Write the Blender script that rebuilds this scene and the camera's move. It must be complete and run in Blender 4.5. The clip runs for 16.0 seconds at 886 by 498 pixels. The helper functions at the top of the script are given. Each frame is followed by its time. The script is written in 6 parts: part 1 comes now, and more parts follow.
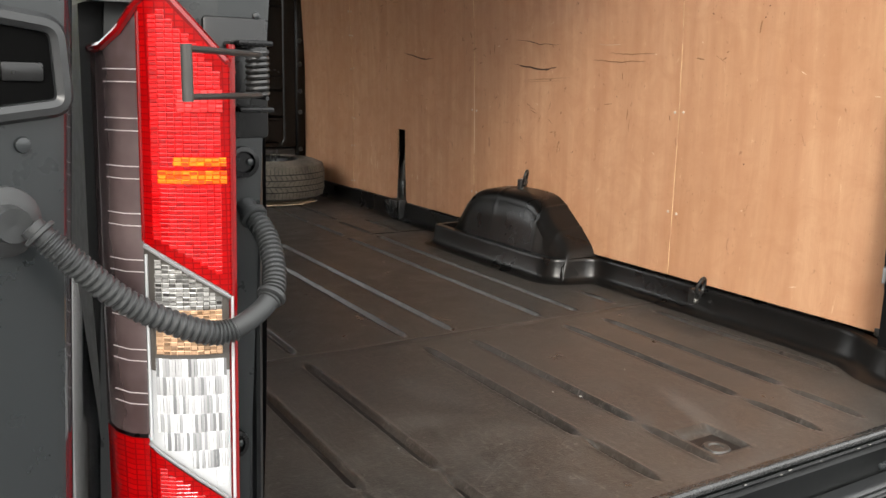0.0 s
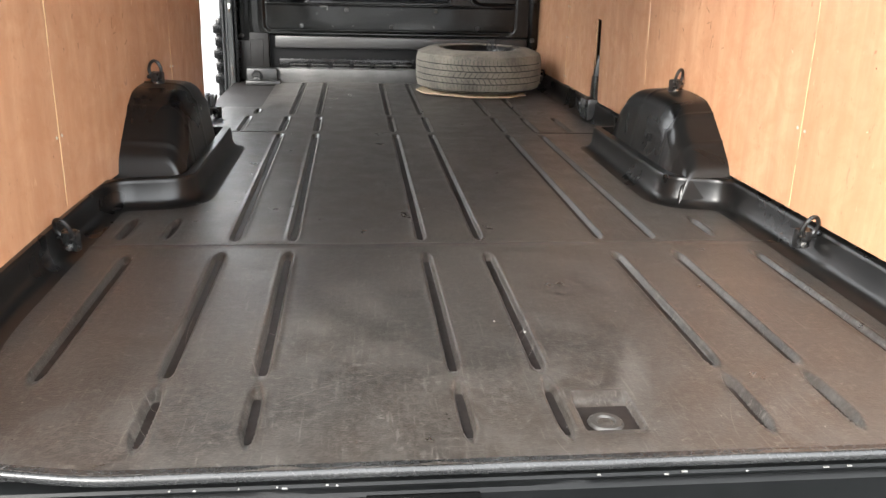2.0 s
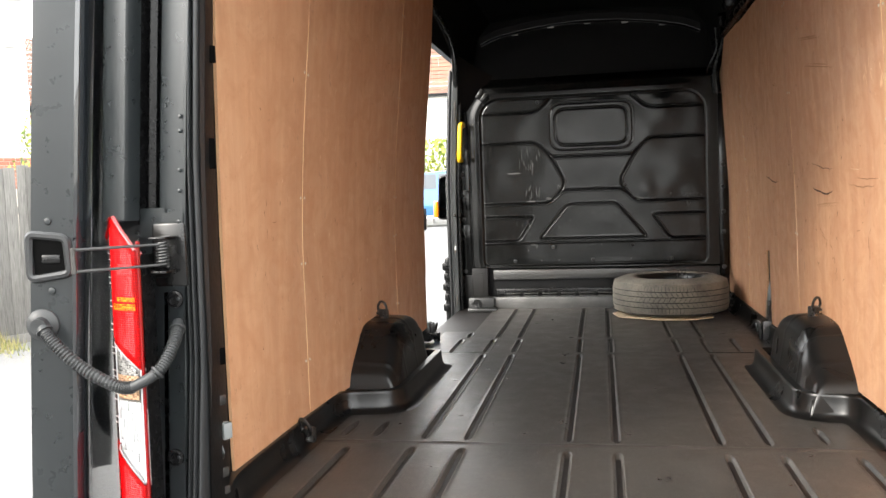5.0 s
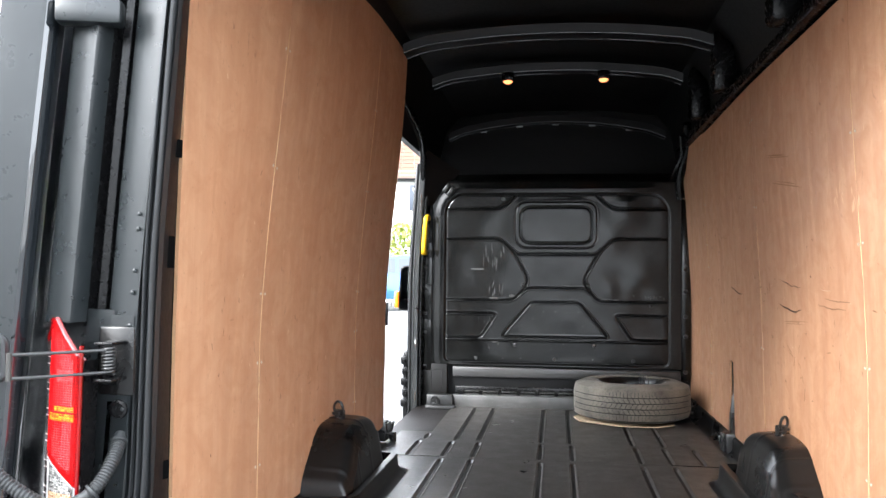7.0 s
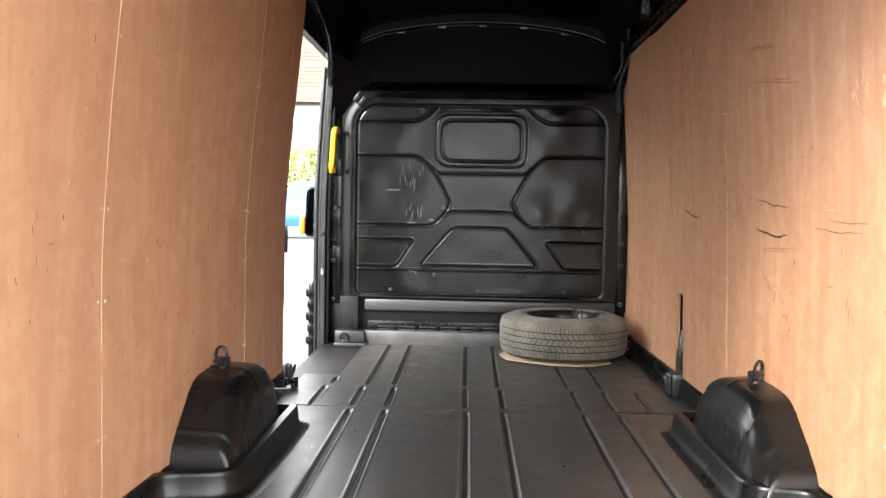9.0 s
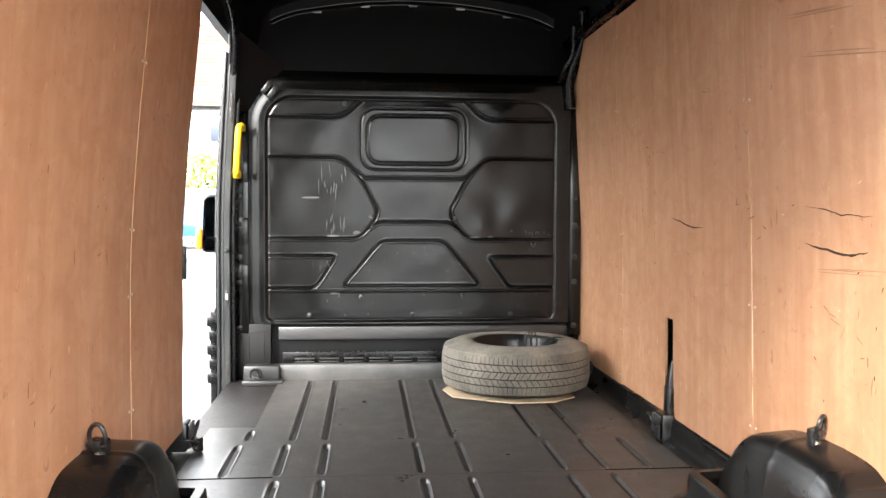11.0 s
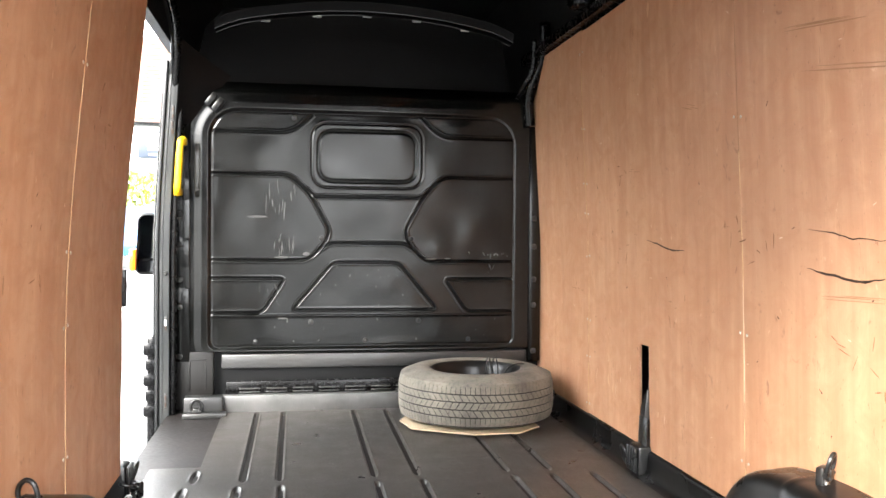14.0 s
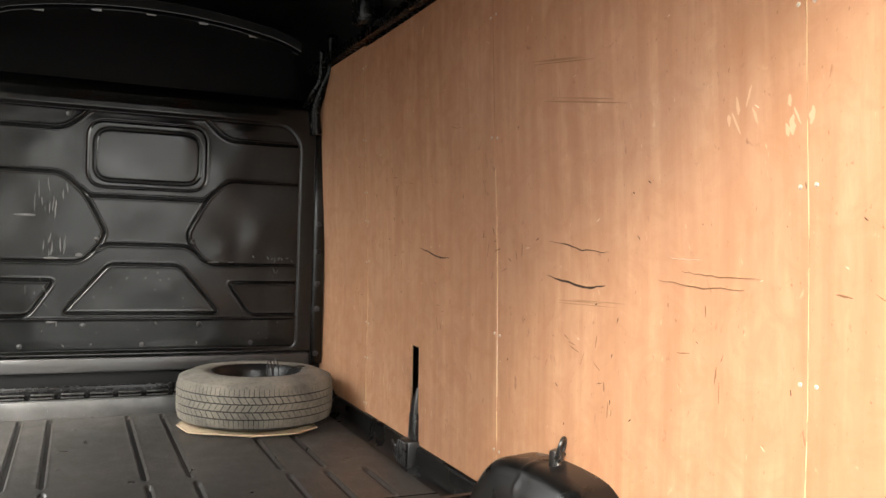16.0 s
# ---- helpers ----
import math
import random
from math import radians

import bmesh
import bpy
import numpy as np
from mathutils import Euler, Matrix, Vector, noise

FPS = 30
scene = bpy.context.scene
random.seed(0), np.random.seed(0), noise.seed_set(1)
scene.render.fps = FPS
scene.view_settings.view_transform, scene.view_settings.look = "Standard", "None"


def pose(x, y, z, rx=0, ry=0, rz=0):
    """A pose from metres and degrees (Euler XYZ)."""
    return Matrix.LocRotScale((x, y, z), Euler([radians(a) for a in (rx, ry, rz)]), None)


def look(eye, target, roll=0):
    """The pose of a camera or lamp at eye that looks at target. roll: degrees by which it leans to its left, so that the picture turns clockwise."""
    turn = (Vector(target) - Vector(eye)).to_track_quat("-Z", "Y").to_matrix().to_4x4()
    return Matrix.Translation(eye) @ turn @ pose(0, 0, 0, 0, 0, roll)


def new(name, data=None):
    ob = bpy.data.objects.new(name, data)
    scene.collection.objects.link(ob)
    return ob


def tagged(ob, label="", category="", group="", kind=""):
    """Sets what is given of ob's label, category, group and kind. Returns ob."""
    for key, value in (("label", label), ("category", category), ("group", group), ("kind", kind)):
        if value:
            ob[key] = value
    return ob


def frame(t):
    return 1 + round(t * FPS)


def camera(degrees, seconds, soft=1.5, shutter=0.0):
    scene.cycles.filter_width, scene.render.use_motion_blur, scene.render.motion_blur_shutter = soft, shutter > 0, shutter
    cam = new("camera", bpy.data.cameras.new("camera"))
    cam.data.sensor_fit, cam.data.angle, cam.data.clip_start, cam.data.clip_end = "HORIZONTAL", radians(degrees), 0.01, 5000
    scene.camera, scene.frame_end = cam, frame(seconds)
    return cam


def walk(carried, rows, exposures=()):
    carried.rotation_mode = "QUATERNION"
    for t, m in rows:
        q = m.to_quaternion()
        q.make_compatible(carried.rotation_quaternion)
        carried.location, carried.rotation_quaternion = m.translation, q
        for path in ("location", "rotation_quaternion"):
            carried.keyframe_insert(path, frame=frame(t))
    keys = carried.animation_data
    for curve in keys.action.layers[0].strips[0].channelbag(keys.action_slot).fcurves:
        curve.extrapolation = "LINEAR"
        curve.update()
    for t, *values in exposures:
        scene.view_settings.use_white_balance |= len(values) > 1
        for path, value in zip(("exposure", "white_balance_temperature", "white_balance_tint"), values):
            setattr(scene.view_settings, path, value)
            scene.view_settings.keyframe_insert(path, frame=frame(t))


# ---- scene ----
cam = camera(55.6, 16.0)
PATH = [
    (0, (-1.078, -1.257, 0.703), (-0.07, 0.426, 0.311), 1.3),
    (0.5, (-0.832, -1.293, 0.692), (-0.122, 0.525, 0.257), 1.5),
    (0.8, (-0.691, -1.323, 0.687), (-0.107, 0.522, 0.18), 1.8),
    (1, (-0.571, -1.303, 0.668), (-0.015, 0.538, 0.117), 2.0),
    (1.5, (-0.364, -1.275, 0.668), (0.127, 0.568, 0.066), 2.5),
    (2, (-0.175, -1.325, 0.667), (0.032, 0.56, 0.031), 1.5),
    (2.5, (-0.059, -1.401, 0.675), (-0.005, 0.496, 0.044), 0.5),
    (3, (-0.052, -1.548, 0.679), (-0.017, 0.353, 0.058), 0.9),
    (3.5, (-0.012, -1.68, 0.689), (0.011, 0.228, 0.092), 0.8),
    (4, (0.08, -1.811, 0.695), (0.088, 0.13, 0.211), 0.9),
    (4.5, (0.135, -1.89, 0.726), (0.107, 0.075, 0.352), 0.6),
    (4.8, (0.164, -1.924, 0.772), (-0.077, 0.05, 0.563), -1.6),
    (5, (0.116, -1.944, 0.81), (-0.257, 0.016, 0.677), -2.1),
    (5.2, (0.106, -1.95, 0.83), (-0.368, -0.008, 0.788), -2.4),
    (7.3, (0.054, -1.808, 0.873), (-0.145, 0.180, 0.938), 0.8),
    (7.5, (0.030, -1.760, 0.867), (-0.117, 0.233, 0.929), 0.7),
    (8, (-0.027, -1.620, 0.843), (-0.136, 0.377, 0.857), 0.5),
    (8.5, (-0.033, -1.446, 0.817), (-0.094, 0.551, 0.723), 0.7),
    (9, (-0.005, -1.216, 0.831), (-0.068, 0.78, 0.729), 1.0),
    (9.5, (-0.045, -1.02, 0.834), (-0.073, 0.977, 0.736), 0.9),
    (9.7, (-0.077, -0.937, 0.843), (-0.014, 1.06, 0.752), 0.9),
    (11.8, (-0.248, -0.332, 0.851), (-0.018, 1.653, 0.768), 0.4),
    (12, (-0.265, -0.307, 0.852), (-0.009, 1.675, 0.774), 0.5),
    (12.5, (-0.276, -0.285, 0.86), (0.023, 1.692, 0.822), 0.6),
    (13, (-0.281, -0.28, 0.858), (0.022, 1.697, 0.825), 0.6),
    (13.5, (-0.282, -0.285, 0.857), (0.023, 1.692, 0.821), 0.5),
    (14, (-0.288, -0.281, 0.855), (0.056, 1.689, 0.816), 0.5),
    (14.5, (-0.295, -0.281, 0.856), (0.057, 1.687, 0.815), 0.6),
    (15, (-0.295, -0.287, 0.858), (0.066, 1.68, 0.818), 0.6),
    (15.5, (-0.275, -0.293, 0.863), (0.204, 1.649, 0.823), 0.9),
    (16, (-0.256, -0.424, 0.858), (0.545, 1.408, 0.842), 1.8),
]
EXPOSURES = [
    (0, 2.1, 6950, 10), (0.5, 2.52, 6800, 10), (0.8, 2.78, 6700, 10), (1.5, 3.18, 6650, 10), (2, 3.15, 6650, 10), (3.5, 3.08, 6600, 10),
    (4.5, 3.02, 6700, 10), (5.2, 2.8, 6900, 10), (7.3, 3.15, 6150, 10), (7.5, 3.16, 6150, 10), (8.5, 3.38, 6350, 10), (9.5, 3.26, 6650, 10),
    (9.7, 3.28, 6650, 10), (12, 4.0, 6650, 10), (15, 4.0, 6650, 10), (15.5, 3.8, 6700, 10), (16, 3.2, 7000, 10),
]
walk(cam, [(t, look(eye, target, roll)) for t, eye, target, roll in PATH], EXPOSURES)

# ---- world, sun, exposure ----
world = bpy.data.worlds.new("sky")
scene.world = world
world.use_nodes = True
wn = world.node_tree.nodes
sky = wn.new("ShaderNodeTexSky")
sky.sky_type = "NISHITA"
sky.sun_disc = False
sky.sun_elevation = radians(30)
sky.sun_rotation = radians(218)
sky.air_density, sky.dust_density, sky.ozone_density = 1.0, 3.0, 1.0
hsv = wn.new("ShaderNodeHueSaturation")
hsv.inputs["Saturation"].default_value = 0.25
world.node_tree.links.new(sky.outputs["Color"], hsv.inputs["Color"])
haze = wn.new("ShaderNodeMix")  # thin even cloud
haze.data_type = "RGBA"
haze.inputs[0].default_value = 0.7
haze.inputs[7].default_value = (8.4, 8.8, 9.2, 1)
world.node_tree.links.new(hsv.outputs["Color"], haze.inputs[6])
world.node_tree.links.new(haze.outputs[2], wn["Background"].inputs["Color"])
wn["Background"].inputs["Strength"].default_value = 0.15

sun = new("sun", bpy.data.lights.new("sun", "SUN"))
sun.data.energy = 0.5
sun.data.angle = radians(10)
sun.data.color = (1.0, 0.97, 0.92)
sun.matrix_world = look((-4.0, -5.2, 3.5), (0, 0, 0))

GROUND = -0.66  # the van's load floor is at z = 0
CX = 0.05       # the van's centre line


# ---- materials ----
def mat(name, colour, rough=0.5, metal=0.0, coat=0.0, spec=0.5):
    m = bpy.data.materials.new(name)
    m.use_nodes = True
    b = m.node_tree.nodes["Principled BSDF"]
    b.inputs["Base Color"].default_value = (*colour, 1)
    b.inputs["Roughness"].default_value = rough
    b.inputs["Metallic"].default_value = metal
    b.inputs["Coat Weight"].default_value = coat
    b.inputs["Specular IOR Level"].default_value = spec
    return m


def node(m, kind, **values):
    n = m.node_tree.nodes.new(kind)
    for key, value in values.items():
        n.inputs[key].default_value = value
    return n


def link(m, a, b):
    m.node_tree.links.new(a, b)


def coords(m, scale=(1, 1, 1), spin=False):
    """Object coordinates, stretched, and shifted for each object when spin is set."""
    tc = node(m, "ShaderNodeTexCoord")
    mp = node(m, "ShaderNodeMapping", Scale=scale)
    link(m, tc.outputs["Object"], mp.inputs["Vector"])
    if spin:
        info = node(m, "ShaderNodeObjectInfo")
        mul = node(m, "ShaderNodeMath")
        mul.operation = "MULTIPLY"
        mul.inputs[1].default_value = 37.0
        link(m, info.outputs["Random"], mul.inputs[0])
        link(m, mul.outputs[0], mp.inputs["Location"])
    return mp.outputs["Vector"]


def noise_tex(m, vec, scale, detail=4.0, rough=0.55, distort=0.0):
    n = node(m, "ShaderNodeTexNoise", Scale=scale, Detail=detail, Roughness=rough, Distortion=distort)
    link(m, vec, n.inputs["Vector"])
    return n.outputs["Fac"]


def ramp(m, fac, stops):
    r = node(m, "ShaderNodeValToRGB")
    e = r.color_ramp.elements
    while len(e) < len(stops):
        e.new(0.5)
    for k, (p, c) in enumerate(stops):
        e[k].position = p
        e[k].color = (*c, 1) if len(c) == 3 else c
    link(m, fac, r.inputs["Fac"])
    return r.outputs["Color"]


def grey(v):
    return (v, v, v)


def mix(m, fac, a, b, kind="MIX"):
    n = node(m, "ShaderNodeMix")
    n.data_type = "RGBA"
    n.blend_type = kind
    for sock, v in ((n.inputs[0], fac), (n.inputs[6], a), (n.inputs[7], b)):
        if isinstance(v, (int, float)):
            sock.default_value = v
        elif isinstance(v, tuple):
            sock.default_value = (*v, 1)
        else:
            link(m, v, sock)
    return n.outputs[2]


def bump(m, height, strength=0.3, distance=0.002):
    b = node(m, "ShaderNodeBump", Strength=strength, Distance=distance)
    link(m, height, b.inputs["Height"])
    link(m, b.outputs["Normal"], m.node_tree.nodes["Principled BSDF"].inputs["Normal"])


def socket(m, name):
    return m.node_tree.nodes["Principled BSDF"].inputs[name]


def worn(name, colour, dust, rough, amount=0.5, coat=0.0, metal=0.0, grain=60.0, relief=0.15, spec=0.5, scuffs=0.35):
    """A painted or moulded surface with broad dust, fine grain and thin scuffs."""
    m = mat(name, colour, rough, metal, coat, spec)
    v = coords(m)
    broad = noise_tex(m, v, 3.5, 5, 0.6)
    fine = noise_tex(m, v, grain, 3, 0.6)
    veil = ramp(m, broad, [(0.42, grey(0)), (0.75, grey(amount))])
    c = mix(m, veil, colour, dust)
    streak = noise_tex(m, coords(m, (90, 9, 14)), 3, 2, 0.5, 0.6)
    marks = ramp(m, streak, [(0.70, grey(0)), (0.74, grey(scuffs * amount))])
    c = mix(m, marks, c, tuple(min(1, 3 * d) for d in dust))
    link(m, c, socket(m, "Base Color"))
    link(m, ramp(m, fine, [(0.3, grey(max(0.05, rough - 0.04))), (0.7, grey(rough + 0.04))]), socket(m, "Roughness"))
    bump(m, fine, relief, 0.001)
    return m


def make_floor():
    """Black moulded rubber: brown dust, grey scuffed clouds, fine scratches both ways, a worn sheen."""
    m = mat("liner_rubber", (0.03, 0.028, 0.026), 0.35, spec=0.5)
    v = coords(m)
    broad = noise_tex(m, v, 1.7, 6, 0.6)
    mid = noise_tex(m, v, 9.0, 6, 0.65)
    fine = noise_tex(m, v, 210.0, 3, 0.6)
    c = mix(m, ramp(m, broad, [(0.35, grey(0)), (0.7, grey(0.8))]), (0.0110, 0.0106, 0.0103), (0.035, 0.0270, 0.0212))
    c = mix(m, ramp(m, mid, [(0.46, grey(0)), (0.72, grey(0.60))]), c, (0.062, 0.0565, 0.051))
    grain = noise_tex(m, v, 70.0, 5, 0.7)
    c = mix(m, ramp(m, grain, [(0.47, grey(0)), (0.64, grey(0.70))]), c, (0.058, 0.052, 0.046))
    cloud = noise_tex(m, coords(m, (5.0, 2.2, 3.0)), 1.0, 5, 0.6, 0.7)
    c = mix(m, ramp(m, cloud, [(0.60, grey(0)), (0.76, grey(0.45))]), c, (0.095, 0.088, 0.080))
    s1 = noise_tex(m, coords(m, (110, 5, 10)), 1.7, 4, 0.6, 0.5)
    s2 = noise_tex(m, coords(m, (6, 100, 10)), 1.7, 4, 0.6, 0.5)
    s3 = noise_tex(m, coords(m, (40, 44, 10)), 1.3, 4, 0.65, 1.6)
    for s, top in ((s1, 0.32), (s2, 0.16), (s3, 0.42)):
        c = mix(m, ramp(m, s, [(0.61, grey(0)), (0.67, grey(top))]), c, (0.135, 0.124, 0.112))
    link(m, c, socket(m, "Base Color"))
    rough = mix(m, ramp(m, mid, [(0.3, grey(0)), (0.7, grey(1))]), grey(0.26), grey(0.42))
    link(m, rough, socket(m, "Roughness"))
    socket(m, "Sheen Weight").default_value = 0.03
    socket(m, "Sheen Roughness").default_value = 0.45
    socket(m, "Sheen Tint").default_value = (0.85, 0.82, 0.78, 1)
    bump(m, mix(m, 0.30, fine, mid), 0.6, 0.0015)
    return m


def make_ply():
    """Reddish tropical veneer under a thin worn varnish: ribbon stripe, fibres, pale mineral flecks, bruises."""
    m = mat("plywood", (0.525, 0.260, 0.130), 0.45)
    v = coords(m, (1, 1, 1), True)
    long = noise_tex(m, coords(m, (6, 6, 0.7), True), 2.2, 6, 0.6, 0.9)
    fibre = noise_tex(m, coords(m, (150, 150, 4.0), True), 2.0, 5, 0.7, 0.4)
    broad = noise_tex(m, v, 1.3, 4, 0.5)
    c = ramp(m, long, [(0.28, (0.490, 0.260, 0.152)), (0.5, (0.566, 0.319, 0.186)), (0.72, (0.646, 0.391, 0.238))])
    c = mix(m, ramp(m, fibre, [(0.38, grey(0.0)), (0.70, grey(0.28))]), c, (0.404, 0.193, 0.100))
    c = mix(m, ramp(m, broad, [(0.45, grey(0)), (0.75, grey(0.4))]), c, (0.550, 0.260, 0.130))
    figure = noise_tex(m, coords(m, (3, 3, 0.45), True), 1.7, 5, 0.55, 1.6)
    c = mix(m, ramp(m, figure, [(0.38, grey(0.0)), (0.66, grey(0.65))]), c, (0.419, 0.205, 0.106))
    ribbon = noise_tex(m, coords(m, (17, 17, 0.55), True), 1.5, 3, 0.5, 0.5)
    c = mix(m, ramp(m, ribbon, [(0.42, grey(0.0)), (0.64, grey(0.20))]), c, (0.667, 0.425, 0.268))
    mottle = noise_tex(m, coords(m, (5.5, 5.5, 6), True), 1.6, 7, 0.68, 1.0)
    c = mix(m, ramp(m, mottle, [(0.42, grey(0.0)), (0.68, grey(0.5))]), c, (0.424, 0.205, 0.106))
    board = node(m, "ShaderNodeObjectInfo")
    c = mix(m, ramp(m, board.outputs["Random"], [(0, grey(0)), (1, grey(0.35))]), c, (0.444, 0.224, 0.119))
    flecks = noise_tex(m, coords(m, (70, 70, 38), True), 1.5, 2, 0.6)
    c = mix(m, ramp(m, flecks, [(0.69, grey(0)), (0.75, grey(0.6))]), c, (0.246, 0.106, 0.048))
    spots = noise_tex(m, coords(m, (9, 9, 5), True), 2.4, 3, 0.7, 1.2)
    c = mix(m, ramp(m, spots, [(0.655, grey(0)), (0.75, grey(0.6))]), c, (0.206, 0.083, 0.039))
    pale = noise_tex(m, coords(m, (26, 26, 11), True), 1.7, 3, 0.6, 0.5)
    c = mix(m, ramp(m, pale, [(0.68, grey(0)), (0.76, grey(0.5))]), c, (0.747, 0.521, 0.346))
    link(m, c, socket(m, "Base Color"))
    link(m, ramp(m, mottle, [(0.3, grey(0.34)), (0.7, grey(0.52))]), socket(m, "Roughness"))
    bump(m, mix(m, 0.4, fibre, mottle), 0.16, 0.001)
    return m


FLOOR = make_floor()
PLY = make_ply()
PLY_EDGE = worn("ply_edge", (0.42, 0.24, 0.13), (0.2, 0.11, 0.06), 0.7)
BLACK = worn("black_panel_paint", (0.003, 0.003, 0.0033), (0.009, 0.009, 0.0088), 0.26, 0.3, relief=0.04, spec=0.22, scuffs=0.05)
BLACK_DULL = worn("black_dull_metal", (0.0034, 0.0035, 0.0039), (0.007, 0.007, 0.007), 0.5, 0.4, relief=0.05, spec=0.19, scuffs=0.0)
ROOF = worn("black_roof_paint", (0.0085, 0.0088, 0.0098), (0.016, 0.0165, 0.0175), 0.42, 0.5, relief=0.05, spec=0.24, scuffs=0.05)


def make_bulkhead():
    """Black satin paint with dusty smudges, drips and thin upright scratches."""
    m = mat("bulkhead_paint", (0.007, 0.007, 0.0072), 0.28, spec=0.34)
    v = coords(m)
    smudge = noise_tex(m, v, 4.5, 6, 0.65, 0.6)
    cloud = noise_tex(m, coords(m, (2.2, 2.2, 3.2)), 1.6, 3, 0.5, 0.4)
    fine = noise_tex(m, v, 130, 3, 0.6)
    scratch = noise_tex(m, coords(m, (70, 5, 7)), 1.6, 3, 0.5, 0.3)
    c = mix(m, ramp(m, smudge, [(0.40, grey(0)), (0.85, grey(0.8))]), (0.0014, 0.0015, 0.0014), (0.0062, 0.0062, 0.0056))
    c = mix(m, ramp(m, cloud, [(0.42, grey(0)), (0.72, grey(0.6))]), c, (0.0052, 0.0054, 0.0048))
    c = mix(m, ramp(m, scratch, [(0.735, grey(0)), (0.76, grey(0.35))]), c, (0.10, 0.098, 0.094))
    link(m, c, socket(m, "Base Color"))
    link(m, ramp(m, smudge, [(0.30, grey(0.14)), (0.72, grey(0.27))]), socket(m, "Roughness"))
    bump(m, fine, 0.05, 0.001)
    return m


BULK = make_bulkhead()


def make_moulding(name="arch_plastic", deep=(0.0046, 0.0046, 0.0047), dusty=(0.0110, 0.0107, 0.0100), spec=0.32):
    """Smooth black moulded plastic with a faint film of dust."""
    m = mat(name, deep, 0.28, spec=spec)
    v = coords(m)
    film = noise_tex(m, v, 4.0, 4, 0.55, 0.3)
    c = mix(m, ramp(m, film, [(0.40, grey(0)), (0.75, grey(0.6))]), deep, dusty)
    link(m, c, socket(m, "Base Color"))
    link(m, ramp(m, film, [(0.3, grey(0.25)), (0.7, grey(0.33))]), socket(m, "Roughness"))
    return m


ARCH = make_moulding()
FOOT = make_moulding("foot_plastic", (0.011, 0.0112, 0.0115), (0.026, 0.0256, 0.025), 0.45)
BODY = worn("slate_body_paint", (0.0100, 0.0120, 0.0130), (0.020, 0.0225, 0.0235), 0.30, 0.3, grain=30, relief=0.0, spec=0.42, scuffs=0.0)
GLOSS = mat("gloss_body_paint", (0.010, 0.012, 0.014), 0.07, 0.0, 1.0)
RUBBER = worn("seal_rubber", (0.014, 0.0148, 0.0155), (0.03, 0.03, 0.03), 0.32, 0.3, grain=120, relief=0.05, spec=0.42, scuffs=0.0)
HOSE = worn("hose_plastic", (0.020, 0.0212, 0.022), (0.045, 0.045, 0.043), 0.42, 0.4, relief=0.05, spec=0.3, scuffs=0.0)
STEEL = worn("bright_steel", (0.45, 0.45, 0.44), (0.25, 0.22, 0.19), 0.28, 0.5, metal=1.0)
DARKSTEEL = worn("dark_steel", (0.028, 0.028, 0.028), (0.06, 0.056, 0.05), 0.4, 0.5, metal=0.35, scuffs=0.1)
PILLAR = worn("grey_pillar_paint", (0.022, 0.024, 0.0245), (0.06, 0.06, 0.057), 0.34, 0.5, spec=0.4, scuffs=0.1)
YELLOW = mat("yellow_plastic", (0.80, 0.50, 0.01), 0.35)
ORANGE = mat("orange_lens", (0.85, 0.22, 0.01), 0.25, coat=0.5)
WHITE_PLASTIC = mat("white_plastic", (0.42, 0.44, 0.43), 0.45)
CONNECTOR = mat("connector_plastic", (0.17, 0.18, 0.18), 0.5)
CARD = worn("cardboard", (0.52, 0.40, 0.27), (0.36, 0.26, 0.17), 0.85, 0.5)


def make_bumper():
    m = mat("bumper_plastic", (0.03, 0.032, 0.033), 0.5)
    v = coords(m)
    worn_off = ramp(m, noise_tex(m, v, 17, 3, 0.5, 0.8), [(0.415, grey(0)), (0.43, grey(1))])
    c = mix(m, worn_off, (0.012, 0.0125, 0.013), (0.082, 0.091, 0.095))
    c = mix(m, ramp(m, noise_tex(m, v, 50, 4), [(0.5, grey(0)), (0.8, grey(0.4))]), c, (0.125, 0.130, 0.127))
    link(m, c, socket(m, "Base Color"))
    bump(m, noise_tex(m, v, 220, 2), 0.3, 0.001)
    return m


def make_lens(name, colour, deep, rough=0.12):
    """A moulded lamp lens: fine prisms in rows under a glossy skin."""
    m = mat(name, colour, rough, coat=0.0, spec=0.12)
    v = coords(m)
    rows = node(m, "ShaderNodeTexBrick", Scale=1.0)
    rows.offset = 0.0
    rows.inputs["Brick Width"].default_value = 0.0085
    rows.inputs["Row Height"].default_value = 0.0062
    rows.inputs["Mortar Size"].default_value = 0.0007
    rows.inputs["Color1"].default_value = (*colour, 1)
    rows.inputs["Color2"].default_value = (*[0.75 * x for x in colour], 1)
    rows.inputs["Mortar"].default_value = (*deep, 1)
    turn = node(m, "ShaderNodeMapping", Rotation=(radians(90), 0, 0))
    link(m, v, turn.inputs["Vector"])
    link(m, turn.outputs["Vector"], rows.inputs["Vector"])
    blot = noise_tex(m, v, 18, 3)
    c = mix(m, ramp(m, blot, [(0.4, grey(0)), (0.7, grey(0.5))]), rows.outputs["Color"], deep)
    link(m, c, socket(m, "Base Color"))
    bump(m, rows.outputs["Fac"], 0.6, 0.002)
    return m


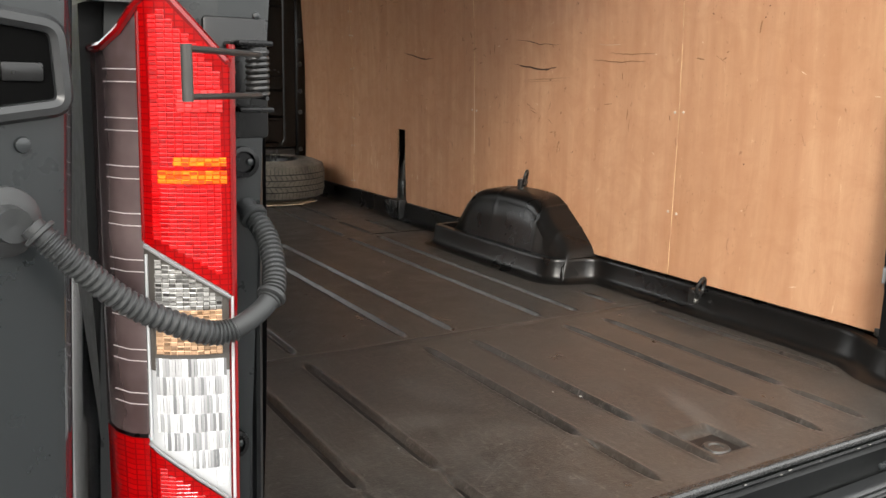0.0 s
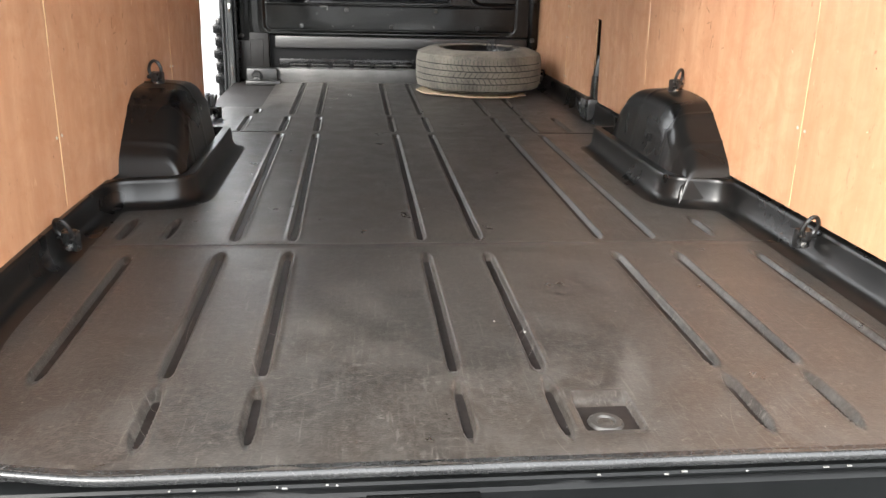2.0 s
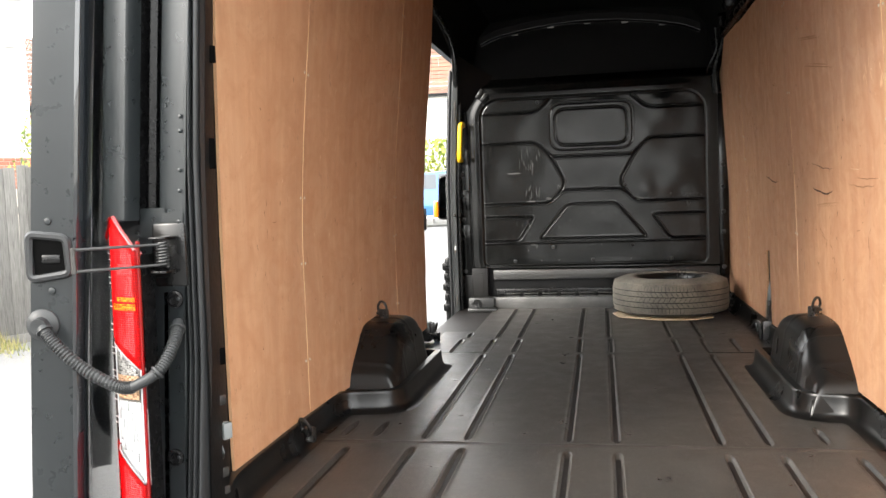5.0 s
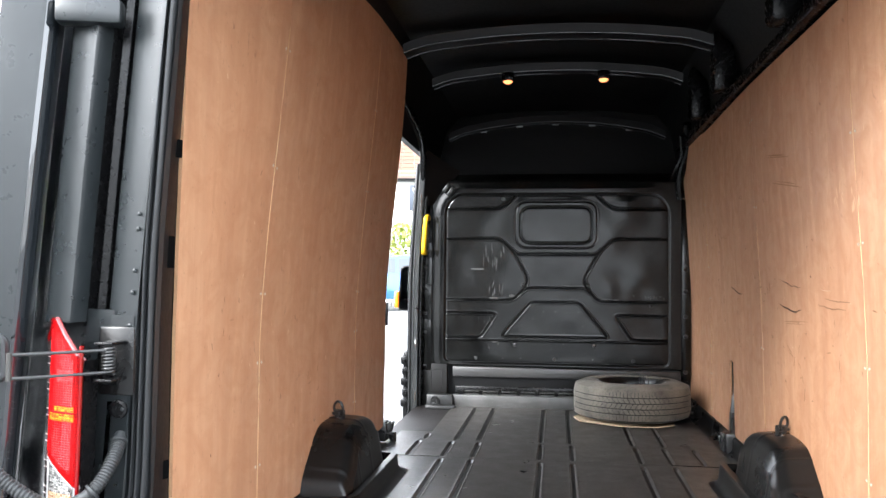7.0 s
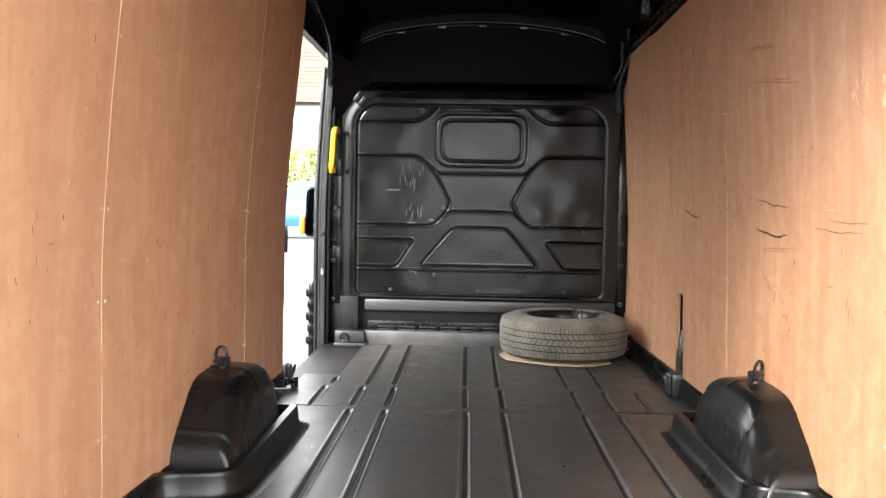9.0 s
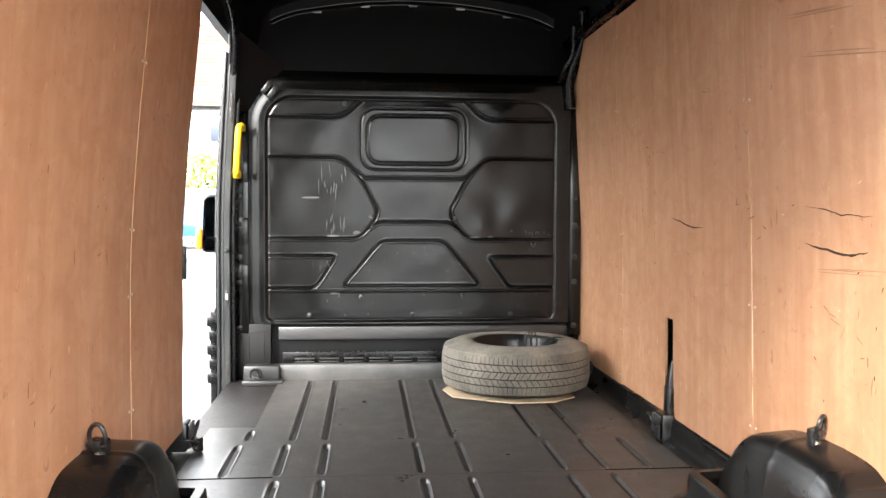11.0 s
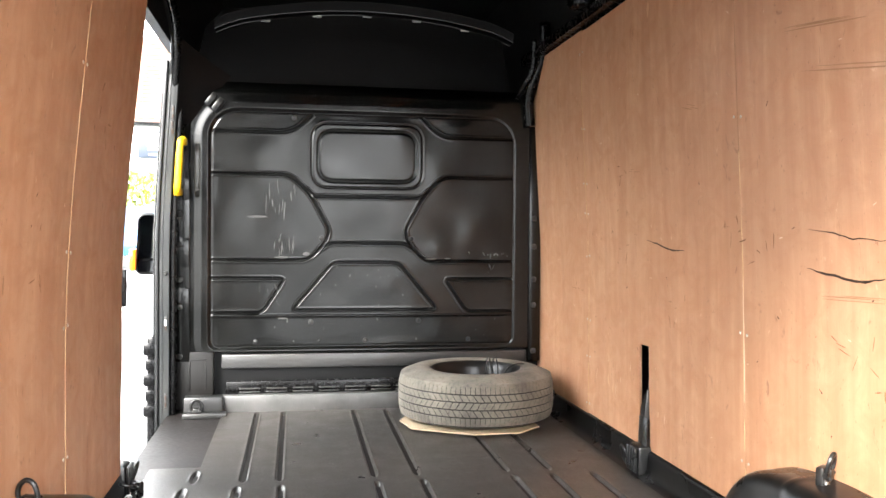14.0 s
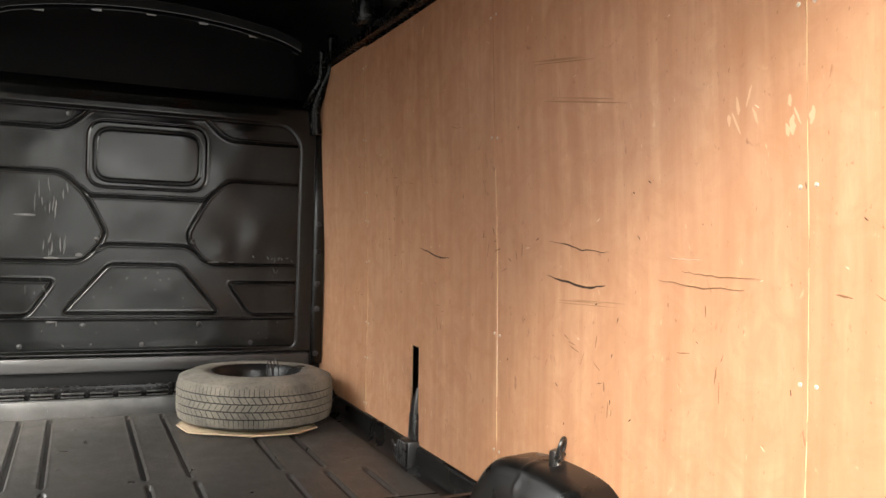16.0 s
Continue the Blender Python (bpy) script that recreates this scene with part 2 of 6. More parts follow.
def make_tyre():
    m = mat("tyre_rubber", (0.05, 0.046, 0.04), 0.8)
    v = coords(m)
    c = mix(m, ramp(m, noise_tex(m, v, 7, 5), [(0.35, grey(0)), (0.7, grey(1))]), (0.11, 0.100, 0.084), (0.23, 0.205, 0.165))
    c = mix(m, ramp(m, noise_tex(m, v, 90, 3), [(0.5, grey(0)), (0.8, grey(0.5))]), c, (0.02, 0.02, 0.02))
    link(m, c, socket(m, "Base Color"))
    bump(m, noise_tex(m, v, 120, 3), 0.3, 0.001)
    return m


def make_gravel():
    m = mat("gravel", (0.42, 0.40, 0.37), 0.9)
    v = coords(m)
    vor = node(m, "ShaderNodeTexVoronoi", Scale=55.0)
    link(m, v, vor.inputs["Vector"])
    c = mix(m, 0.55, vor.outputs["Color"], (0.5, 0.48, 0.45))
    c = mix(m, 0.5, c, (0.45, 0.43, 0.40))
    hs = node(m, "ShaderNodeHueSaturation", Saturation=0.12, Value=0.30)
    link(m, c, hs.inputs["Color"])
    d = mix(m, ramp(m, noise_tex(m, v, 0.5, 5), [(0.4, grey(0)), (0.7, grey(0.35))]), hs.outputs["Color"], (0.085, 0.08, 0.072))
    link(m, d, socket(m, "Base Color"))
    bump(m, vor.outputs["Distance"], 0.7, 0.01)
    return m


def make_leaf(name, a, b):
    m = mat(name, a, 0.55)
    info = node(m, "ShaderNodeNewGeometry")
    c = ramp(m, info.outputs["Random Per Island"], [(0.0, a), (1.0, b)])
    link(m, c, socket(m, "Base Color"))
    return m


def make_weathered_wood():
    m = mat("weathered_wood", (0.33, 0.31, 0.28), 0.8)
    info = node(m, "ShaderNodeObjectInfo")
    grain = noise_tex(m, coords(m, (60, 60, 3), True), 2, 5, 0.6, 0.5)
    c = ramp(m, grain, [(0.3, (0.07, 0.065, 0.06)), (0.7, (0.165, 0.158, 0.147))])
    shade = ramp(m, info.outputs["Random"], [(0, grey(0.75)), (1, grey(1.15))])
    link(m, mix(m, 1.0, c, shade, "MULTIPLY"), socket(m, "Base Color"))
    bump(m, grain, 0.4, 0.003)
    return m


def make_render():
    m = mat("white_render", (0.78, 0.77, 0.74), 0.85)
    v = coords(m)
    c = mix(m, ramp(m, noise_tex(m, v, 0.8, 5), [(0.4, grey(0)), (0.75, grey(0.5))]), (0.70, 0.69, 0.67), (0.55, 0.54, 0.52))
    link(m, c, socket(m, "Base Color"))
    bump(m, noise_tex(m, v, 60, 3), 0.3, 0.004)
    return m


def make_varied(name, a, b, rough=0.8):
    """Bricks and tiles: each piece its own shade."""
    m = mat(name, a, rough)
    info = node(m, "ShaderNodeNewGeometry")
    c = ramp(m, info.outputs["Random Per Island"], [(0, a), (1, b)])
    c = mix(m, ramp(m, noise_tex(m, coords(m), 20, 4), [(0.4, grey(0)), (0.8, grey(0.4))]), c, tuple(0.5 * x for x in a))
    link(m, c, socket(m, "Base Color"))
    return m


BUMPER = make_bumper()
RED = make_lens("red_lens", (0.27, 0.0012, 0.0020), (0.14, 0.0006, 0.0010), 0.25)
RED_RIM = mat("dark_red_moulding", (0.13, 0.001, 0.0015), 0.15)
CHROME = mat("lamp_reflector", (0.46, 0.47, 0.48), 0.3, 0.4)
TYRE = make_tyre()
GRAVEL = make_gravel()
LEAF = make_leaf("hedge_leaf", (0.10, 0.16, 0.02), (0.30, 0.32, 0.04))
IVY = make_leaf("ivy_leaf", (0.05, 0.12, 0.015), (0.14, 0.22, 0.03))
GRASS = make_leaf("dry_grass", (0.12, 0.14, 0.03), (0.36, 0.30, 0.13))
FENCE = make_weathered_wood()
RENDER = make_render()
BRICK = make_varied("brick", (0.36, 0.12, 0.07), (0.22, 0.09, 0.06))
TILE = make_varied("roof_tile", (0.19, 0.085, 0.05), (0.12, 0.06, 0.042))
MORTAR = worn("mortar", (0.42, 0.38, 0.33), (0.3, 0.27, 0.22), 0.9)
WINDOW = mat("window_glass", (0.03, 0.04, 0.05), 0.05, coat=0.6)
CAR_BLUE = mat("blue_car_paint", (0.03, 0.12, 0.30), 0.2, 0.3, 1.0)
SIGN = mat("sign_board", (0.03, 0.04, 0.06), 0.4)
SIGN_INK = mat("sign_lettering", (0.7, 0.7, 0.7), 0.5)
MIRROR = mat("mirror_glass", (0.85, 0.87, 0.88), 0.02, 1.0)
TAPE = worn("tan_tape", (0.17, 0.145, 0.11), (0.09, 0.075, 0.06), 0.5)
# torn veneer; also the painted shade of slots and the latch hole
CRACK = mat("split_and_hole_dark", (0.035, 0.018, 0.010), 0.9)
JOINT = worn("raw_wood_joint", (0.78, 0.60, 0.34), (0.55, 0.36, 0.18), 0.75, 0.6)
KNOCK = worn("bruised_veneer", (0.27, 0.138, 0.065), (0.14, 0.070, 0.034), 0.75, 0.8, scuffs=0.0)
DRAG = worn("drag_line", (0.33, 0.178, 0.092), (0.42, 0.24, 0.13), 0.7, 0.8, scuffs=0.0)
RUBBED = worn("rubbed_veneer", (0.60, 0.38, 0.235), (0.66, 0.44, 0.29), 0.6, 0.8, scuffs=0.0)
SCUFF = mat("pale_scuff", (0.70, 0.52, 0.38), 0.7)
LAMP_GLOW = mat("amber_bulb", (1.0, 0.6, 0.25), 0.4)
socket(LAMP_GLOW, "Emission Color").default_value = (1.0, 0.27, 0.09, 1)
socket(LAMP_GLOW, "Emission Strength").default_value = 0.35


# ---- mesh tools ----
def finish(name, bm, material, parent=None, label="", angle=38):
    bmesh.ops.recalc_face_normals(bm, faces=bm.faces[:])
    me = bpy.data.meshes.new(name)
    bm.to_mesh(me)
    bm.free()
    for p in me.polygons:
        p.use_smooth = True
    me.set_sharp_from_angle(angle=radians(angle))
    for one in material if isinstance(material, (list, tuple)) else [material]:
        me.materials.append(one)
    ob = new(name, me)
    if parent is not None:
        ob.parent = parent
    if label:
        tagged(ob, label)
    return ob


def part(name, bm, material, parent, label=""):
    return finish(name, bm, material, parent, label)


def thing(name, label, category, group="", kind="", at=(0, 0, 0)):
    ob = new(name)
    ob.location = at
    ob.empty_display_size = 0.05
    return tagged(ob, label, category, group, kind)


def box(bm, x0, x1, y0, y1, z0, z1, bevel=0.0, m=None):
    made = bmesh.ops.create_cube(bm, size=1.0)["verts"]
    for v in made:
        v.co = Vector((x0 + (v.co.x + 0.5) * (x1 - x0), y0 + (v.co.y + 0.5) * (y1 - y0), z0 + (v.co.z + 0.5) * (z1 - z0)))
    if bevel:
        edges = list({e for v in made for e in v.link_edges})
        made = bmesh.ops.bevel(bm, geom=edges, offset=bevel, segments=2, profile=0.5, affect="EDGES")["verts"]
    if m is not None:
        for v in made:
            v.co = m @ v.co
    return made


def slab(bm, quad, thick, normal, bevel=0.0):
    """A prism on a flat outline of 3D points, thickened along normal."""
    n = Vector(normal).normalized() * thick
    a = [bm.verts.new(p) for p in quad]
    b = [bm.verts.new(Vector(p) + n) for p in quad]
    bm.faces.new(a)
    bm.faces.new(b[::-1])
    k = len(a)
    for i in range(k):
        bm.faces.new((a[i], b[i], b[(i + 1) % k], a[(i + 1) % k]))
    if bevel:
        edges = list({e for v in a + b for e in v.link_edges})
        bmesh.ops.bevel(bm, geom=edges, offset=bevel, segments=2, profile=0.5, affect="EDGES")


def net(bm, rows, close_u=False, close_v=False):
    """Faces over a grid of points, row by row."""
    vs = [[bm.verts.new(p) for p in row] for row in rows]
    nu, nv = len(vs), len(vs[0])
    for i in range(nu if close_u else nu - 1):
        for j in range(nv if close_v else nv - 1):
            bm.faces.new((vs[i][j], vs[(i + 1) % nu][j], vs[(i + 1) % nu][(j + 1) % nv], vs[i][(j + 1) % nv]))
    return vs


def tube(bm, pts, r, seg=8, closed=False, caps=True):
    """A round bar along points; r is a number or one for each point."""
    pts = [Vector(p) for p in pts]
    n = len(pts)
    rows, up = [], None
    for i, p in enumerate(pts):
        a = pts[(i - 1) % n] if closed or i else p
        b = pts[(i + 1) % n] if closed or i < n - 1 else p
        d = (b - a).normalized()
        if up is None:
            up = d.orthogonal().normalized()
        up = (up - d * up.dot(d)).normalized()
        side = d.cross(up)
        rad = r[i] if isinstance(r, (list, tuple)) else r
        rows.append([p + rad * (up * math.cos(2 * math.pi * k / seg) + side * math.sin(2 * math.pi * k / seg)) for k in range(seg)])
    vs = net(bm, rows, close_u=closed, close_v=True)
    if caps and not closed:
        bm.faces.new(vs[0][::-1])
        bm.faces.new(vs[-1])


def lathe(bm, profile, seg=32, m=Matrix(), closed=False):
    rows = []
    for k in range(seg):
        a = 2 * math.pi * k / seg
        rows.append([m @ Vector((r * math.cos(a), r * math.sin(a), z)) for r, z in profile])
    net(bm, rows, close_u=True, close_v=closed)


def spline(pts, n=8):
    """A smooth line through points."""
    pts = [Vector(p) for p in pts]
    out = []
    for i in range(len(pts) - 1):
        p0, p1, p2, p3 = pts[max(i - 1, 0)], pts[i], pts[i + 1], pts[min(i + 2, len(pts) - 1)]
        for k in range(n):
            t = k / n
            out.append(0.5 * (2 * p1 + (p2 - p0) * t + (2 * p0 - 5 * p1 + 4 * p2 - p3) * t * t + (3 * p1 - p0 - 3 * p2 + p3) * t ** 3))
    out.append(pts[-1])
    return out


def rounded(pts, radius, n=5, closed=False):
    """A flat line of 2D corners with its corners rounded."""
    out, k = [], len(pts)
    for i, p in enumerate(pts):
        p = Vector(p)
        if not closed and i in (0, k - 1):
            out.append(p)
            continue
        a, b = Vector(pts[(i - 1) % k]), Vector(pts[(i + 1) % k])
        r = radius[i] if isinstance(radius, (list, tuple)) else radius
        da, db = (a - p), (b - p)
        r = min(r, 0.45 * da.length, 0.45 * db.length)
        s, e = p + da.normalized() * r, p + db.normalized() * r
        for j in range(n + 1):
            t = j / n
            out.append((1 - t) ** 2 * s + 2 * t * (1 - t) * p + t * t * e)
    return out


def sweep(bm, line, profile, place, closed=False, close_v=False):
    """A profile of (out, up) carried along a flat line; place(p, out, up) gives the 3D point."""
    n, rows = len(line), []
    for i, p in enumerate(line):
        a = line[(i - 1) % n] if closed or i else p
        b = line[(i + 1) % n] if closed or i < n - 1 else p
        d = (b - a).normalized()
        nrm = Vector((d.y, -d.x))
        rows.append([place(p + nrm * o, u) for o, u in profile])
    return net(bm, rows, close_u=closed, close_v=close_v)


def smooth(a, b, x):
    t = min(1.0, max(0.0, (x - a) / (b - a)))
    return t * t * (3 - 2 * t)


def lean(z):
    """How far the van's sides lean in at a height."""
    z = max(z, 0.0)
    return 0.045 * z + 0.015 * z * z


# ---- ground and the van's shell ----
bm = bmesh.new()
box(bm, -400, 400, -400, 400, GROUND - 0.3, GROUND)
tagged(finish("ground", bm, GRAVEL), "pale grey gravel and concrete yard", "ground", kind="structure")


def side_line(side):
    """The shell's inner section, bottom to roof, on one side."""
    pts = [(0.93, -0.12), (0.945, 0.5), (0.935, 1.2), (0.90, 1.7), (0.84, 1.98), (0.74, 2.09), (0.4, 2.13), (0.0, 2.14)]
    return [(CX + side * x, z) for x, z in pts]


def shell(name, label, line, y0, y1, cut=None, kind="structure", material=BLACK_DULL, thick=0.05):
    """A wall of one section run along the van, with thickness."""
    bm = bmesh.new()
    ys = [y0 + (y1 - y0) * k / 16 for k in range(17)]
    inner = [[(x, y, z) for x, z in line] for y in ys]
    out = []
    for i, (x, z) in enumerate(line):
        a, b = Vector(line[max(i - 1, 0)]), Vector(line[min(i + 1, len(line) - 1)])
        d = (b - a).normalized()
        n = Vector((d.y, -d.x))
        if n.dot(Vector((x - CX, z - 1.0))) < 0:
            n = -n
        out.append((x + n.x * thick, z + n.y * thick))
    outer = [[(x, y, z) for x, z in out] for y in ys]
    a = net(bm, inner)
    b = net(bm, outer)
    for k in (0, -1):
        for j in range(len(line) - 1):
            bm.faces.new((a[k][j], a[k][j + 1], b[k][j + 1], b[k][j]))
    for k in (0, -1):
        for i in range(16):
            bm.faces.new((a[i][k], a[i + 1][k], b[i + 1][k], b[i][k]))
    ob = finish(name, bm, material)
    return tagged(ob, label, "wall", kind=kind)


right_line, left_line = side_line(1), side_line(-1)
shell("wall_right", "black painted steel van side behind plywood", right_line[:6], -0.26, 4.6)
shell("wall_left", "black painted steel van side behind plywood", left_line[:6], -0.26, 2.56)
shell("wall_left_header", "black steel rail over the sliding door", [p for p in left_line[2:6] if p[1] > 1.5], 2.57, 4.6)
roof_line = left_line[5:] + right_line[5:-1][::-1]
ceiling = shell("ceiling", "black painted steel roof with cross bows", roof_line, -0.26, 4.6)
tagged(ceiling, category="ceiling")

# the painted load floor under the liner
bm = bmesh.new()
box(bm, CX - 0.93, CX + 0.93, -0.24, 4.1, -0.10, -0.012)
box(bm, CX - 0.93, CX + 0.93, -0.16, 4.1, -0.30, -0.10)
tagged(finish("floor", bm, worn("sill_paint", (0.009, 0.0072, 0.0066), (0.024, 0.020, 0.018), 0.5, 0.6, spec=0.3, scuffs=0.6)), "dusty dark painted van load floor and door step", "floor", kind="structure")


# ---- floor liner ----
RIBS = []
for x in (-0.709, -0.497, -0.337, -0.005, 0.147, 0.469, 0.625, 0.833):
    RIBS.append((x, -0.012, 0.628 if -0.5 < x < -0.3 else 0.612, 0.0145))
for x in (-0.497, -0.337, -0.005, 0.147, 0.466, 0.616):
    RIBS.append((x, -0.236, -0.056, 0.0135))
for x in (-0.478, -0.334, -0.006, 0.144, 0.466, 0.610):
    RIBS.append((x, 0.735, 2.15, 0.0145))
for x in (-0.763, -0.651, 0.781, 0.909):
    RIBS.append((x, 0.755, 0.915, 0.014))
for x in (-0.478, -0.335, -0.011, 0.147, 0.470, 0.61, 0.757, -0.652):
    RIBS.append((x, 2.225, 2.575, 0.0145))
for x in (-0.464, -0.342, -0.014, 0.138, 0.463, 0.622):
    RIBS.append((x, 2.645, 3.735, 0.0145))
RIBS.append((-0.63, 2.65, 2.78, 0.014))


def liner_height(x, y):
    z, lip = 0.0, 0.0
    for xc, y0, y1, w in RIBS:
        dx = abs(x - xc)
        if w <= dx < w + 0.014 and y0 < y < y1:
            lip = 0.0016 * math.exp(-((dx - w - 0.002) / 0.0045) ** 2) * min(1.0, (y - y0) / 0.03, (y1 - y) / 0.03)
        if dx < w and y0 - 0.01 < y < y1 + 0.01:
            end = min(y - y0, y1 - y) + 0.01
            ww = w * min(1.0, end / (0.05 if y1 - y0 < 0.2 else 0.03)) ** 0.5
            if ww > 0.001:
                z = max(z, (1 - smooth(0.48 * ww, 0.98 * ww, dx)) * min(1.0, end / 0.03))
    z *= -0.0130
    z += lip
    dx, dy = abs(x - 0.224), abs(y + 0.168)
    z -= 0.012 * (1 - smooth(0.043, 0.050, dx)) * (1 - smooth(0.046, 0.054, dy))
    z += 0.004 * math.exp(-((y + 0.110) / 0.008) ** 2) * (1 - smooth(0.046, 0.056, dx))
    z += 0.0045 * math.exp(-((y - 0.69 - 0.006 * math.sin(9 * x)) / 0.006) ** 2)
    return z + 0.0008 * noise.noise(Vector((x * 6, y * 3, 0)))


def x_left(y):
    return -0.870 + 0.135 * (1 - smooth(-0.34, 0.02, y)) ** 1.4


def x_right(y):
    return 0.948 - 0.115 * (1 - smooth(-0.34, 0.02, y)) ** 1.4


def rear_edge(x):
    return -0.302 + 0.035 * smooth(0.55, 0.80, abs(x - CX))


liner = thing("floor_liner", "worn dark moulded rubber van floor liner", "floor liner", kind="structure")


def liner_section(y0, y1, left, right, label=""):
    ny, nx = max(2, int((y1 - y0) / 0.013)), 680
    verts, faces = [], []
    for i in range(ny + 1):
        y = y0 + (y1 - y0) * i / ny
        a, b = left(y), right(y)
        for j in range(nx + 1):
            x = a + (b - a) * j / nx
            yy = max(y, rear_edge(x))
            verts.append((x, yy, liner_height(x, yy)))
    for i in range(ny):
        for j in range(nx):
            k = i * (nx + 1) + j
            faces.append((k, k + 1, k + nx + 2, k + nx + 1))
    me = bpy.data.meshes.new("liner_section")
    me.from_pydata(verts, [], faces)
    for p in me.polygons:
        p.use_smooth = True
    me.materials.append(FLOOR)
    ob = new("liner_section", me)
    ob.parent = liner
    if label:
        tagged(ob, label)
    return ob


liner_section(-0.302, 0.69, x_left, x_right)
liner_section(0.691, 2.197, x_left, x_right)
liner_section(2.2, 2.84, lambda y: -0.80, x_right)
liner_section(2.841, 3.79, lambda y: -0.625, x_right)

# rolled rear lip
lip = []
for k in range(61):
    x = -0.742 + (0.836 + 0.742) * k / 60
    lip.append(Vector((x, rear_edge(x) + 0.001)))
bm = bmesh.new()
prof = [(-0.012, 0.0005), (-0.002, 0.0002), (0.003, -0.0014), (0.0062, -0.0048), (0.0068, -0.0095), (0.004, -0.015), (-0.004, -0.0185), (-0.014, -0.020)]
sweep(bm, lip, prof, lambda p, u: (p.x, p.y, u + 0.0006 * noise.noise(Vector((p.x * 9, 0, u * 80)))))
LIP = worn("worn_lip", (0.012, 0.012, 0.012), (0.05, 0.05, 0.049), 0.26, 0.5, grain=110, relief=0.4, scuffs=0.3)
part("rear_lip", bm, LIP, liner, "shiny worn rear edge")


def upstand(corners, radii, height, label=""):
    """The liner's turned-up edge along the walls and round the wheel arches."""
    line = []
    for p in rounded(corners, radii, 6):
        if not line or (p - line[-1]).length > 0.004:
            line.append(p)
    fine = [line[0]]
    for p in line[1:]:
        n = max(1, int((p - fine[-1]).length / 0.05))
        a = fine[-1]
        fine += [a + (p - a) * (k + 1) / n for k in range(n)]
    h = height
    prof = [(0.050, 0.001), (0.030, 0.004), (0.016, 0.012), (0.008, 0.026), (0.004, h - 0.012), (0.003, h - 0.004), (-0.001, h), (-0.026, h + 0.001), (-0.027, h - 0.02)]
    bm = bmesh.new()
    sweep(bm, fine, prof, lambda p, u: (p.x, p.y, u))
    return part("turned_up_edge", bm, ARCH, liner, label)


LEFT_EDGE = [(-0.738, -0.264), (-0.752, -0.20), (-0.802, -0.075), (-0.858, 0.10), (-0.866, 0.25), (-0.866, 1.045), (-0.640, 1.075), (-0.638, 1.90), (-0.845, 1.915), (-0.842, 2.19)]
RIGHT_EDGE = [(0.940, 3.74), (0.944, 1.925), (0.762, 1.905), (0.762, 1.060), (0.944, 1.030), (0.944, 0.25), (0.934, 0.0), (0.864, -0.115), (0.850, -0.20), (0.838, -0.262)]
upstand(LEFT_EDGE, [0, 0.05, 0.05, 0.06, 0.05, 0.075, 0.09, 0.04, 0.02, 0], 0.078)
upstand(RIGHT_EDGE, [0, 0.02, 0.04, 0.09, 0.075, 0.02, 0.06, 0.04, 0.05, 0], 0.085)

# front strip against the bulkhead, with its raised end
bm = bmesh.new()
box(bm, -0.80, 0.90, 3.765, 3.81, -0.005, 0.080, 0.008)
STRIP = worn("strip_plastic", (0.036, 0.036, 0.035), (0.098, 0.096, 0.092), 0.40, 0.9, grain=70, relief=0.8)
part("front_strip", bm, STRIP, liner, "grey textured upright strip")
bm = bmesh.new()
box(bm, -0.80, -0.62, 3.735, 3.80, -0.010, 0.082, 0.012)
box(bm, -0.80, -0.60, 3.69, 3.75, -0.012, 0.014, 0.006)
part("strip_end", bm, worn("strip_end_plastic", (0.012, 0.012, 0.0118), (0.034, 0.033, 0.032), 0.40, 0.6, grain=70, relief=0.5), liner, "dark grey textured strip end")
bm = bmesh.new()
lathe(bm, [(0.036, 0), (0.034, 0.006), (0.026, 0.007), (0.023, -0.002), (0.0005, -0.003)], 20, pose(-0.742, 3.734, 0.035, 90))
part("boss", bm, DARKSTEEL, liner, "round worn boss")

# drain ring and the slits between the sections
drain = thing("drain_ring", "round metal floor drain in a square recess", "drain", at=(0.216, -0.186, -0.0100))
bm = bmesh.new()
lathe(bm, [(0.013, 0), (0.013, 0.002), (0.016, 0.0045), (0.025, 0.0045), (0.028, 0.002), (0.029, 0)], 28, closed=True)
part("ring", bm, worn("drain_metal", (0.055, 0.052, 0.048), (0.03, 0.028, 0.025), 0.4, 0.5, metal=0.4), drain, "worn metal ring")
bm = bmesh.new()
lathe(bm, [(0.0005, 0.0015), (0.012, 0.002), (0.0165, 0.0015)], 24)
part("plug", bm, FLOOR, drain)


# solid near-black strips that paint the shade in the slits between the liner's sections
SLIT = mat("slit_shadow", (0.003, 0.003, 0.003), 0.9, spec=0.03)
for x0, x1 in ((-0.795, -0.49), (0.60, 0.90)):
    bm = bmesh.new()
    box(bm, x0, x1, 2.1955, 2.2015, -0.004, 0.0016)
    part("slit_shade", bm, SLIT, liner)
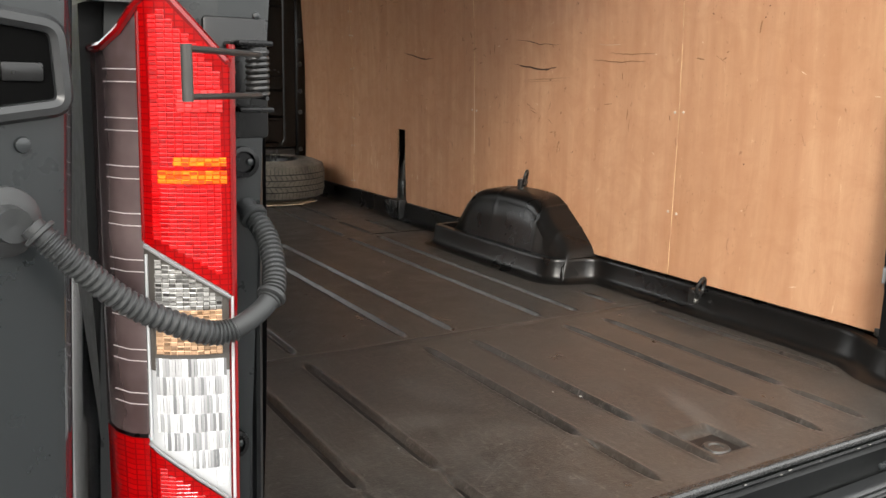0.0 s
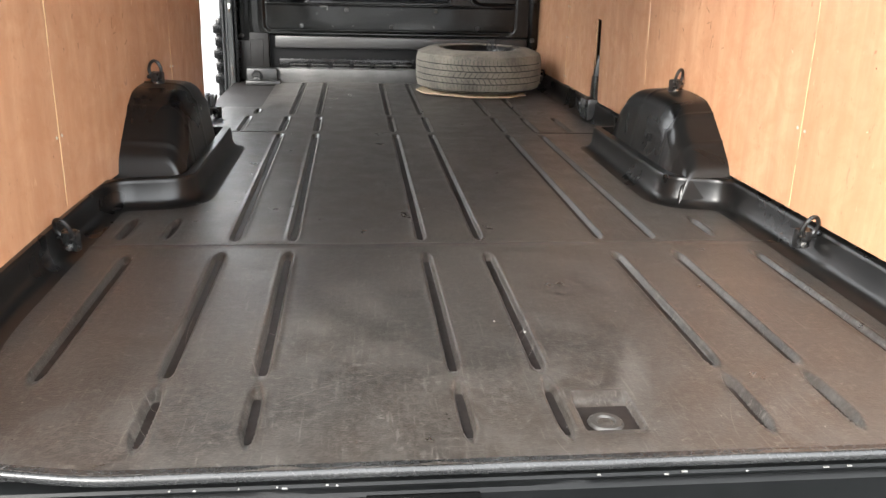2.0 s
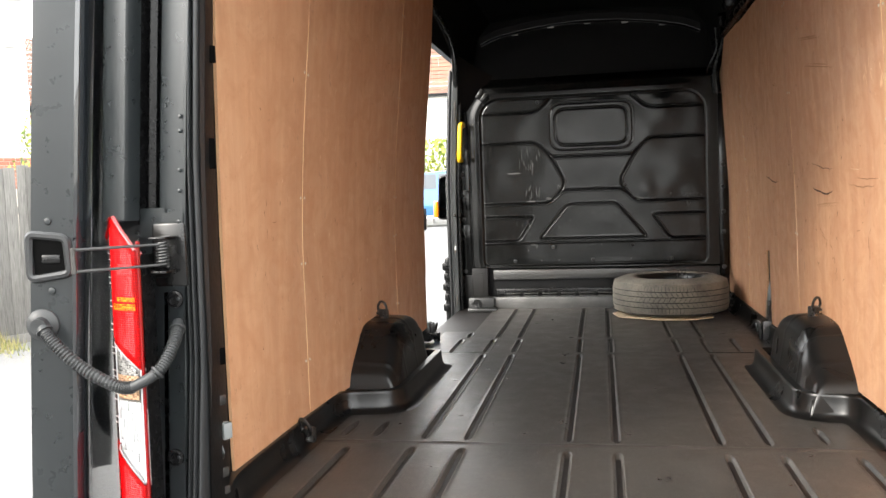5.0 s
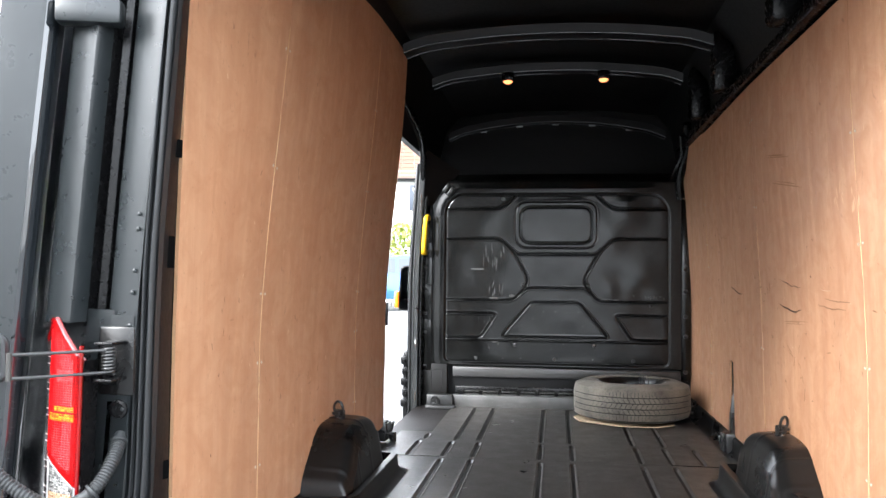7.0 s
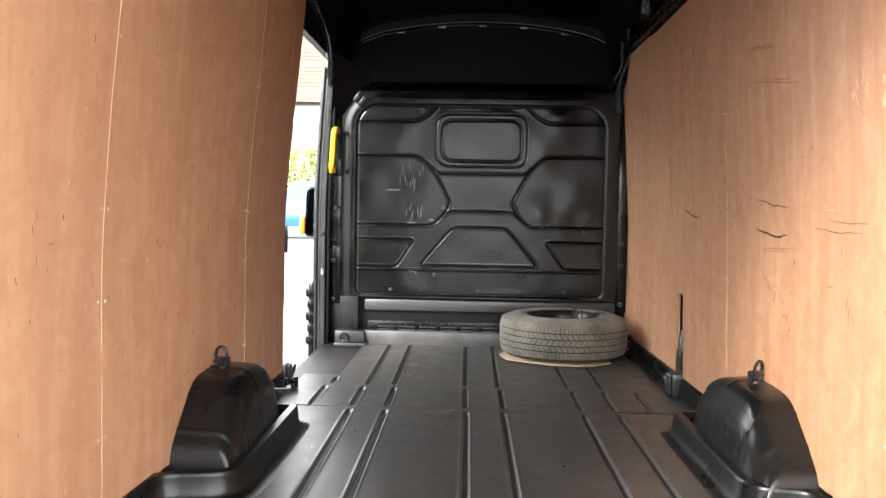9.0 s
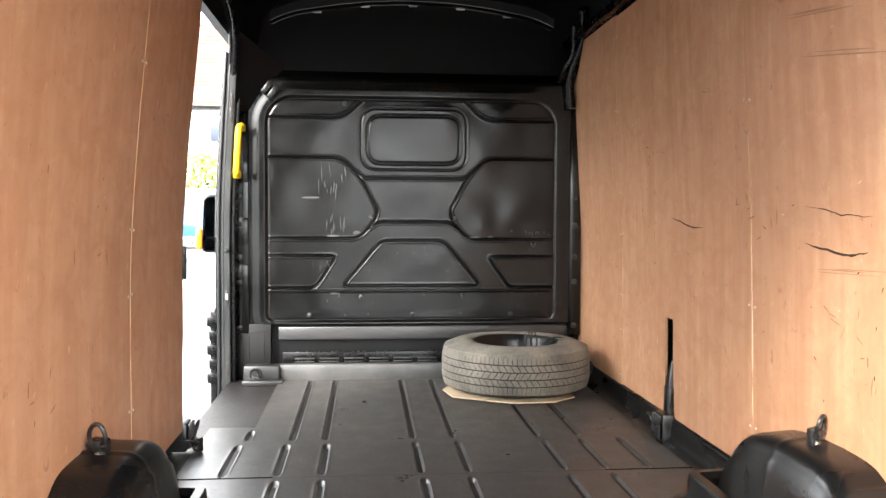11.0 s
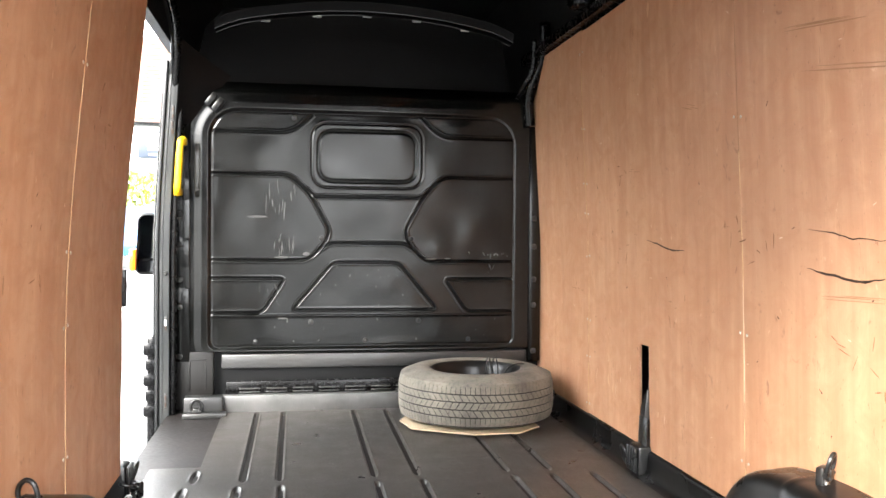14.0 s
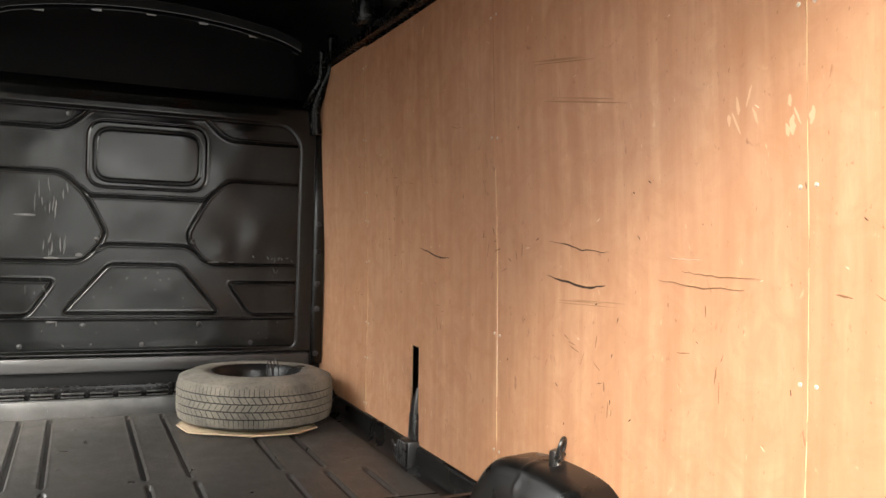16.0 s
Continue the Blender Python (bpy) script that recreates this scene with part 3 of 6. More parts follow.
# scratches and grit on the liner
FLOOR_SCRATCH = mat("pale_scratch", (0.12, 0.11, 0.10), 0.6)
GRIT = mat("pale_grit", (0.22, 0.21, 0.19), 0.8)
rnd = random.Random(8)
for k in range(170):
    x, y = rnd.uniform(-0.7, 0.85), rnd.choice((rnd.uniform(-0.28, 0.9), rnd.uniform(-0.28, 3.5)))
    a, long = rnd.uniform(0, math.pi), rnd.uniform(0.02, 0.16)
    bend = rnd.uniform(-0.25, 0.25)
    fat = rnd.choice((0.0005, 0.0006, 0.0009))
    bm = bmesh.new()
    rows = []
    for j in range(7):
        u = j / 6 - 0.5
        c = Vector((x + long * (u * math.cos(a) - bend * u * u * math.sin(a)), y + long * (u * math.sin(a) + bend * u * u * math.cos(a))))
        w = fat * math.cos(2.6 * u) * rnd.uniform(0.6, 1.1)
        n = Vector((-math.sin(a), math.cos(a))) * w
        h = liner_height(c.x, c.y) + 0.0012
        rows.append([(c.x - n.x, c.y - n.y, h), (c.x + n.x, c.y + n.y, h)])
    net(bm, rows)
    part("scratch", bm, FLOOR_SCRATCH, liner)
grit = thing("floor_grit", "scattered pale grit and dust specks on the liner", "grit", kind="stuff")
bm = bmesh.new()
for k in range(46):
    x, y = rnd.uniform(-0.72, 0.86), -0.26 + 2.6 * rnd.random() ** 1.6
    s = rnd.uniform(0.0005, 0.0014)
    box(bm, -s, s, -s, s, 0, s, 0, pose(x, y, liner_height(x, y), rnd.uniform(0, 30), 0, rnd.uniform(0, 90)))
box(bm, -0.004, 0.004, -0.003, 0.003, 0, 0.003, 0.001, pose(0.156, 0.164, liner_height(0.156, 0.164)))
part("specks", bm, GRIT, grit)


# ---- wheel arches ----
def wheel_arch(side):
    """A pressed arch: a rounded box with sloping ends and two ridges."""
    t = thing("wheel_arch", "black moulded wheel arch cover standing on the floor liner", "wheel arch", "wheel arches", "structure")
    inner, wall = (-0.652, -0.885) if side < 0 else (0.774, 0.960)
    s = 1 if side < 0 else -1
    ends = [(1.065, 0.02), (1.085, 0.10), (1.125, 0.150), (1.19, 0.215), (1.245, 0.262), (1.30, 0.281), (1.42, 0.287), (1.56, 0.281), (1.66, 0.262), (1.73, 0.222), (1.78, 0.165), (1.815, 0.10), (1.84, 0.03)]
    if side < 0:
        ends = [(y + 0.085 * (1 - smooth(1.45, 1.8, y)), z) for y, z in ends]
    else:
        ends = [(y - 0.032 * (1 - smooth(1.06, 1.29, y)), z) for y, z in ends]
    ridge = spline([(y, z, 0) for y, z in ends], 14)
    rows = []
    back = 0.085 if side < 0 else 0.0
    for p in ridge:
        y, top = p.x, p.y
        groove = 0.0042 * (math.exp(-((y - back - 1.125) / 0.0055) ** 2) + math.exp(-((y - back - 1.215) / 0.0065) ** 2) + math.exp(-((y - 1.50) / 0.009) ** 2))
        top += groove
        slope = 0.16 * top
        r = min(0.058, 0.42 * top)
        row = []
        pull = 0.020 * (1 - smooth(1.06, 1.18, y - back)) + 0.03 * smooth(1.66, 1.84, y)
        for a, b in ((0, 0.0), (0, 0.35), (0, 0.75), (0, 1.0)):
            zz = -0.01 + (top - r + 0.01) * b
            row.append((inner - s * (pull + slope * zz / max(top, 0.02)) + 0.3 * s * groove, y, zz))
        x0 = inner - s * (pull + slope)
        for k in range(1, 9):
            a = math.pi / 2 * k / 8
            row.append((x0 - s * r * (1 - math.cos(a)), y, top - r + r * math.sin(a)))
        row.append((wall, y, top + 0.006))
        rows.append(row)
    bm = bmesh.new()
    net(bm, rows)
    part("arch_shell", bm, ARCH, t)
    return t


wheel_arch(-1)
wheel_arch(1)


# ---- plywood ----
def ply_x(side, y, z):
    """The face of the lining, which bows in towards the top."""
    if side < 0:
        x = -0.880 + 0.044 * smooth(0.5, 1.9, y)
        return x + 0.105 * smooth(0.55, 2.1, z) * (0.25 + 0.75 * smooth(0.14, 0.75, y)) + 0.003 * math.sin(3 * y + 1)
    return 0.950 - 0.050 * smooth(0.5, 1.7, z) - 0.015 * math.exp(-((y - 1.9) / 0.8) ** 2) * smooth(0, 0.6, z)


def ply_board(side, y0, y1, z0, z1, parent, slot=None, corner=0.0, edge=None, label=""):
    ys = sorted({round(y0 + (y1 - y0) * k / 14, 4) for k in range(15)} | ({slot[0], slot[1]} if slot else set()))
    zs = sorted({round(z0 + (z1 - z0) * k / 24, 4) for k in range(25)} | ({slot[2]} if slot else set()))
    s = 1 if side < 0 else -1
    bm = bmesh.new()
    front, back = {}, {}
    for i, y in enumerate(ys):
        for j, z in enumerate(zs):
            yy, zz = y, z
            if corner and y > y1 - corner and z > z1 - corner:
                a, b = y - (y1 - corner), z - (z1 - corner)
                far = max(a, b)
                d = math.hypot(a, b)
                if d > 0:
                    yy, zz = y1 - corner + a * far / d, z1 - corner + b * far / d
            if edge and i == len(ys) - 1:
                yy += edge(z)
            if i in (0, len(ys) - 1):
                yy += 0.0012 * noise.noise(Vector((side, y * 7, z * 9)))
            x = ply_x(side, yy, zz)
            front[i, j] = bm.verts.new((x, yy, zz))
            back[i, j] = bm.verts.new((x - s * 0.009, yy, zz))
    keep = set()
    for i in range(len(ys) - 1):
        for j in range(len(zs) - 1):
            if slot and slot[0] <= ys[i] < slot[1] and zs[j] < slot[2]:
                continue
            keep.add((i, j))
    for i, j in keep:
        f = [(i, j), (i + 1, j), (i + 1, j + 1), (i, j + 1)]
        bm.faces.new([front[k] for k in f])
        bm.faces.new([back[k] for k in f[::-1]])
        for (di, dj), (p, q) in (((-1, 0), (f[0], f[3])), ((1, 0), (f[1], f[2])), ((0, -1), (f[0], f[1])), ((0, 1), (f[3], f[2]))):
            if (i + di, j + dj) not in keep:
                face = bm.faces.new((front[p], front[q], back[q], back[p]))
                face.material_index = 1
    for v in [v for v in bm.verts if not v.link_faces]:
        bm.verts.remove(v)
    return finish("plywood_board", bm, [PLY, PLY_EDGE], parent, label)


lining_left = thing("wall_left_lining", "orange plywood lining boards screwed to the van side", "plywood lining", kind="structure")
ply_board(-1, 0.142, 0.742, 0.062, 2.06, lining_left)
ply_board(-1, 0.7445, 1.862, 0.070, 2.06, lining_left)
ply_board(-1, 1.8645, 2.50, 0.080, 2.07, lining_left, edge=lambda z: 0.012 * math.sin(2.6 * z) + (0.014 if 0.40 < z < 0.62 else 0.0) + 0.02 * smooth(0.9, 1.6, z))
lining_right = thing("wall_right_lining", "orange plywood lining boards with splits and scuffs", "plywood lining", kind="structure")
ply_board(1, -0.075, 0.682, 0.094, 1.71, lining_right)
ply_board(1, 0.6845, 1.862, 0.094, 1.71, lining_right)
ply_board(1, 1.8645, 3.148, 0.090, 1.71, lining_right, slot=(2.515, 2.60, 0.458))
ply_board(1, 3.1505, 3.99, 0.085, 1.72, lining_right, corner=0.10)


def on_ply(side, y, z, off=0.0015):
    s = 1 if side < 0 else -1
    return Vector((ply_x(side, y, z) + s * off, y, z))


SCREW = mat("zinc_screw", (0.55, 0.52, 0.46), 0.35, 0.3)


def joint(side, y, z0, z1, parent, seed, gaps=0.35, thin=1.0):
    """Raw wood showing in the gap between two boards, broken here and there."""
    rnd = random.Random(seed)
    z = z0
    bm = bmesh.new()
    while z < z1:
        long = rnd.uniform(0.05, 0.30)
        end = min(z + long, z1)
        rows = []
        for k in range(6):
            zz = z + (end - z) * k / 5
            w = 0.0018 * thin * (0.5 + 0.6 * abs(noise.noise(Vector((seed, zz * 15, 0))))) * (0.25 if k in (0, 5) else 1)
            yy = y + 0.0022 * noise.noise(Vector((zz * 5, seed, 2)))
            rows.append([on_ply(side, yy - w, zz, 0.0004), on_ply(side, yy, zz, 0.0012), on_ply(side, yy + w, zz, 0.0004)])
        net(bm, rows)
        z = end + (rnd.uniform(0.01, 0.10) if rnd.random() < gaps else 0.0)
    part("board_joint", bm, JOINT, parent, "pale raw wood joint")


joint(-1, 0.7433, 0.09, 1.72, lining_left, 1)
joint(-1, 1.8632, 0.09, 1.9, lining_left, 2)
joint(1, 0.6833, 0.10, 1.5, lining_right, 3, 0.9, 0.5)
joint(1, 1.8632, 0.10, 1.1, lining_right, 4, 0.3)
joint(1, 3.1493, 0.10, 1.6, lining_right, 5, 0.8, 0.6)


def screw_pair(side, y, z, parent):
    bm = bmesh.new()
    for dy in (-0.018, 0.018):
        c = on_ply(side, y + dy, z + 0.004 * random.uniform(-1, 1), 0.0)
        lathe(bm, [(0.0045, 0), (0.0042, 0.0016), (0.0025, 0.0026), (0.0004, 0.0028)], 10, Matrix.Translation(c) @ pose(0, 0, 0, 0, 90 if side < 0 else -90, 0))
    part("screw_pair", bm, SCREW, parent, "bright screw heads")


for z in (0.258, 0.591, 0.811, 1.22, 1.60):
    screw_pair(-1, 0.744, z, lining_left)
for z in (0.30, 0.62, 0.80, 1.25, 1.62):
    screw_pair(-1, 1.863, z, lining_left)
for z in (0.30, 0.62, 0.98, 1.30):
    screw_pair(1, 0.683, z, lining_right)
for z in (0.22, 0.58, 1.18, 1.55):
    screw_pair(1, 1.863, z, lining_right)
for z in (0.13, 0.33, 0.49, 0.76, 0.94, 1.07, 1.30, 1.62):
    screw_pair(1, 3.149, z, lining_right)


def split(side, pts, width, parent, material=None):
    """A torn line in the veneer."""
    line = spline([(y, z, 0) for y, z in pts], 6)
    bm = bmesh.new()
    rows, n = [], len(line)
    for i, p in enumerate(line):
        p = p + Vector((0, 0.35 * width + 0.0035, 0)) * noise.noise(Vector((p.x * 60, p.y * 30, 8)))
        w = 0.7 * width * math.sin(math.pi * (i + 0.35) / (n + 0.4)) * (0.7 + 0.5 * noise.noise(Vector((p.x * 40, p.y * 40, 3))))
        rows.append([on_ply(side, p.x, p.y - w, 0.0006), on_ply(side, p.x, p.y, 0.0022), on_ply(side, p.x, p.y + w, 0.0006)])
    net(bm, rows)
    part("split" if material is None else "scuff", bm, material or CRACK, parent)


split(1, [(2.52, 0.835), (2.42, 0.820), (2.33, 0.805), (2.22, 0.805)], 0.006, lining_right)
split(1, [(1.56, 0.87), (1.47, 0.862), (1.40, 0.850), (1.28, 0.845)], 0.003, lining_right)
split(1, [(1.57, 0.775), (1.48, 0.765), (1.38, 0.755), (1.30, 0.765)], 0.006, lining_right)
split(1, [(1.02, 0.812), (0.93, 0.806), (0.80, 0.806)], 0.0022, lining_right, KNOCK)
split(1, [(1.10, 0.790), (0.98, 0.780), (0.84, 0.784)], 0.0026, lining_right, KNOCK)
split(1, [(1.07, 0.842), (1.02, 0.838), (0.96, 0.838)], 0.002, lining_right, SCUFF)
rnd = random.Random(4)


def mark(side, y, z, long, wide, tilt, material, parent):
    """A short straight nick or rub in the veneer."""
    bm = bmesh.new()
    rows = []
    d, n = Vector((math.sin(tilt), math.cos(tilt))), Vector((math.cos(tilt), -math.sin(tilt)))
    for k in range(5):
        u = k / 4
        w = wide * math.sin(math.pi * (0.1 + 0.8 * u)) * rnd.uniform(0.6, 1.2)
        c = Vector((y, z)) + d * long * (u - 0.5) + n * rnd.uniform(-0.3, 0.3) * wide
        rows.append([on_ply(side, c.x - n.x * w, c.y - n.y * w, 0.0006), on_ply(side, c.x, c.y, 0.0012), on_ply(side, c.x + n.x * w, c.y + n.y * w, 0.0006)])
    net(bm, rows)
    part("nick" if material is CRACK else "rub_mark", bm, material, parent)


for _ in range(44):
    mark(1, rnd.uniform(0.2, 3.4), rnd.gauss(0.72, 0.24), rnd.uniform(0.003, 0.016), rnd.uniform(0.0006, 0.0022), rnd.uniform(-1.2, 1.2), CRACK, lining_right)
for _ in range(34):
    mark(1, rnd.uniform(0.0, 3.8), rnd.uniform(0.15, 1.5), rnd.uniform(0.006, 0.022), rnd.uniform(0.0008, 0.002), rnd.uniform(0.8, 2.2), SCUFF, lining_right)
for _ in range(8):
    mark(1, rnd.gauss(2.75, 0.2), rnd.gauss(0.28, 0.08), rnd.uniform(0.02, 0.05), rnd.uniform(0.001, 0.0025), rnd.uniform(-0.4, 0.2), SCUFF, lining_right)
for _ in range(46):
    mark(-1, rnd.uniform(0.2, 2.4), rnd.uniform(0.12, 1.7), rnd.uniform(0.006, 0.018), rnd.uniform(0.0006, 0.0018), rnd.uniform(-0.5, 0.5), CRACK if rnd.random() < 0.65 else SCUFF, lining_left)
# clusters of knocks along the load height, and long faint drag lines above
for y, z in ((2.72, 1.10), (2.75, 0.78), (1.92, 0.86), (1.78, 0.84), (1.42, 0.60), (1.30, 0.52), (0.95, 0.62), (2.30, 0.62), (3.30, 0.62), (0.50, 0.80)):
    for _ in range(5):
        mark(1, y + rnd.gauss(0, 0.05), z + rnd.gauss(0, 0.035), rnd.uniform(0.012, 0.045), rnd.uniform(0.0009, 0.0026), rnd.choice((0.0, 1.57)) + rnd.gauss(0, 0.3), KNOCK, lining_right)
for y, z in ((1.60, 0.78), (0.75, 0.55), (2.10, 1.15), (1.30, 0.45), (0.45, 0.75)):
    for _ in range(5):
        mark(-1, y + rnd.gauss(0, 0.06), z + rnd.gauss(0, 0.05), rnd.uniform(0.012, 0.04), rnd.uniform(0.0009, 0.0022), rnd.choice((0.0, 1.57)) + rnd.gauss(0, 0.3), KNOCK, lining_left)
for y, z, long, tilt in ((1.50, 1.34, 0.34, 1.45), (1.42, 1.22, 0.42, 1.42), (2.15, 1.24, 0.10, 1.35), (2.62, 1.08, 0.06, 1.5), (1.36, 0.71, 0.30, 1.60)):
    for k in range(3):
        mark(1, y + rnd.gauss(0, 0.03), z + 0.006 * k, long * rnd.uniform(0.5, 1.0), rnd.uniform(0.0010, 0.0022), tilt, DRAG, lining_right)
for y, z, n in ((0.83, 1.115, 5), (0.71, 1.095, 6), (2.45, 1.60, 3), (2.90, 0.245, 5)):
    for _ in range(n):
        mark(1, y + rnd.gauss(0, 0.022), z + rnd.gauss(0, 0.02), rnd.uniform(0.02, 0.05), rnd.uniform(0.003, 0.007), rnd.uniform(-0.5, 0.5), RUBBED, lining_right)
for k in range(4):
    mark(1, 1.858 + 0.002 * k, 0.47 + 0.06 * k, 0.16, 0.0022, 0.0, SCUFF, lining_right)


# ---- bulkhead ----
BY = 3.88  # the bulkhead's face
bulkhead = thing("wall_front", "black pressed steel bulkhead with embossed panels and blanked window", "bulkhead", kind="structure")

# the pressed sheet: grooves round its fields, a proud frame with round upper corners, dents
SHEET_X, SHEET_Z, SHEET_STEP = (-0.790, 0.885), (0.272, 1.585), 0.0032
GROOVES = [
    ([(-0.69, 1.131), (-0.315, 1.131), (-0.221, 1.038), (-0.128, 0.862), (-0.145, 0.805), (-0.225, 0.714), (-0.69, 0.714)], 0.05),
    ([(0.80, 1.131), (0.430, 1.131), (0.340, 1.038), (0.246, 0.862), (0.262, 0.805), (0.342, 0.711), (0.80, 0.711)], 0.05),
    ([(-0.235, 1.058), (-0.205, 1.027), (0.325, 1.027), (0.355, 1.058)], 0.03),
    ([(-0.165, 0.772), (-0.125, 0.800), (0.245, 0.800), (0.285, 0.772)], 0.03),
    ([(0.05, 0.469), (-0.306, 0.469), (-0.108, 0.704), (0.214, 0.704), (0.410, 0.469), (0.05, 0.469)], 0.034),
    ([(-0.69, 0.625), (-0.340, 0.625), (-0.448, 0.458), (-0.69, 0.458)], 0.035),
    ([(0.80, 0.622), (0.450, 0.622), (0.560, 0.459), (0.80, 0.459)], 0.028),
    ([(-0.69, 1.335), (-0.310, 1.335), (-0.212, 1.425)], 0.09),
    ([(0.80, 1.330), (0.425, 1.330), (0.328, 1.425)], 0.09),
    ([(0.05, 1.386), (-0.216, 1.386), (-0.216, 1.071), (0.332, 1.071), (0.332, 1.386), (0.05, 1.386)], 0.085),
]
CREASES = [[(-0.69, 0.442), (0.80, 0.442)]]


def to_line(px, pz, line):
    """The distance of many points to a broken line."""
    best = np.full(px.shape, 9.0)
    for a, b in zip(line, line[1:]):
        dx, dz = b[0] - a[0], b[1] - a[1]
        u = np.clip(((px - a[0]) * dx + (pz - a[1]) * dz) / (dx * dx + dz * dz + 1e-12), 0, 1)
        best = np.minimum(best, np.hypot(px - a[0] - u * dx, pz - a[1] - u * dz))
    return best


def ease(a, b, v):
    u = np.clip((v - a) / (b - a), 0, 1)
    return u * u * (3 - 2 * u)


def sheet_relief():
    xs = np.arange(SHEET_X[0], SHEET_X[1], SHEET_STEP)
    zs = np.arange(SHEET_Z[0], SHEET_Z[1], SHEET_STEP)
    px, pz = np.meshgrid(xs, zs, indexing="ij")
    h = np.zeros(px.shape)
    for k, (line, radius) in enumerate(GROOVES):
        d = to_line(px, pz, [(p.x, p.y) for p in rounded(line, radius, 6)])
        h -= (0.0045 if k == 9 else 0.0105) * np.exp(-(d / 0.0040) ** 2)
        h += (0.0004 if k == 9 else 0.0016) * np.exp(-((d - 0.010) / 0.0045) ** 2)
    for line in CREASES:
        h += 0.0045 * np.exp(-(to_line(px, pz, line) / 0.0055) ** 2)
    # blanked window: a deep groove round a flat field
    ring = [(p.x, p.y) for p in rounded([(-0.183, 1.104), (0.299, 1.104), (0.299, 1.350), (-0.183, 1.350)], 0.075, 7, True)]
    d = to_line(px, pz, ring + ring[:1])
    h -= 0.0095 * np.exp(-(d / 0.0060) ** 2)
    # frame outside the rounded outline
    qx, qz = np.abs(px - 0.054) - 0.746, np.where(pz > 0.8, pz - 1.432, 0.292 - pz)
    r = np.where(pz > 0.8, 0.13, 0.035)
    out = np.hypot(np.maximum(qx + r, 0), np.maximum(qz + r, 0)) + np.minimum(np.maximum(qx + r, qz + r), 0) - r
    h = h * (1 - ease(-0.004, 0.0, out))
    h -= 0.0025 * np.exp(-((out + 0.002) / 0.004) ** 2)
    h += (0.010 * ease(0.0, 0.016, out) - 0.006 * ease(0.040, 0.080, out)) * (1 - 0.85 * ease(0.55, 0.80, px))
    h -= 0.10 * ease(1.50, 1.60, pz) ** 2
    # soft dents, deeper in the load-height fields
    for cx, cz, wide, deep in ((-0.47, 0.95, 0.12, -0.0040), (-0.30, 0.80, 0.06, 0.0026), (0.50, 0.86, 0.07, -0.0036), (0.42, 0.78, 0.05, 0.0034), (0.66, 0.93, 0.10, 0.0036), (0.62, 0.76, 0.06, -0.0026), (0.05, 0.90, 0.12, -0.0024), (0.16, 0.58, 0.06, 0.0024), (-0.10, 0.55, 0.07, -0.0020), (0.06, 1.22, 0.12, -0.0020), (-0.55, 0.36, 0.08, 0.0016), (0.33, 0.36, 0.07, -0.0016)):
        h += deep * np.exp(-((px - cx) ** 2 + (pz - cz) ** 2) / wide ** 2)
    # hand-sized waves of thin sheet metal
    rnd = np.random.default_rng(8)
    inside = 1 - ease(-0.05, 0.0, out)
    for _ in range(22):
        a, k, p = rnd.uniform(0, 6.28), rnd.uniform(12, 38), rnd.uniform(0, 6.28)
        h += 0.016 / k ** 1.3 * np.sin(k * (px * np.cos(a) + pz * np.sin(a)) + p) * inside
    return xs, zs, h


sheet_xs, sheet_zs, SHEET_H = sheet_relief()


def sheet_y(x, z):
    """The sheet's face at a place."""
    i = min(len(sheet_xs) - 1, max(0, int(round((x - SHEET_X[0]) / SHEET_STEP))))
    j = min(len(sheet_zs) - 1, max(0, int(round((z - SHEET_Z[0]) / SHEET_STEP))))
    return BY - float(SHEET_H[i, j])


nz = len(sheet_zs)
verts = [(float(x), BY - float(SHEET_H[i, j]), float(z)) for i, x in enumerate(sheet_xs) for j, z in enumerate(sheet_zs)]
faces = [(i * nz + j, (i + 1) * nz + j, (i + 1) * nz + j + 1, i * nz + j + 1) for i in range(len(sheet_xs) - 1) for j in range(nz - 1)]
me = bpy.data.meshes.new("bulkhead_sheet")
me.from_pydata(verts, [], faces)
for p in me.polygons:
    p.use_smooth = True
me.materials.append(BULK)
new("bulkhead_sheet", me).parent = bulkhead
bm = bmesh.new()
line = rounded([(-0.183, 1.104), (0.299, 1.104), (0.299, 1.350), (-0.183, 1.350)], 0.075, 7, True)
tube(bm, [(p.x, BY + 0.008, p.y) for p in line], 0.0055, 8, True)
part("window_seal", bm, RUBBER, bulkhead, "black rubber bead")
# screws
for x, z in ((-0.216, 0.412), (0.316, 0.415), (-0.482, 0.318), (0.051, 0.318), (0.571, 0.318), (-0.165, 0.822), (-0.30, 1.405), (0.275, 0.822)):
    bm = bmesh.new()
    lathe(bm, [(0.013, 0), (0.011, 0.003), (0.006, 0.004), (0.0005, 0.006)], 14, pose(x, sheet_y(x, z), z, 90))
    part("bolt", bm, DARKSTEEL, bulkhead)
# scratches and rubbed paint
SCRATCH = worn("scratched_paint", (0.028, 0.0275, 0.027), (0.075, 0.073, 0.069), 0.5, 0.8)
rnd = random.Random(17)


def scratch(x, z, long, wide, tilt):
    bm = bmesh.new()
    rows = []
    for k in range(5):
        u = k / 4
        w = wide * math.sin(math.pi * (0.08 + 0.84 * u))
        c = Vector((x + tilt * long * (u - 0.5) + rnd.uniform(-0.0012, 0.0012), z + long * (u - 0.5)))
        y = sheet_y(c.x, c.y) - 0.0008
        rows.append([(c.x - w, y, c.y), (c.x, y - 0.0006, c.y), (c.x + w, y, c.y)])
    net(bm, rows)
    part("scratch", bm, SCRATCH, bulkhead)


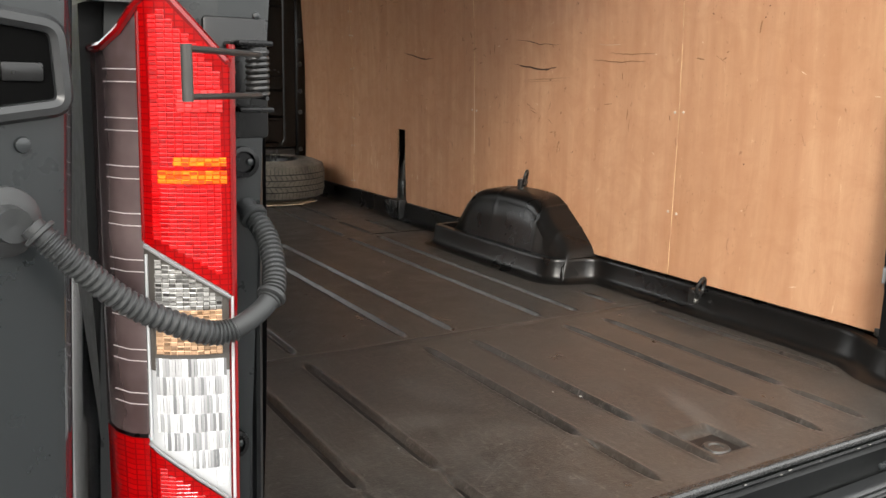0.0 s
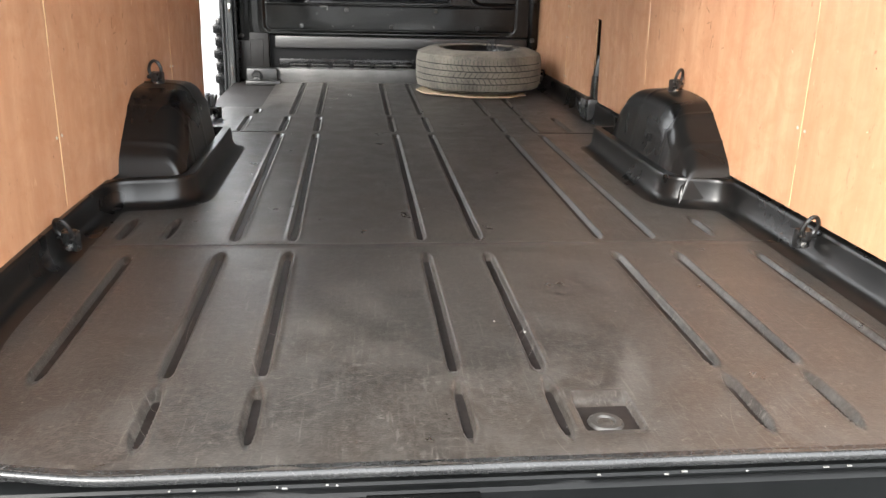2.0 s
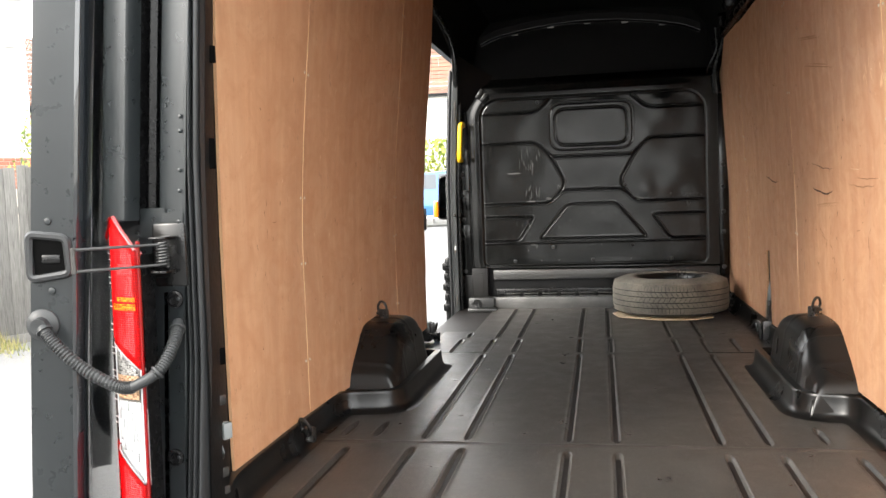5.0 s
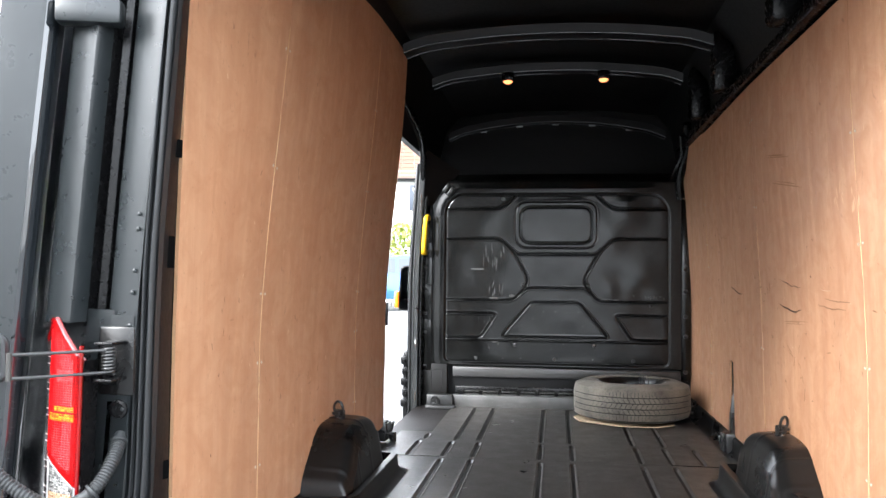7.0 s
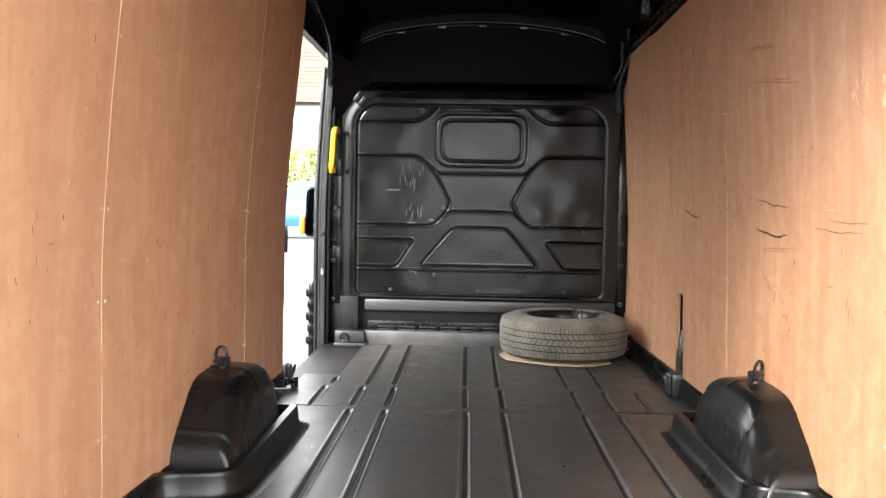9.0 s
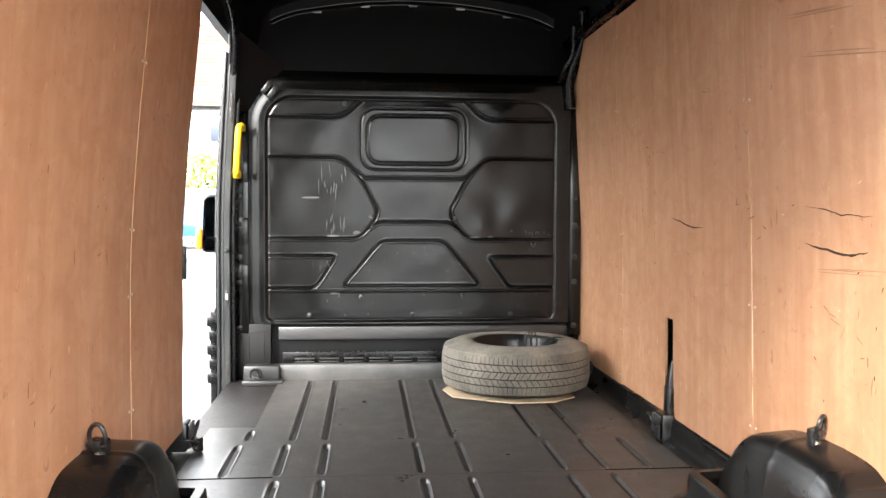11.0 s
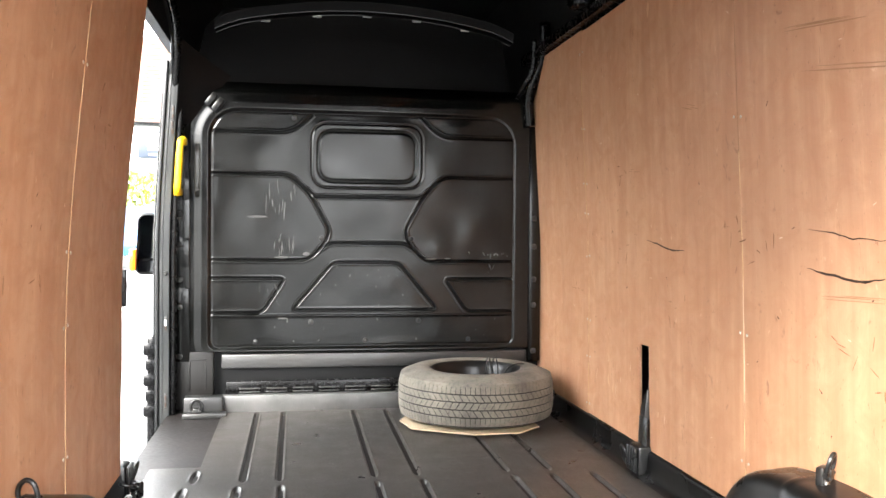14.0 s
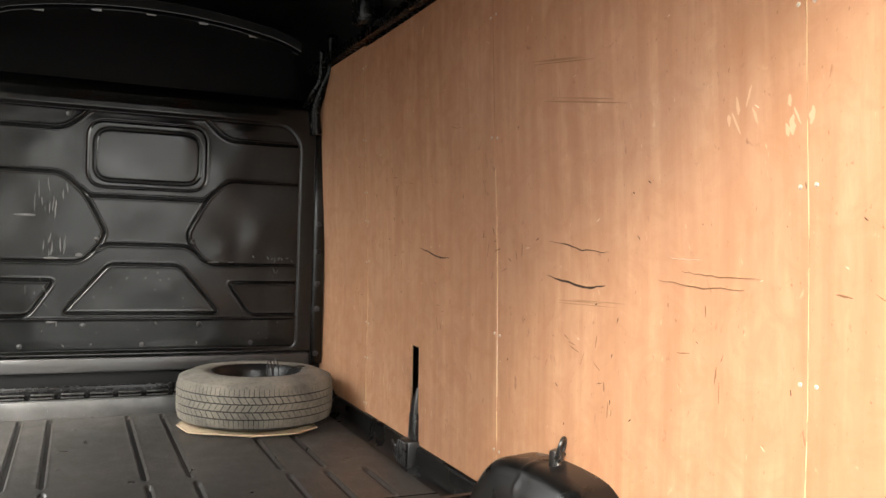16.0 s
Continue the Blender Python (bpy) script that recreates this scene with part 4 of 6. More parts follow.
for _ in range(11):
    scratch(rnd.gauss(-0.37, 0.035), rnd.gauss(1.00, 0.05), rnd.uniform(0.02, 0.085), rnd.uniform(0.0010, 0.0030), rnd.uniform(-0.12, 0.10))
for _ in range(9):
    scratch(rnd.gauss(-0.36, 0.05), rnd.gauss(0.79, 0.035), rnd.uniform(0.015, 0.07), rnd.uniform(0.0008, 0.0030), rnd.uniform(-0.3, 0.2))
for x, z, long, wide in ((-0.47, 0.925, 0.010, 0.055), (-0.24, 0.745, 0.018, 0.020), (-0.36, 0.728, 0.010, 0.035), (0.375, 0.722, 0.008, 0.030), (0.46, 0.724, 0.007, 0.018), (-0.355, 0.43, 0.008, 0.030), (-0.33, 0.418, 0.020, 0.003)):
    scratch(x, z, long, wide, 0.1)
for _ in range(13):
    scratch(rnd.gauss(0.70, 0.055), rnd.gauss(0.745, 0.006), rnd.uniform(0.006, 0.022), rnd.uniform(0.0012, 0.0045), rnd.uniform(-0.8, 0.8))
for _ in range(5):
    scratch(rnd.gauss(0.69, 0.02), rnd.gauss(0.675, 0.012), rnd.uniform(0.006, 0.03), rnd.uniform(0.0010, 0.003), rnd.uniform(-0.6, 0.6))
for _ in range(9):
    scratch(rnd.gauss(-0.40, 0.025), rnd.gauss(0.565, 0.04), rnd.uniform(0.01, 0.06), rnd.uniform(0.0008, 0.002), rnd.uniform(-0.7, 0.2))
for _ in range(14):
    scratch(rnd.uniform(-0.2, 0.32), rnd.uniform(0.49, 0.69), rnd.uniform(0.004, 0.012), rnd.uniform(0.001, 0.003), rnd.uniform(-0.6, 0.6))
for _ in range(10):
    scratch(rnd.uniform(-0.66, 0.74), rnd.uniform(0.30, 0.43), rnd.uniform(0.004, 0.016), rnd.uniform(0.001, 0.004), rnd.uniform(-0.6, 0.6))
# flanges at the sides, with bolts
for side, x0, x1 in ((-1, -0.866, -0.786), (1, 0.882, 0.945)):
    bm = bmesh.new()
    box(bm, x0, x1, BY - 0.012, BY + 0.03, 0.20 if side > 0 else 0.225, 1.40, 0.006)
    if side < 0:
        for z in (0.44, 0.68, 1.0):
            box(bm, x0 + 0.004, x1 - 0.004, BY - 0.017, BY - 0.010, z, z + 0.14, 0.004)
    part("side_flange", bm, BULK, bulkhead)
    for z in (0.255, 0.489, 0.62, 0.787, 0.931):
        bm = bmesh.new()
        lathe(bm, [(0.015, 0), (0.013, 0.004), (0.006, 0.005), (0.0005, 0.008)], 14, pose(-0.833 if side < 0 else 0.908, BY - 0.014, z, 90))
        part("bolt", bm, DARKSTEEL, bulkhead)
# over the cab: a dark recess behind the sheet's rolled top
bm = bmesh.new()
box(bm, -0.90, 0.99, 4.55, 4.60, 1.40, 2.16)
box(bm, -0.88, 0.97, BY + 0.075, 4.58, 1.50, 1.56)
part("upper_panel", bm, BLACK_DULL, bulkhead)
# under the sheet: recess, bar, louvre strip
bm = bmesh.new()
box(bm, -0.90, 0.96, BY + 0.05, BY + 0.09, -0.10, 0.42)
part("lower_recess", bm, BLACK_DULL, bulkhead)
bm = bmesh.new()
box(bm, -0.642, 0.88, BY + 0.012, BY + 0.045, 0.187, 0.256, 0.008)
part("cross_bar", bm, worn("bar_plastic", (0.030, 0.030, 0.030), (0.06, 0.058, 0.055), 0.34, 0.4, scuffs=0.1), bulkhead)
bm = bmesh.new()
box(bm, -0.86, -0.675, BY - 0.01, BY + 0.04, -0.01, 0.275, 0.01)
for a, b, c, d in ((-0.79, -0.71, 0.232, 0.238), (-0.79, -0.784, 0.09, 0.234), (-0.716, -0.71, 0.09, 0.234)):
    box(bm, a, b, BY - 0.0135, BY - 0.009, c, d, 0.002)
part("corner_box", bm, worn("corner_box_paint", (0.0055, 0.005, 0.0046), (0.014, 0.0125, 0.011), 0.45, 0.5, spec=0.3, scuffs=0.1), bulkhead)
bm = bmesh.new()
box(bm, -0.62, 0.85, BY + 0.0, BY + 0.02, 0.055, 0.125, 0.005)
part("louvre_strip", bm, BLACK, bulkhead)
for k in range(11):
    x = -0.556 + 0.127 * k
    for z in (0.073, 0.090, 0.107):
        bm = bmesh.new()
        box(bm, x, x + 0.100, BY - 0.006, BY + 0.002, z - 0.003, z + 0.004, 0.0015)
        part("louvre", bm, DARKSTEEL if z < 0.1 else BLACK, bulkhead)

# ---- pillar at the sliding door, with handle and latch plates ----
pillar = thing("door_pillar", "dark painted pillar beside the open sliding door", "pillar", kind="structure")


def post(name, x0, x1, y0, y1, z0, z1, material, lean_by=0.0, bevel=0.008, label=""):
    bm = bmesh.new()
    made = box(bm, x0, x1, y0, y1, z0, z1, bevel)
    bmesh.ops.subdivide_edges(bm, edges=[e for e in bm.edges if abs(e.verts[0].co.z - e.verts[1].co.z) > 0.5 * (z1 - z0)], cuts=8)
    for v in bm.verts:
        v.co.x += lean_by * smooth(0.7, 2.0, v.co.z)
    return part(name, bm, material, pillar, label)


post("pillar_face", -0.922, -0.868, 3.78, 3.86, -0.12, 1.66, PILLAR, 0.055)
post("pillar_fold", -0.905, -0.899, 3.775, 3.79, -0.10, 1.62, PILLAR, 0.055, 0.002)
post("pillar_inner", -0.868, -0.846, 3.80, 3.88, -0.02, 1.66, BLACK, 0.055)
post("pillar_outer", -0.950, -0.923, 3.83, 3.92, 0.30, 1.62, BLACK, 0.055)
post("pillar_foot_flare", -0.978, -0.923, 3.82, 3.92, -0.30, 0.36, BLACK, 0.0, 0.02)
post("pillar_seal", -0.931, -0.917, 3.765, 3.79, -0.12, 1.64, RUBBER, 0.055, 0.004)
for z in (0.06, 0.42, 1.33, 1.40):
    bm = bmesh.new()
    x = 0.055 * smooth(0.7, 2.0, z)
    box(bm, -0.891 + x, -0.877 + x, 3.7765, 3.7805, z - 0.035, z + 0.035, 0.003)
    part("slot_plate", bm, PILLAR, pillar)
    for dz in (-0.018, 0.016):
        # slots as solid dark boxes, their inner shade put into the colour
        bm = bmesh.new()
        box(bm, -0.888 + x, -0.880 + x, 3.7745, 3.7766, z + dz - 0.009, z + dz + 0.009, 0.001)
        part("slot", bm, CRACK, pillar)
bm = bmesh.new()
lathe(bm, [(0.012, 0), (0.012, 0.008), (0.006, 0.014), (0.006, 0.03), (0.0005, 0.03)], 12, pose(-0.884, 3.778, 0.655, 90))
part("stop_stud", bm, DARKSTEEL, pillar)
bm = bmesh.new()
box(bm, -0.89, -0.878, 3.772, 3.7765, 0.41, 0.44, 0.001)
part("sticker", bm, WHITE_PLASTIC, pillar, "small white sticker")
for k in range(5):
    bm = bmesh.new()
    z = -0.02 + 0.072 * k
    box(bm, -0.990 + 0.010 * (k % 2), -0.93, 3.80, 3.835, z, z + 0.058, 0.012)
    part("hinge_block", bm, BLACK, pillar)
# pressed loop at the far upper corner over the lining
bm = bmesh.new()
tube(bm, spline([(0.880, 3.86, 1.40), (0.868, 3.85, 1.52), (0.885, 3.80, 1.62), (0.905, 3.72, 1.72), (0.88, 3.62, 1.86)], 8), 0.026, 10)
tube(bm, spline([(0.82, 3.875, 1.535), (0.845, 3.86, 1.60), (0.875, 3.80, 1.68), (0.86, 3.72, 1.80)], 8), 0.016, 8)
part("corner_loop", bm, BLACK, bulkhead)
# curved upper corner of the sliding door opening
bm = bmesh.new()
arc = spline([(-0.80, 2.50, 1.88), (-0.80, 3.0, 1.85), (-0.805, 3.45, 1.78), (-0.825, 3.72, 1.68), (-0.848, 3.80, 1.52), (-0.862, 3.80, 1.35)], 6)
tube(bm, arc, 0.020, 10)
part("opening_rail", bm, BLACK, pillar)
bm = bmesh.new()
tube(bm, [p + Vector((-0.024, 0, -0.008)) for p in arc], 0.008, 8)
part("rail_seal", bm, RUBBER, pillar, "black rubber seal along the opening")
# smooth corner sheet between the rail, the bulkhead frame and the roof
bm = bmesh.new()
rows = []
for k in range(13):
    u = k / 12
    a = Vector((-0.842, 3.80, 1.36)).lerp(Vector((-0.80, 3.66, 1.72)), u)
    b = Vector((-0.790, 3.875, 1.36)).lerp(Vector((-0.60, 3.90, 1.60)), u)
    mid = (a + b) / 2 + Vector((0.012, 0.055, -0.02)) * (0.4 + 0.6 * u)
    rows.append([(1 - v) ** 2 * a + 2 * v * (1 - v) * mid + v * v * b for v in [j / 8 for j in range(9)]])
net(bm, rows)
part("corner_sheet", bm, BLACK_DULL, pillar)
bm = bmesh.new()
for dx in (-0.032, 0.006):
    box(bm, dx, dx + 0.030, -0.03, 0.03, -0.035, 0.035, 0.007, pose(-0.674, 3.845, 1.465, 0, 38, 0))
part("corner_clamp", bm, ARCH, pillar)

handle = thing("grab_handle", "bright yellow plastic grab handle on the pillar", "handle", at=(-0.835, 3.77, 1.04))
bm = bmesh.new()
tube(bm, spline([(0.006, 0.012, -0.01), (0.008, -0.035, 0.0), (0.011, -0.046, 0.035), (0.020, -0.046, 0.19), (0.024, -0.036, 0.225), (0.026, 0.012, 0.235)], 6), 0.0165, 12)
part("grip", bm, YELLOW, handle)
for z, x in ((-0.012, 0.006), (0.222, 0.026)):
    bm = bmesh.new()
    box(bm, x - 0.018, x + 0.018, -0.012, 0.03, z - 0.012, z + 0.022, 0.006)
    part("foot", bm, YELLOW, handle)


# ---- exposed pillar feet at the lining's slot and front edge ----
def pillar_foot(side, y, x):
    t = thing("pillar_foot", "black moulded pillar foot with clips", "pillar foot", "pillar feet", at=(x, y, 0))
    s = -side

    def column(bm, levels):
        """A moulded upright from levels of (z, y of its middle, half width, face)."""
        rows = []
        for z, yc, w, d in levels:
            rows.append([(s * -0.05, yc - w, z), (s * (d - 0.005), yc - w, z), (s * d, yc - 0.8 * w, z), (s * d, yc + 0.8 * w, z), (s * (d - 0.005), yc + w, z), (s * -0.05, yc + w, z)])
        vs = net(bm, rows)
        bm.faces.new(vs[-1])

    bm = bmesh.new()
    column(bm, ((0.10, 0.0, 0.037, 0.020), (0.200, 0.0, 0.035, 0.017), (0.205, 0.0, 0.030, 0.013)))
    part("lower_column", bm, FOOT, t)
    bm = bmesh.new()
    column(bm, ((0.200, 0.010, 0.024, 0.012), (0.235, 0.010, 0.023, 0.010), (0.285, 0.000, 0.018, 0.000), (0.300, -0.006, 0.016, -0.004), (0.330, -0.008, 0.015, -0.006), (0.440, -0.010, 0.014, -0.008), (0.452, -0.010, 0.008, -0.012)))
    part("stem", bm, FOOT, t)
    bm = bmesh.new()
    column(bm, ((0.205, -0.022, 0.010, 0.022), (0.245, -0.020, 0.010, 0.018), (0.300, -0.012, 0.007, 0.006)))
    part("strap", bm, FOOT, t)
    bm = bmesh.new()
    box(bm, -0.05, 0.05, -0.046, 0.046, 0.0, 0.105, 0.012)
    part("foot_block", bm, FOOT, t)
    for k in range(4):
        bm = bmesh.new()
        a = s * 0.05
        box(bm, min(a, a + s * 0.012), max(a, a + s * 0.012), -0.040 + 0.022 * k, -0.028 + 0.022 * k, 0.012, 0.100, 0.004)
        part("rib", bm, FOOT, t)
    bm = bmesh.new()
    loop = [(s * (0.058 + 0.010 * math.sin(a)), 0.062 + 0.020 * math.cos(a), 0.055 + 0.034 * math.sin(a)) for a in [2 * math.pi * k / 18 for k in range(18)]]
    tube(bm, loop, 0.006, 8, True)
    part("hook", bm, FOOT, t)
    bm = bmesh.new()
    box(bm, min(0, s * 0.055), max(0, s * 0.055), 0.040, 0.066, 0.02, 0.075, 0.008)
    part("hook_lug", bm, FOOT, t)
    return t


pillar_foot(1, 2.545, 0.952)
pillar_foot(-1, 2.545, -0.868)


# ---- lashing rings ----
RING = worn("black_ring", (0.010, 0.010, 0.010), (0.03, 0.03, 0.03), 0.3, 0.4, spec=0.5)


def lashing_ring(x, y, z, turn, tip=20, drop=0.0, label="black steel lashing ring bolted to its bracket"):
    """A forged oval ring on a pivot lug; tip leans it back, drop rolls it sideways."""
    t = thing("lashing_ring", label, "lashing ring", "lashing rings", at=(x, y, z))
    t.rotation_euler = (0, 0, radians(turn))
    bm = bmesh.new()
    box(bm, -0.021, 0.021, -0.004, 0.016, -0.034, 0.016, 0.005)
    box(bm, -0.011, 0.011, -0.016, 0.004, -0.014, 0.014, 0.004)
    part("bracket", bm, RING, t)
    bm = bmesh.new()
    ring = [Vector((0.021 * math.cos(a) * (1 - 0.12 * math.sin(a)), 0, 0.027 * math.sin(a) + 0.024)) for a in [2 * math.pi * k / 24 for k in range(24)]]
    m = pose(0, -0.008, 0.002, tip, drop, 0)
    tube(bm, [m @ p for p in ring], 0.0054, 9, True)
    part("ring", bm, RING, t)
    bm = bmesh.new()
    tube(bm, [(-0.026, -0.008, 0.0), (0.026, -0.008, 0.0)], 0.0065, 8)
    part("pivot_pin", bm, RING, t)
    bm = bmesh.new()
    lathe(bm, [(0.009, 0), (0.009, 0.005), (0.004, 0.007), (0.0005, 0.007)], 6, pose(0, -0.004, -0.024, 90))
    part("bolt", bm, STEEL, t)
    return t


lashing_ring(0.908, 0.520, 0.072, 14, 14, 6)
lashing_ring(0.906, 1.45, 0.312, 36, 14, -14)
lashing_ring(-0.806, 1.49, 0.310, -18, 8, 8)
lashing_ring(-0.832, 0.60, 0.055, -25, 24)
lashing_ring(-0.820, -0.12, 0.055, -45)
lashing_ring(0.905, -0.12, 0.060, 45)
lashing_ring(0.905, 3.58, 0.062, 30, 14)
lashing_ring(-0.742, 3.722, 0.020, 0, 6)
lashing_ring(-0.79, 2.52, 0.035, -40, 70)

# ---- spare wheel on cardboard ----
TX, TY = 0.527, 3.485
card = thing("cardboard_sheet", "flat piece of brown cardboard under the spare wheel", "cardboard", at=(TX, TY, 0))
bm = bmesh.new()
slab(bm, [(-0.355, -0.05, 0.0095), (-0.325, -0.21, 0.0095), (-0.08, -0.352, 0.0095), (0.12, -0.345, 0.0095), (0.23, -0.25, 0.0095), (0.25, 0.2, 0.0095), (-0.24, 0.25, 0.0095)], 0.005, (0, 0, 1))
part("sheet", bm, CARD, card)
spare = thing("spare_wheel", "dusty used spare tyre lying flat on a black steel rim", "wheel", at=(TX, TY, 0.0145))
R, W = 0.350, 0.230
bm = bmesh.new()
outer = [(0.205, 0.012), (0.215, 0.004), (0.25, 0.0), (0.29, 0.004), (0.325, 0.018)]
tread = []
z = 0.030
for k, groove in enumerate((0, 1, 0, 1, 0, 1, 0, 1, 0)):
    w = 0.008 if groove else 0.0266
    rr = R - 0.010 if groove else R - 0.0035 * (abs(k - 4) / 4) ** 2 * 2
    tread += [(rr, z), (rr, z + w)]
    z += w
    if k < 8:
        z += 0.0012
outer += tread + [(0.325, W - 0.018), (0.29, W - 0.004), (0.25, W), (0.215, W - 0.004), (0.205, W - 0.012), (0.198, W * 0.5)]
lathe(bm, outer, 96, closed=True)
part("tyre", bm, TYRE, spare)
# groove base in darker rubber: the shade between blocks is in its colour
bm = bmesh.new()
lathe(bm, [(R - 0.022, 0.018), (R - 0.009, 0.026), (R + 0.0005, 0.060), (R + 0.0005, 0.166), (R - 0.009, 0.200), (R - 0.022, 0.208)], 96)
part("tread_base", bm, worn("groove_shade", (0.012, 0.012, 0.011), (0.03, 0.027, 0.023), 0.75, 0.4, spec=0.2, scuffs=0.0), spare, "tread groove base darkened for the shade between blocks")
bm = bmesh.new()
rnd = random.Random(2)
rows = ((0.026, 0.062), (0.067, 0.094), (0.099, 0.127), (0.132, 0.159), (0.164, 0.200))
for row, (z0, z1) in enumerate(rows):
    side = row in (0, 4)
    n = 104 if side else 74
    half = math.pi * R / n - (0.0013 if side else 0.0019)
    for k in range(n):
        a = 2 * math.pi * (k + 0.5 * (row % 2)) / n
        sk = 0.0 if side else 0.009 * (1, 1, -1, 1, 1)[row]
        m = Matrix.Rotation(a, 4, "Z")
        ra = R - (0.013 if row == 0 else 0.004)
        rb = R - (0.013 if row == 4 else 0.004)
        pts = [(ra, -half + sk, z0), (ra, half + sk, z0), (rb, half - sk, z1), (rb, -half - sk, z1)]
        slab(bm, [m @ Vector(p) for p in pts], 0.0075, m @ Vector((1, 0, 0)))
tagged(part("tread_block", bm, TYRE, spare), kind="stuff")
bm = bmesh.new()
lathe(bm, [(0.06, 0.155), (0.10, 0.165), (0.13, 0.150), (0.155, 0.120), (0.178, 0.125), (0.186, 0.19), (0.196, W - 0.016), (0.206, W - 0.006), (0.211, W - 0.010), (0.20, W - 0.03), (0.185, 0.06), (0.12, 0.05)], 48)
part("rim", bm, mat("rim_paint", (0.005, 0.005, 0.0052), 0.30, spec=0.3), spare, "black steel rim")
for k in range(5):
    a = 2 * math.pi * k / 5
    bm = bmesh.new()
    lathe(bm, [(0.012, 0.158), (0.012, 0.172), (0.006, 0.176), (0.0005, 0.176)], 6, Matrix.Translation((0.085 * math.cos(a), 0.085 * math.sin(a), 0)))
    part("nut", bm, DARKSTEEL, spare)
# tie loops that stand out of the rim
cable = thing("cable_ties", "black cable tie loops sticking up from the wheel", "cable tie", at=(TX + 0.06, TY, 0.19))
for dx, h in ((0.0, 0.095), (0.03, 0.10)):
    bm = bmesh.new()
    tube(bm, spline([(dx, 0, -0.02), (dx - 0.012, 0, 0.05), (dx, 0.004, h), (dx + 0.014, 0.004, 0.05), (dx + 0.016, 0, -0.02)], 5), 0.003, 6)
    part("loop", bm, RUBBER, cable)
bm = bmesh.new()
tube(bm, spline([(0.06, -0.03, 0.01), (0.10, -0.01, 0.05), (0.17, 0.03, 0.055), (0.25, 0.05, 0.02)], 5), 0.003, 6)
part("loop", bm, RUBBER, cable)

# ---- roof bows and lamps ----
# bow paint darkened to stand in for shade at the front
BOW_SHADE = mat("shaded_bow_paint", (0.0025, 0.0025, 0.0027), 0.45, spec=0.08)
EDGE = mat("gloss_black_edge", (0.016, 0.016, 0.017), 0.2, spec=0.7)

def roof_bow(y, z, drop, x0, x1, width=0.07, label="black steel roof bow"):
    t = thing("roof_bow", label, "roof bow", "roof bows", "structure")
    bm = bmesh.new()
    rows = []
    for k in range(25):
        x = x0 + (x1 - x0) * k / 24
        u = (2 * k / 24 - 1)
        zz = z - drop * u * u - 0.02 * smooth(0.86, 1.0, abs(u))
        step = 0.004 if (k // 4) % 2 else 0.0
        rows.append([(x, y - width, zz + 0.045), (x, y - width * 0.8, zz + 0.004), (x, y - width * 0.45, zz - step), (x, y + width * 0.45, zz - step), (x, y + width * 0.8, zz + 0.004), (x, y + width, zz + 0.045)])
    net(bm, rows)
    # the far bow's shade is put into its colour
    part("bow", bm, ROOF if y < 3.6 else BOW_SHADE, t)
    for dy in (-0.8, 0.8):
        bm = bmesh.new()
        tube(bm, [(row[0][0], y + dy * width, row[1][2] - 0.001) for row in rows], 0.0038 if y < 3.6 else 0.0018, 6)
        part("flange_edge", bm, EDGE, t)
    for k in range(5):
        x = x0 + (x1 - x0) * (0.16 + 0.17 * k)
        u = 2 * (x - x0) / (x1 - x0) - 1
        bm = bmesh.new()
        box(bm, x - 0.022, x + 0.022, y + width * 0.5, y + width * 0.75, z - drop * u * u - 0.008, z - drop * u * u + 0.008, 0.003)
        part("tab", bm, WHITE_PLASTIC if y > 3.6 else DARKSTEEL, t)
    return t


roof_bow(1.0, 2.085, 0.06, -0.70, 0.80)
roof_bow(2.30, 2.065, 0.06, -0.70, 0.80)
roof_bow(2.99, 2.055, 0.06, -0.66, 0.76, 0.05)
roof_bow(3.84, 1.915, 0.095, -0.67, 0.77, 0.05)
for x in (-0.22, 0.322):
    t = thing("roof_lamp", "small amber lit lamp under a roof bow", "lamp", "roof lamps", at=(x, 2.955, 2.006))
    bm = bmesh.new()
    box(bm, -0.035, 0.035, -0.03, 0.03, -0.006, 0.042, 0.006)
    part("base", bm, BLACK, t)
    bm = bmesh.new()
    lathe(bm, [(0.0005, -0.022), (0.016, -0.020), (0.025, -0.012), (0.027, -0.004)], 18)
    part("bulb_cover", bm, LAMP_GLOW, t, "glowing amber cover")
# side rails over the right lining
bm = bmesh.new()
box(bm, 0.86, 0.925, -0.2, 4.0, 1.725, 1.775, 0.012)
rail = finish("cant_rail", bm, BLACK)
tagged(rail, "black steel rail above the plywood", "rail", kind="structure")
for y in (1.2, 2.3, 3.0):
    bm = bmesh.new()
    box(bm, 0.80, 0.91, y - 0.06, y + 0.06, 1.77, 2.06, 0.02)
    tagged(finish("side_frame", bm, BLACK), "black steel side frame under the roof", "frame", kind="structure")


# ---- rear door frame ----
def mx(side, x):
    """An x of the left side, or its mirror image on the right."""
    return x if side < 0 else 2 * 0.054 - x


def strip(name, plan, z0, z1, material, parent, side=-1, n=14, label="", closed=False):
    """A plan outline carried up the leaning rear corner."""
    bm = bmesh.new()
    rows = []
    for k in range(n + 1):
        z = z0 + (z1 - z0) * k / n
        rows.append([(mx(side, x + lean(z)), y, z) for x, y in plan])
    vs = net(bm, rows, close_v=closed)
    if closed:
        bm.faces.new(vs[0])
        bm.faces.new(vs[-1])
    return part(name, bm, material, parent, label)


SY = -0.29
# near-black that paints the shade inside holes
HOLE = mat("hole_shade", (0.002, 0.002, 0.002), 0.9, spec=0.03)
SILL = worn("sill_slate", (0.0042, 0.0046, 0.0047), (0.013, 0.0135, 0.0135), 0.34, 0.4, relief=0.05, spec=0.16, scuffs=0.2)
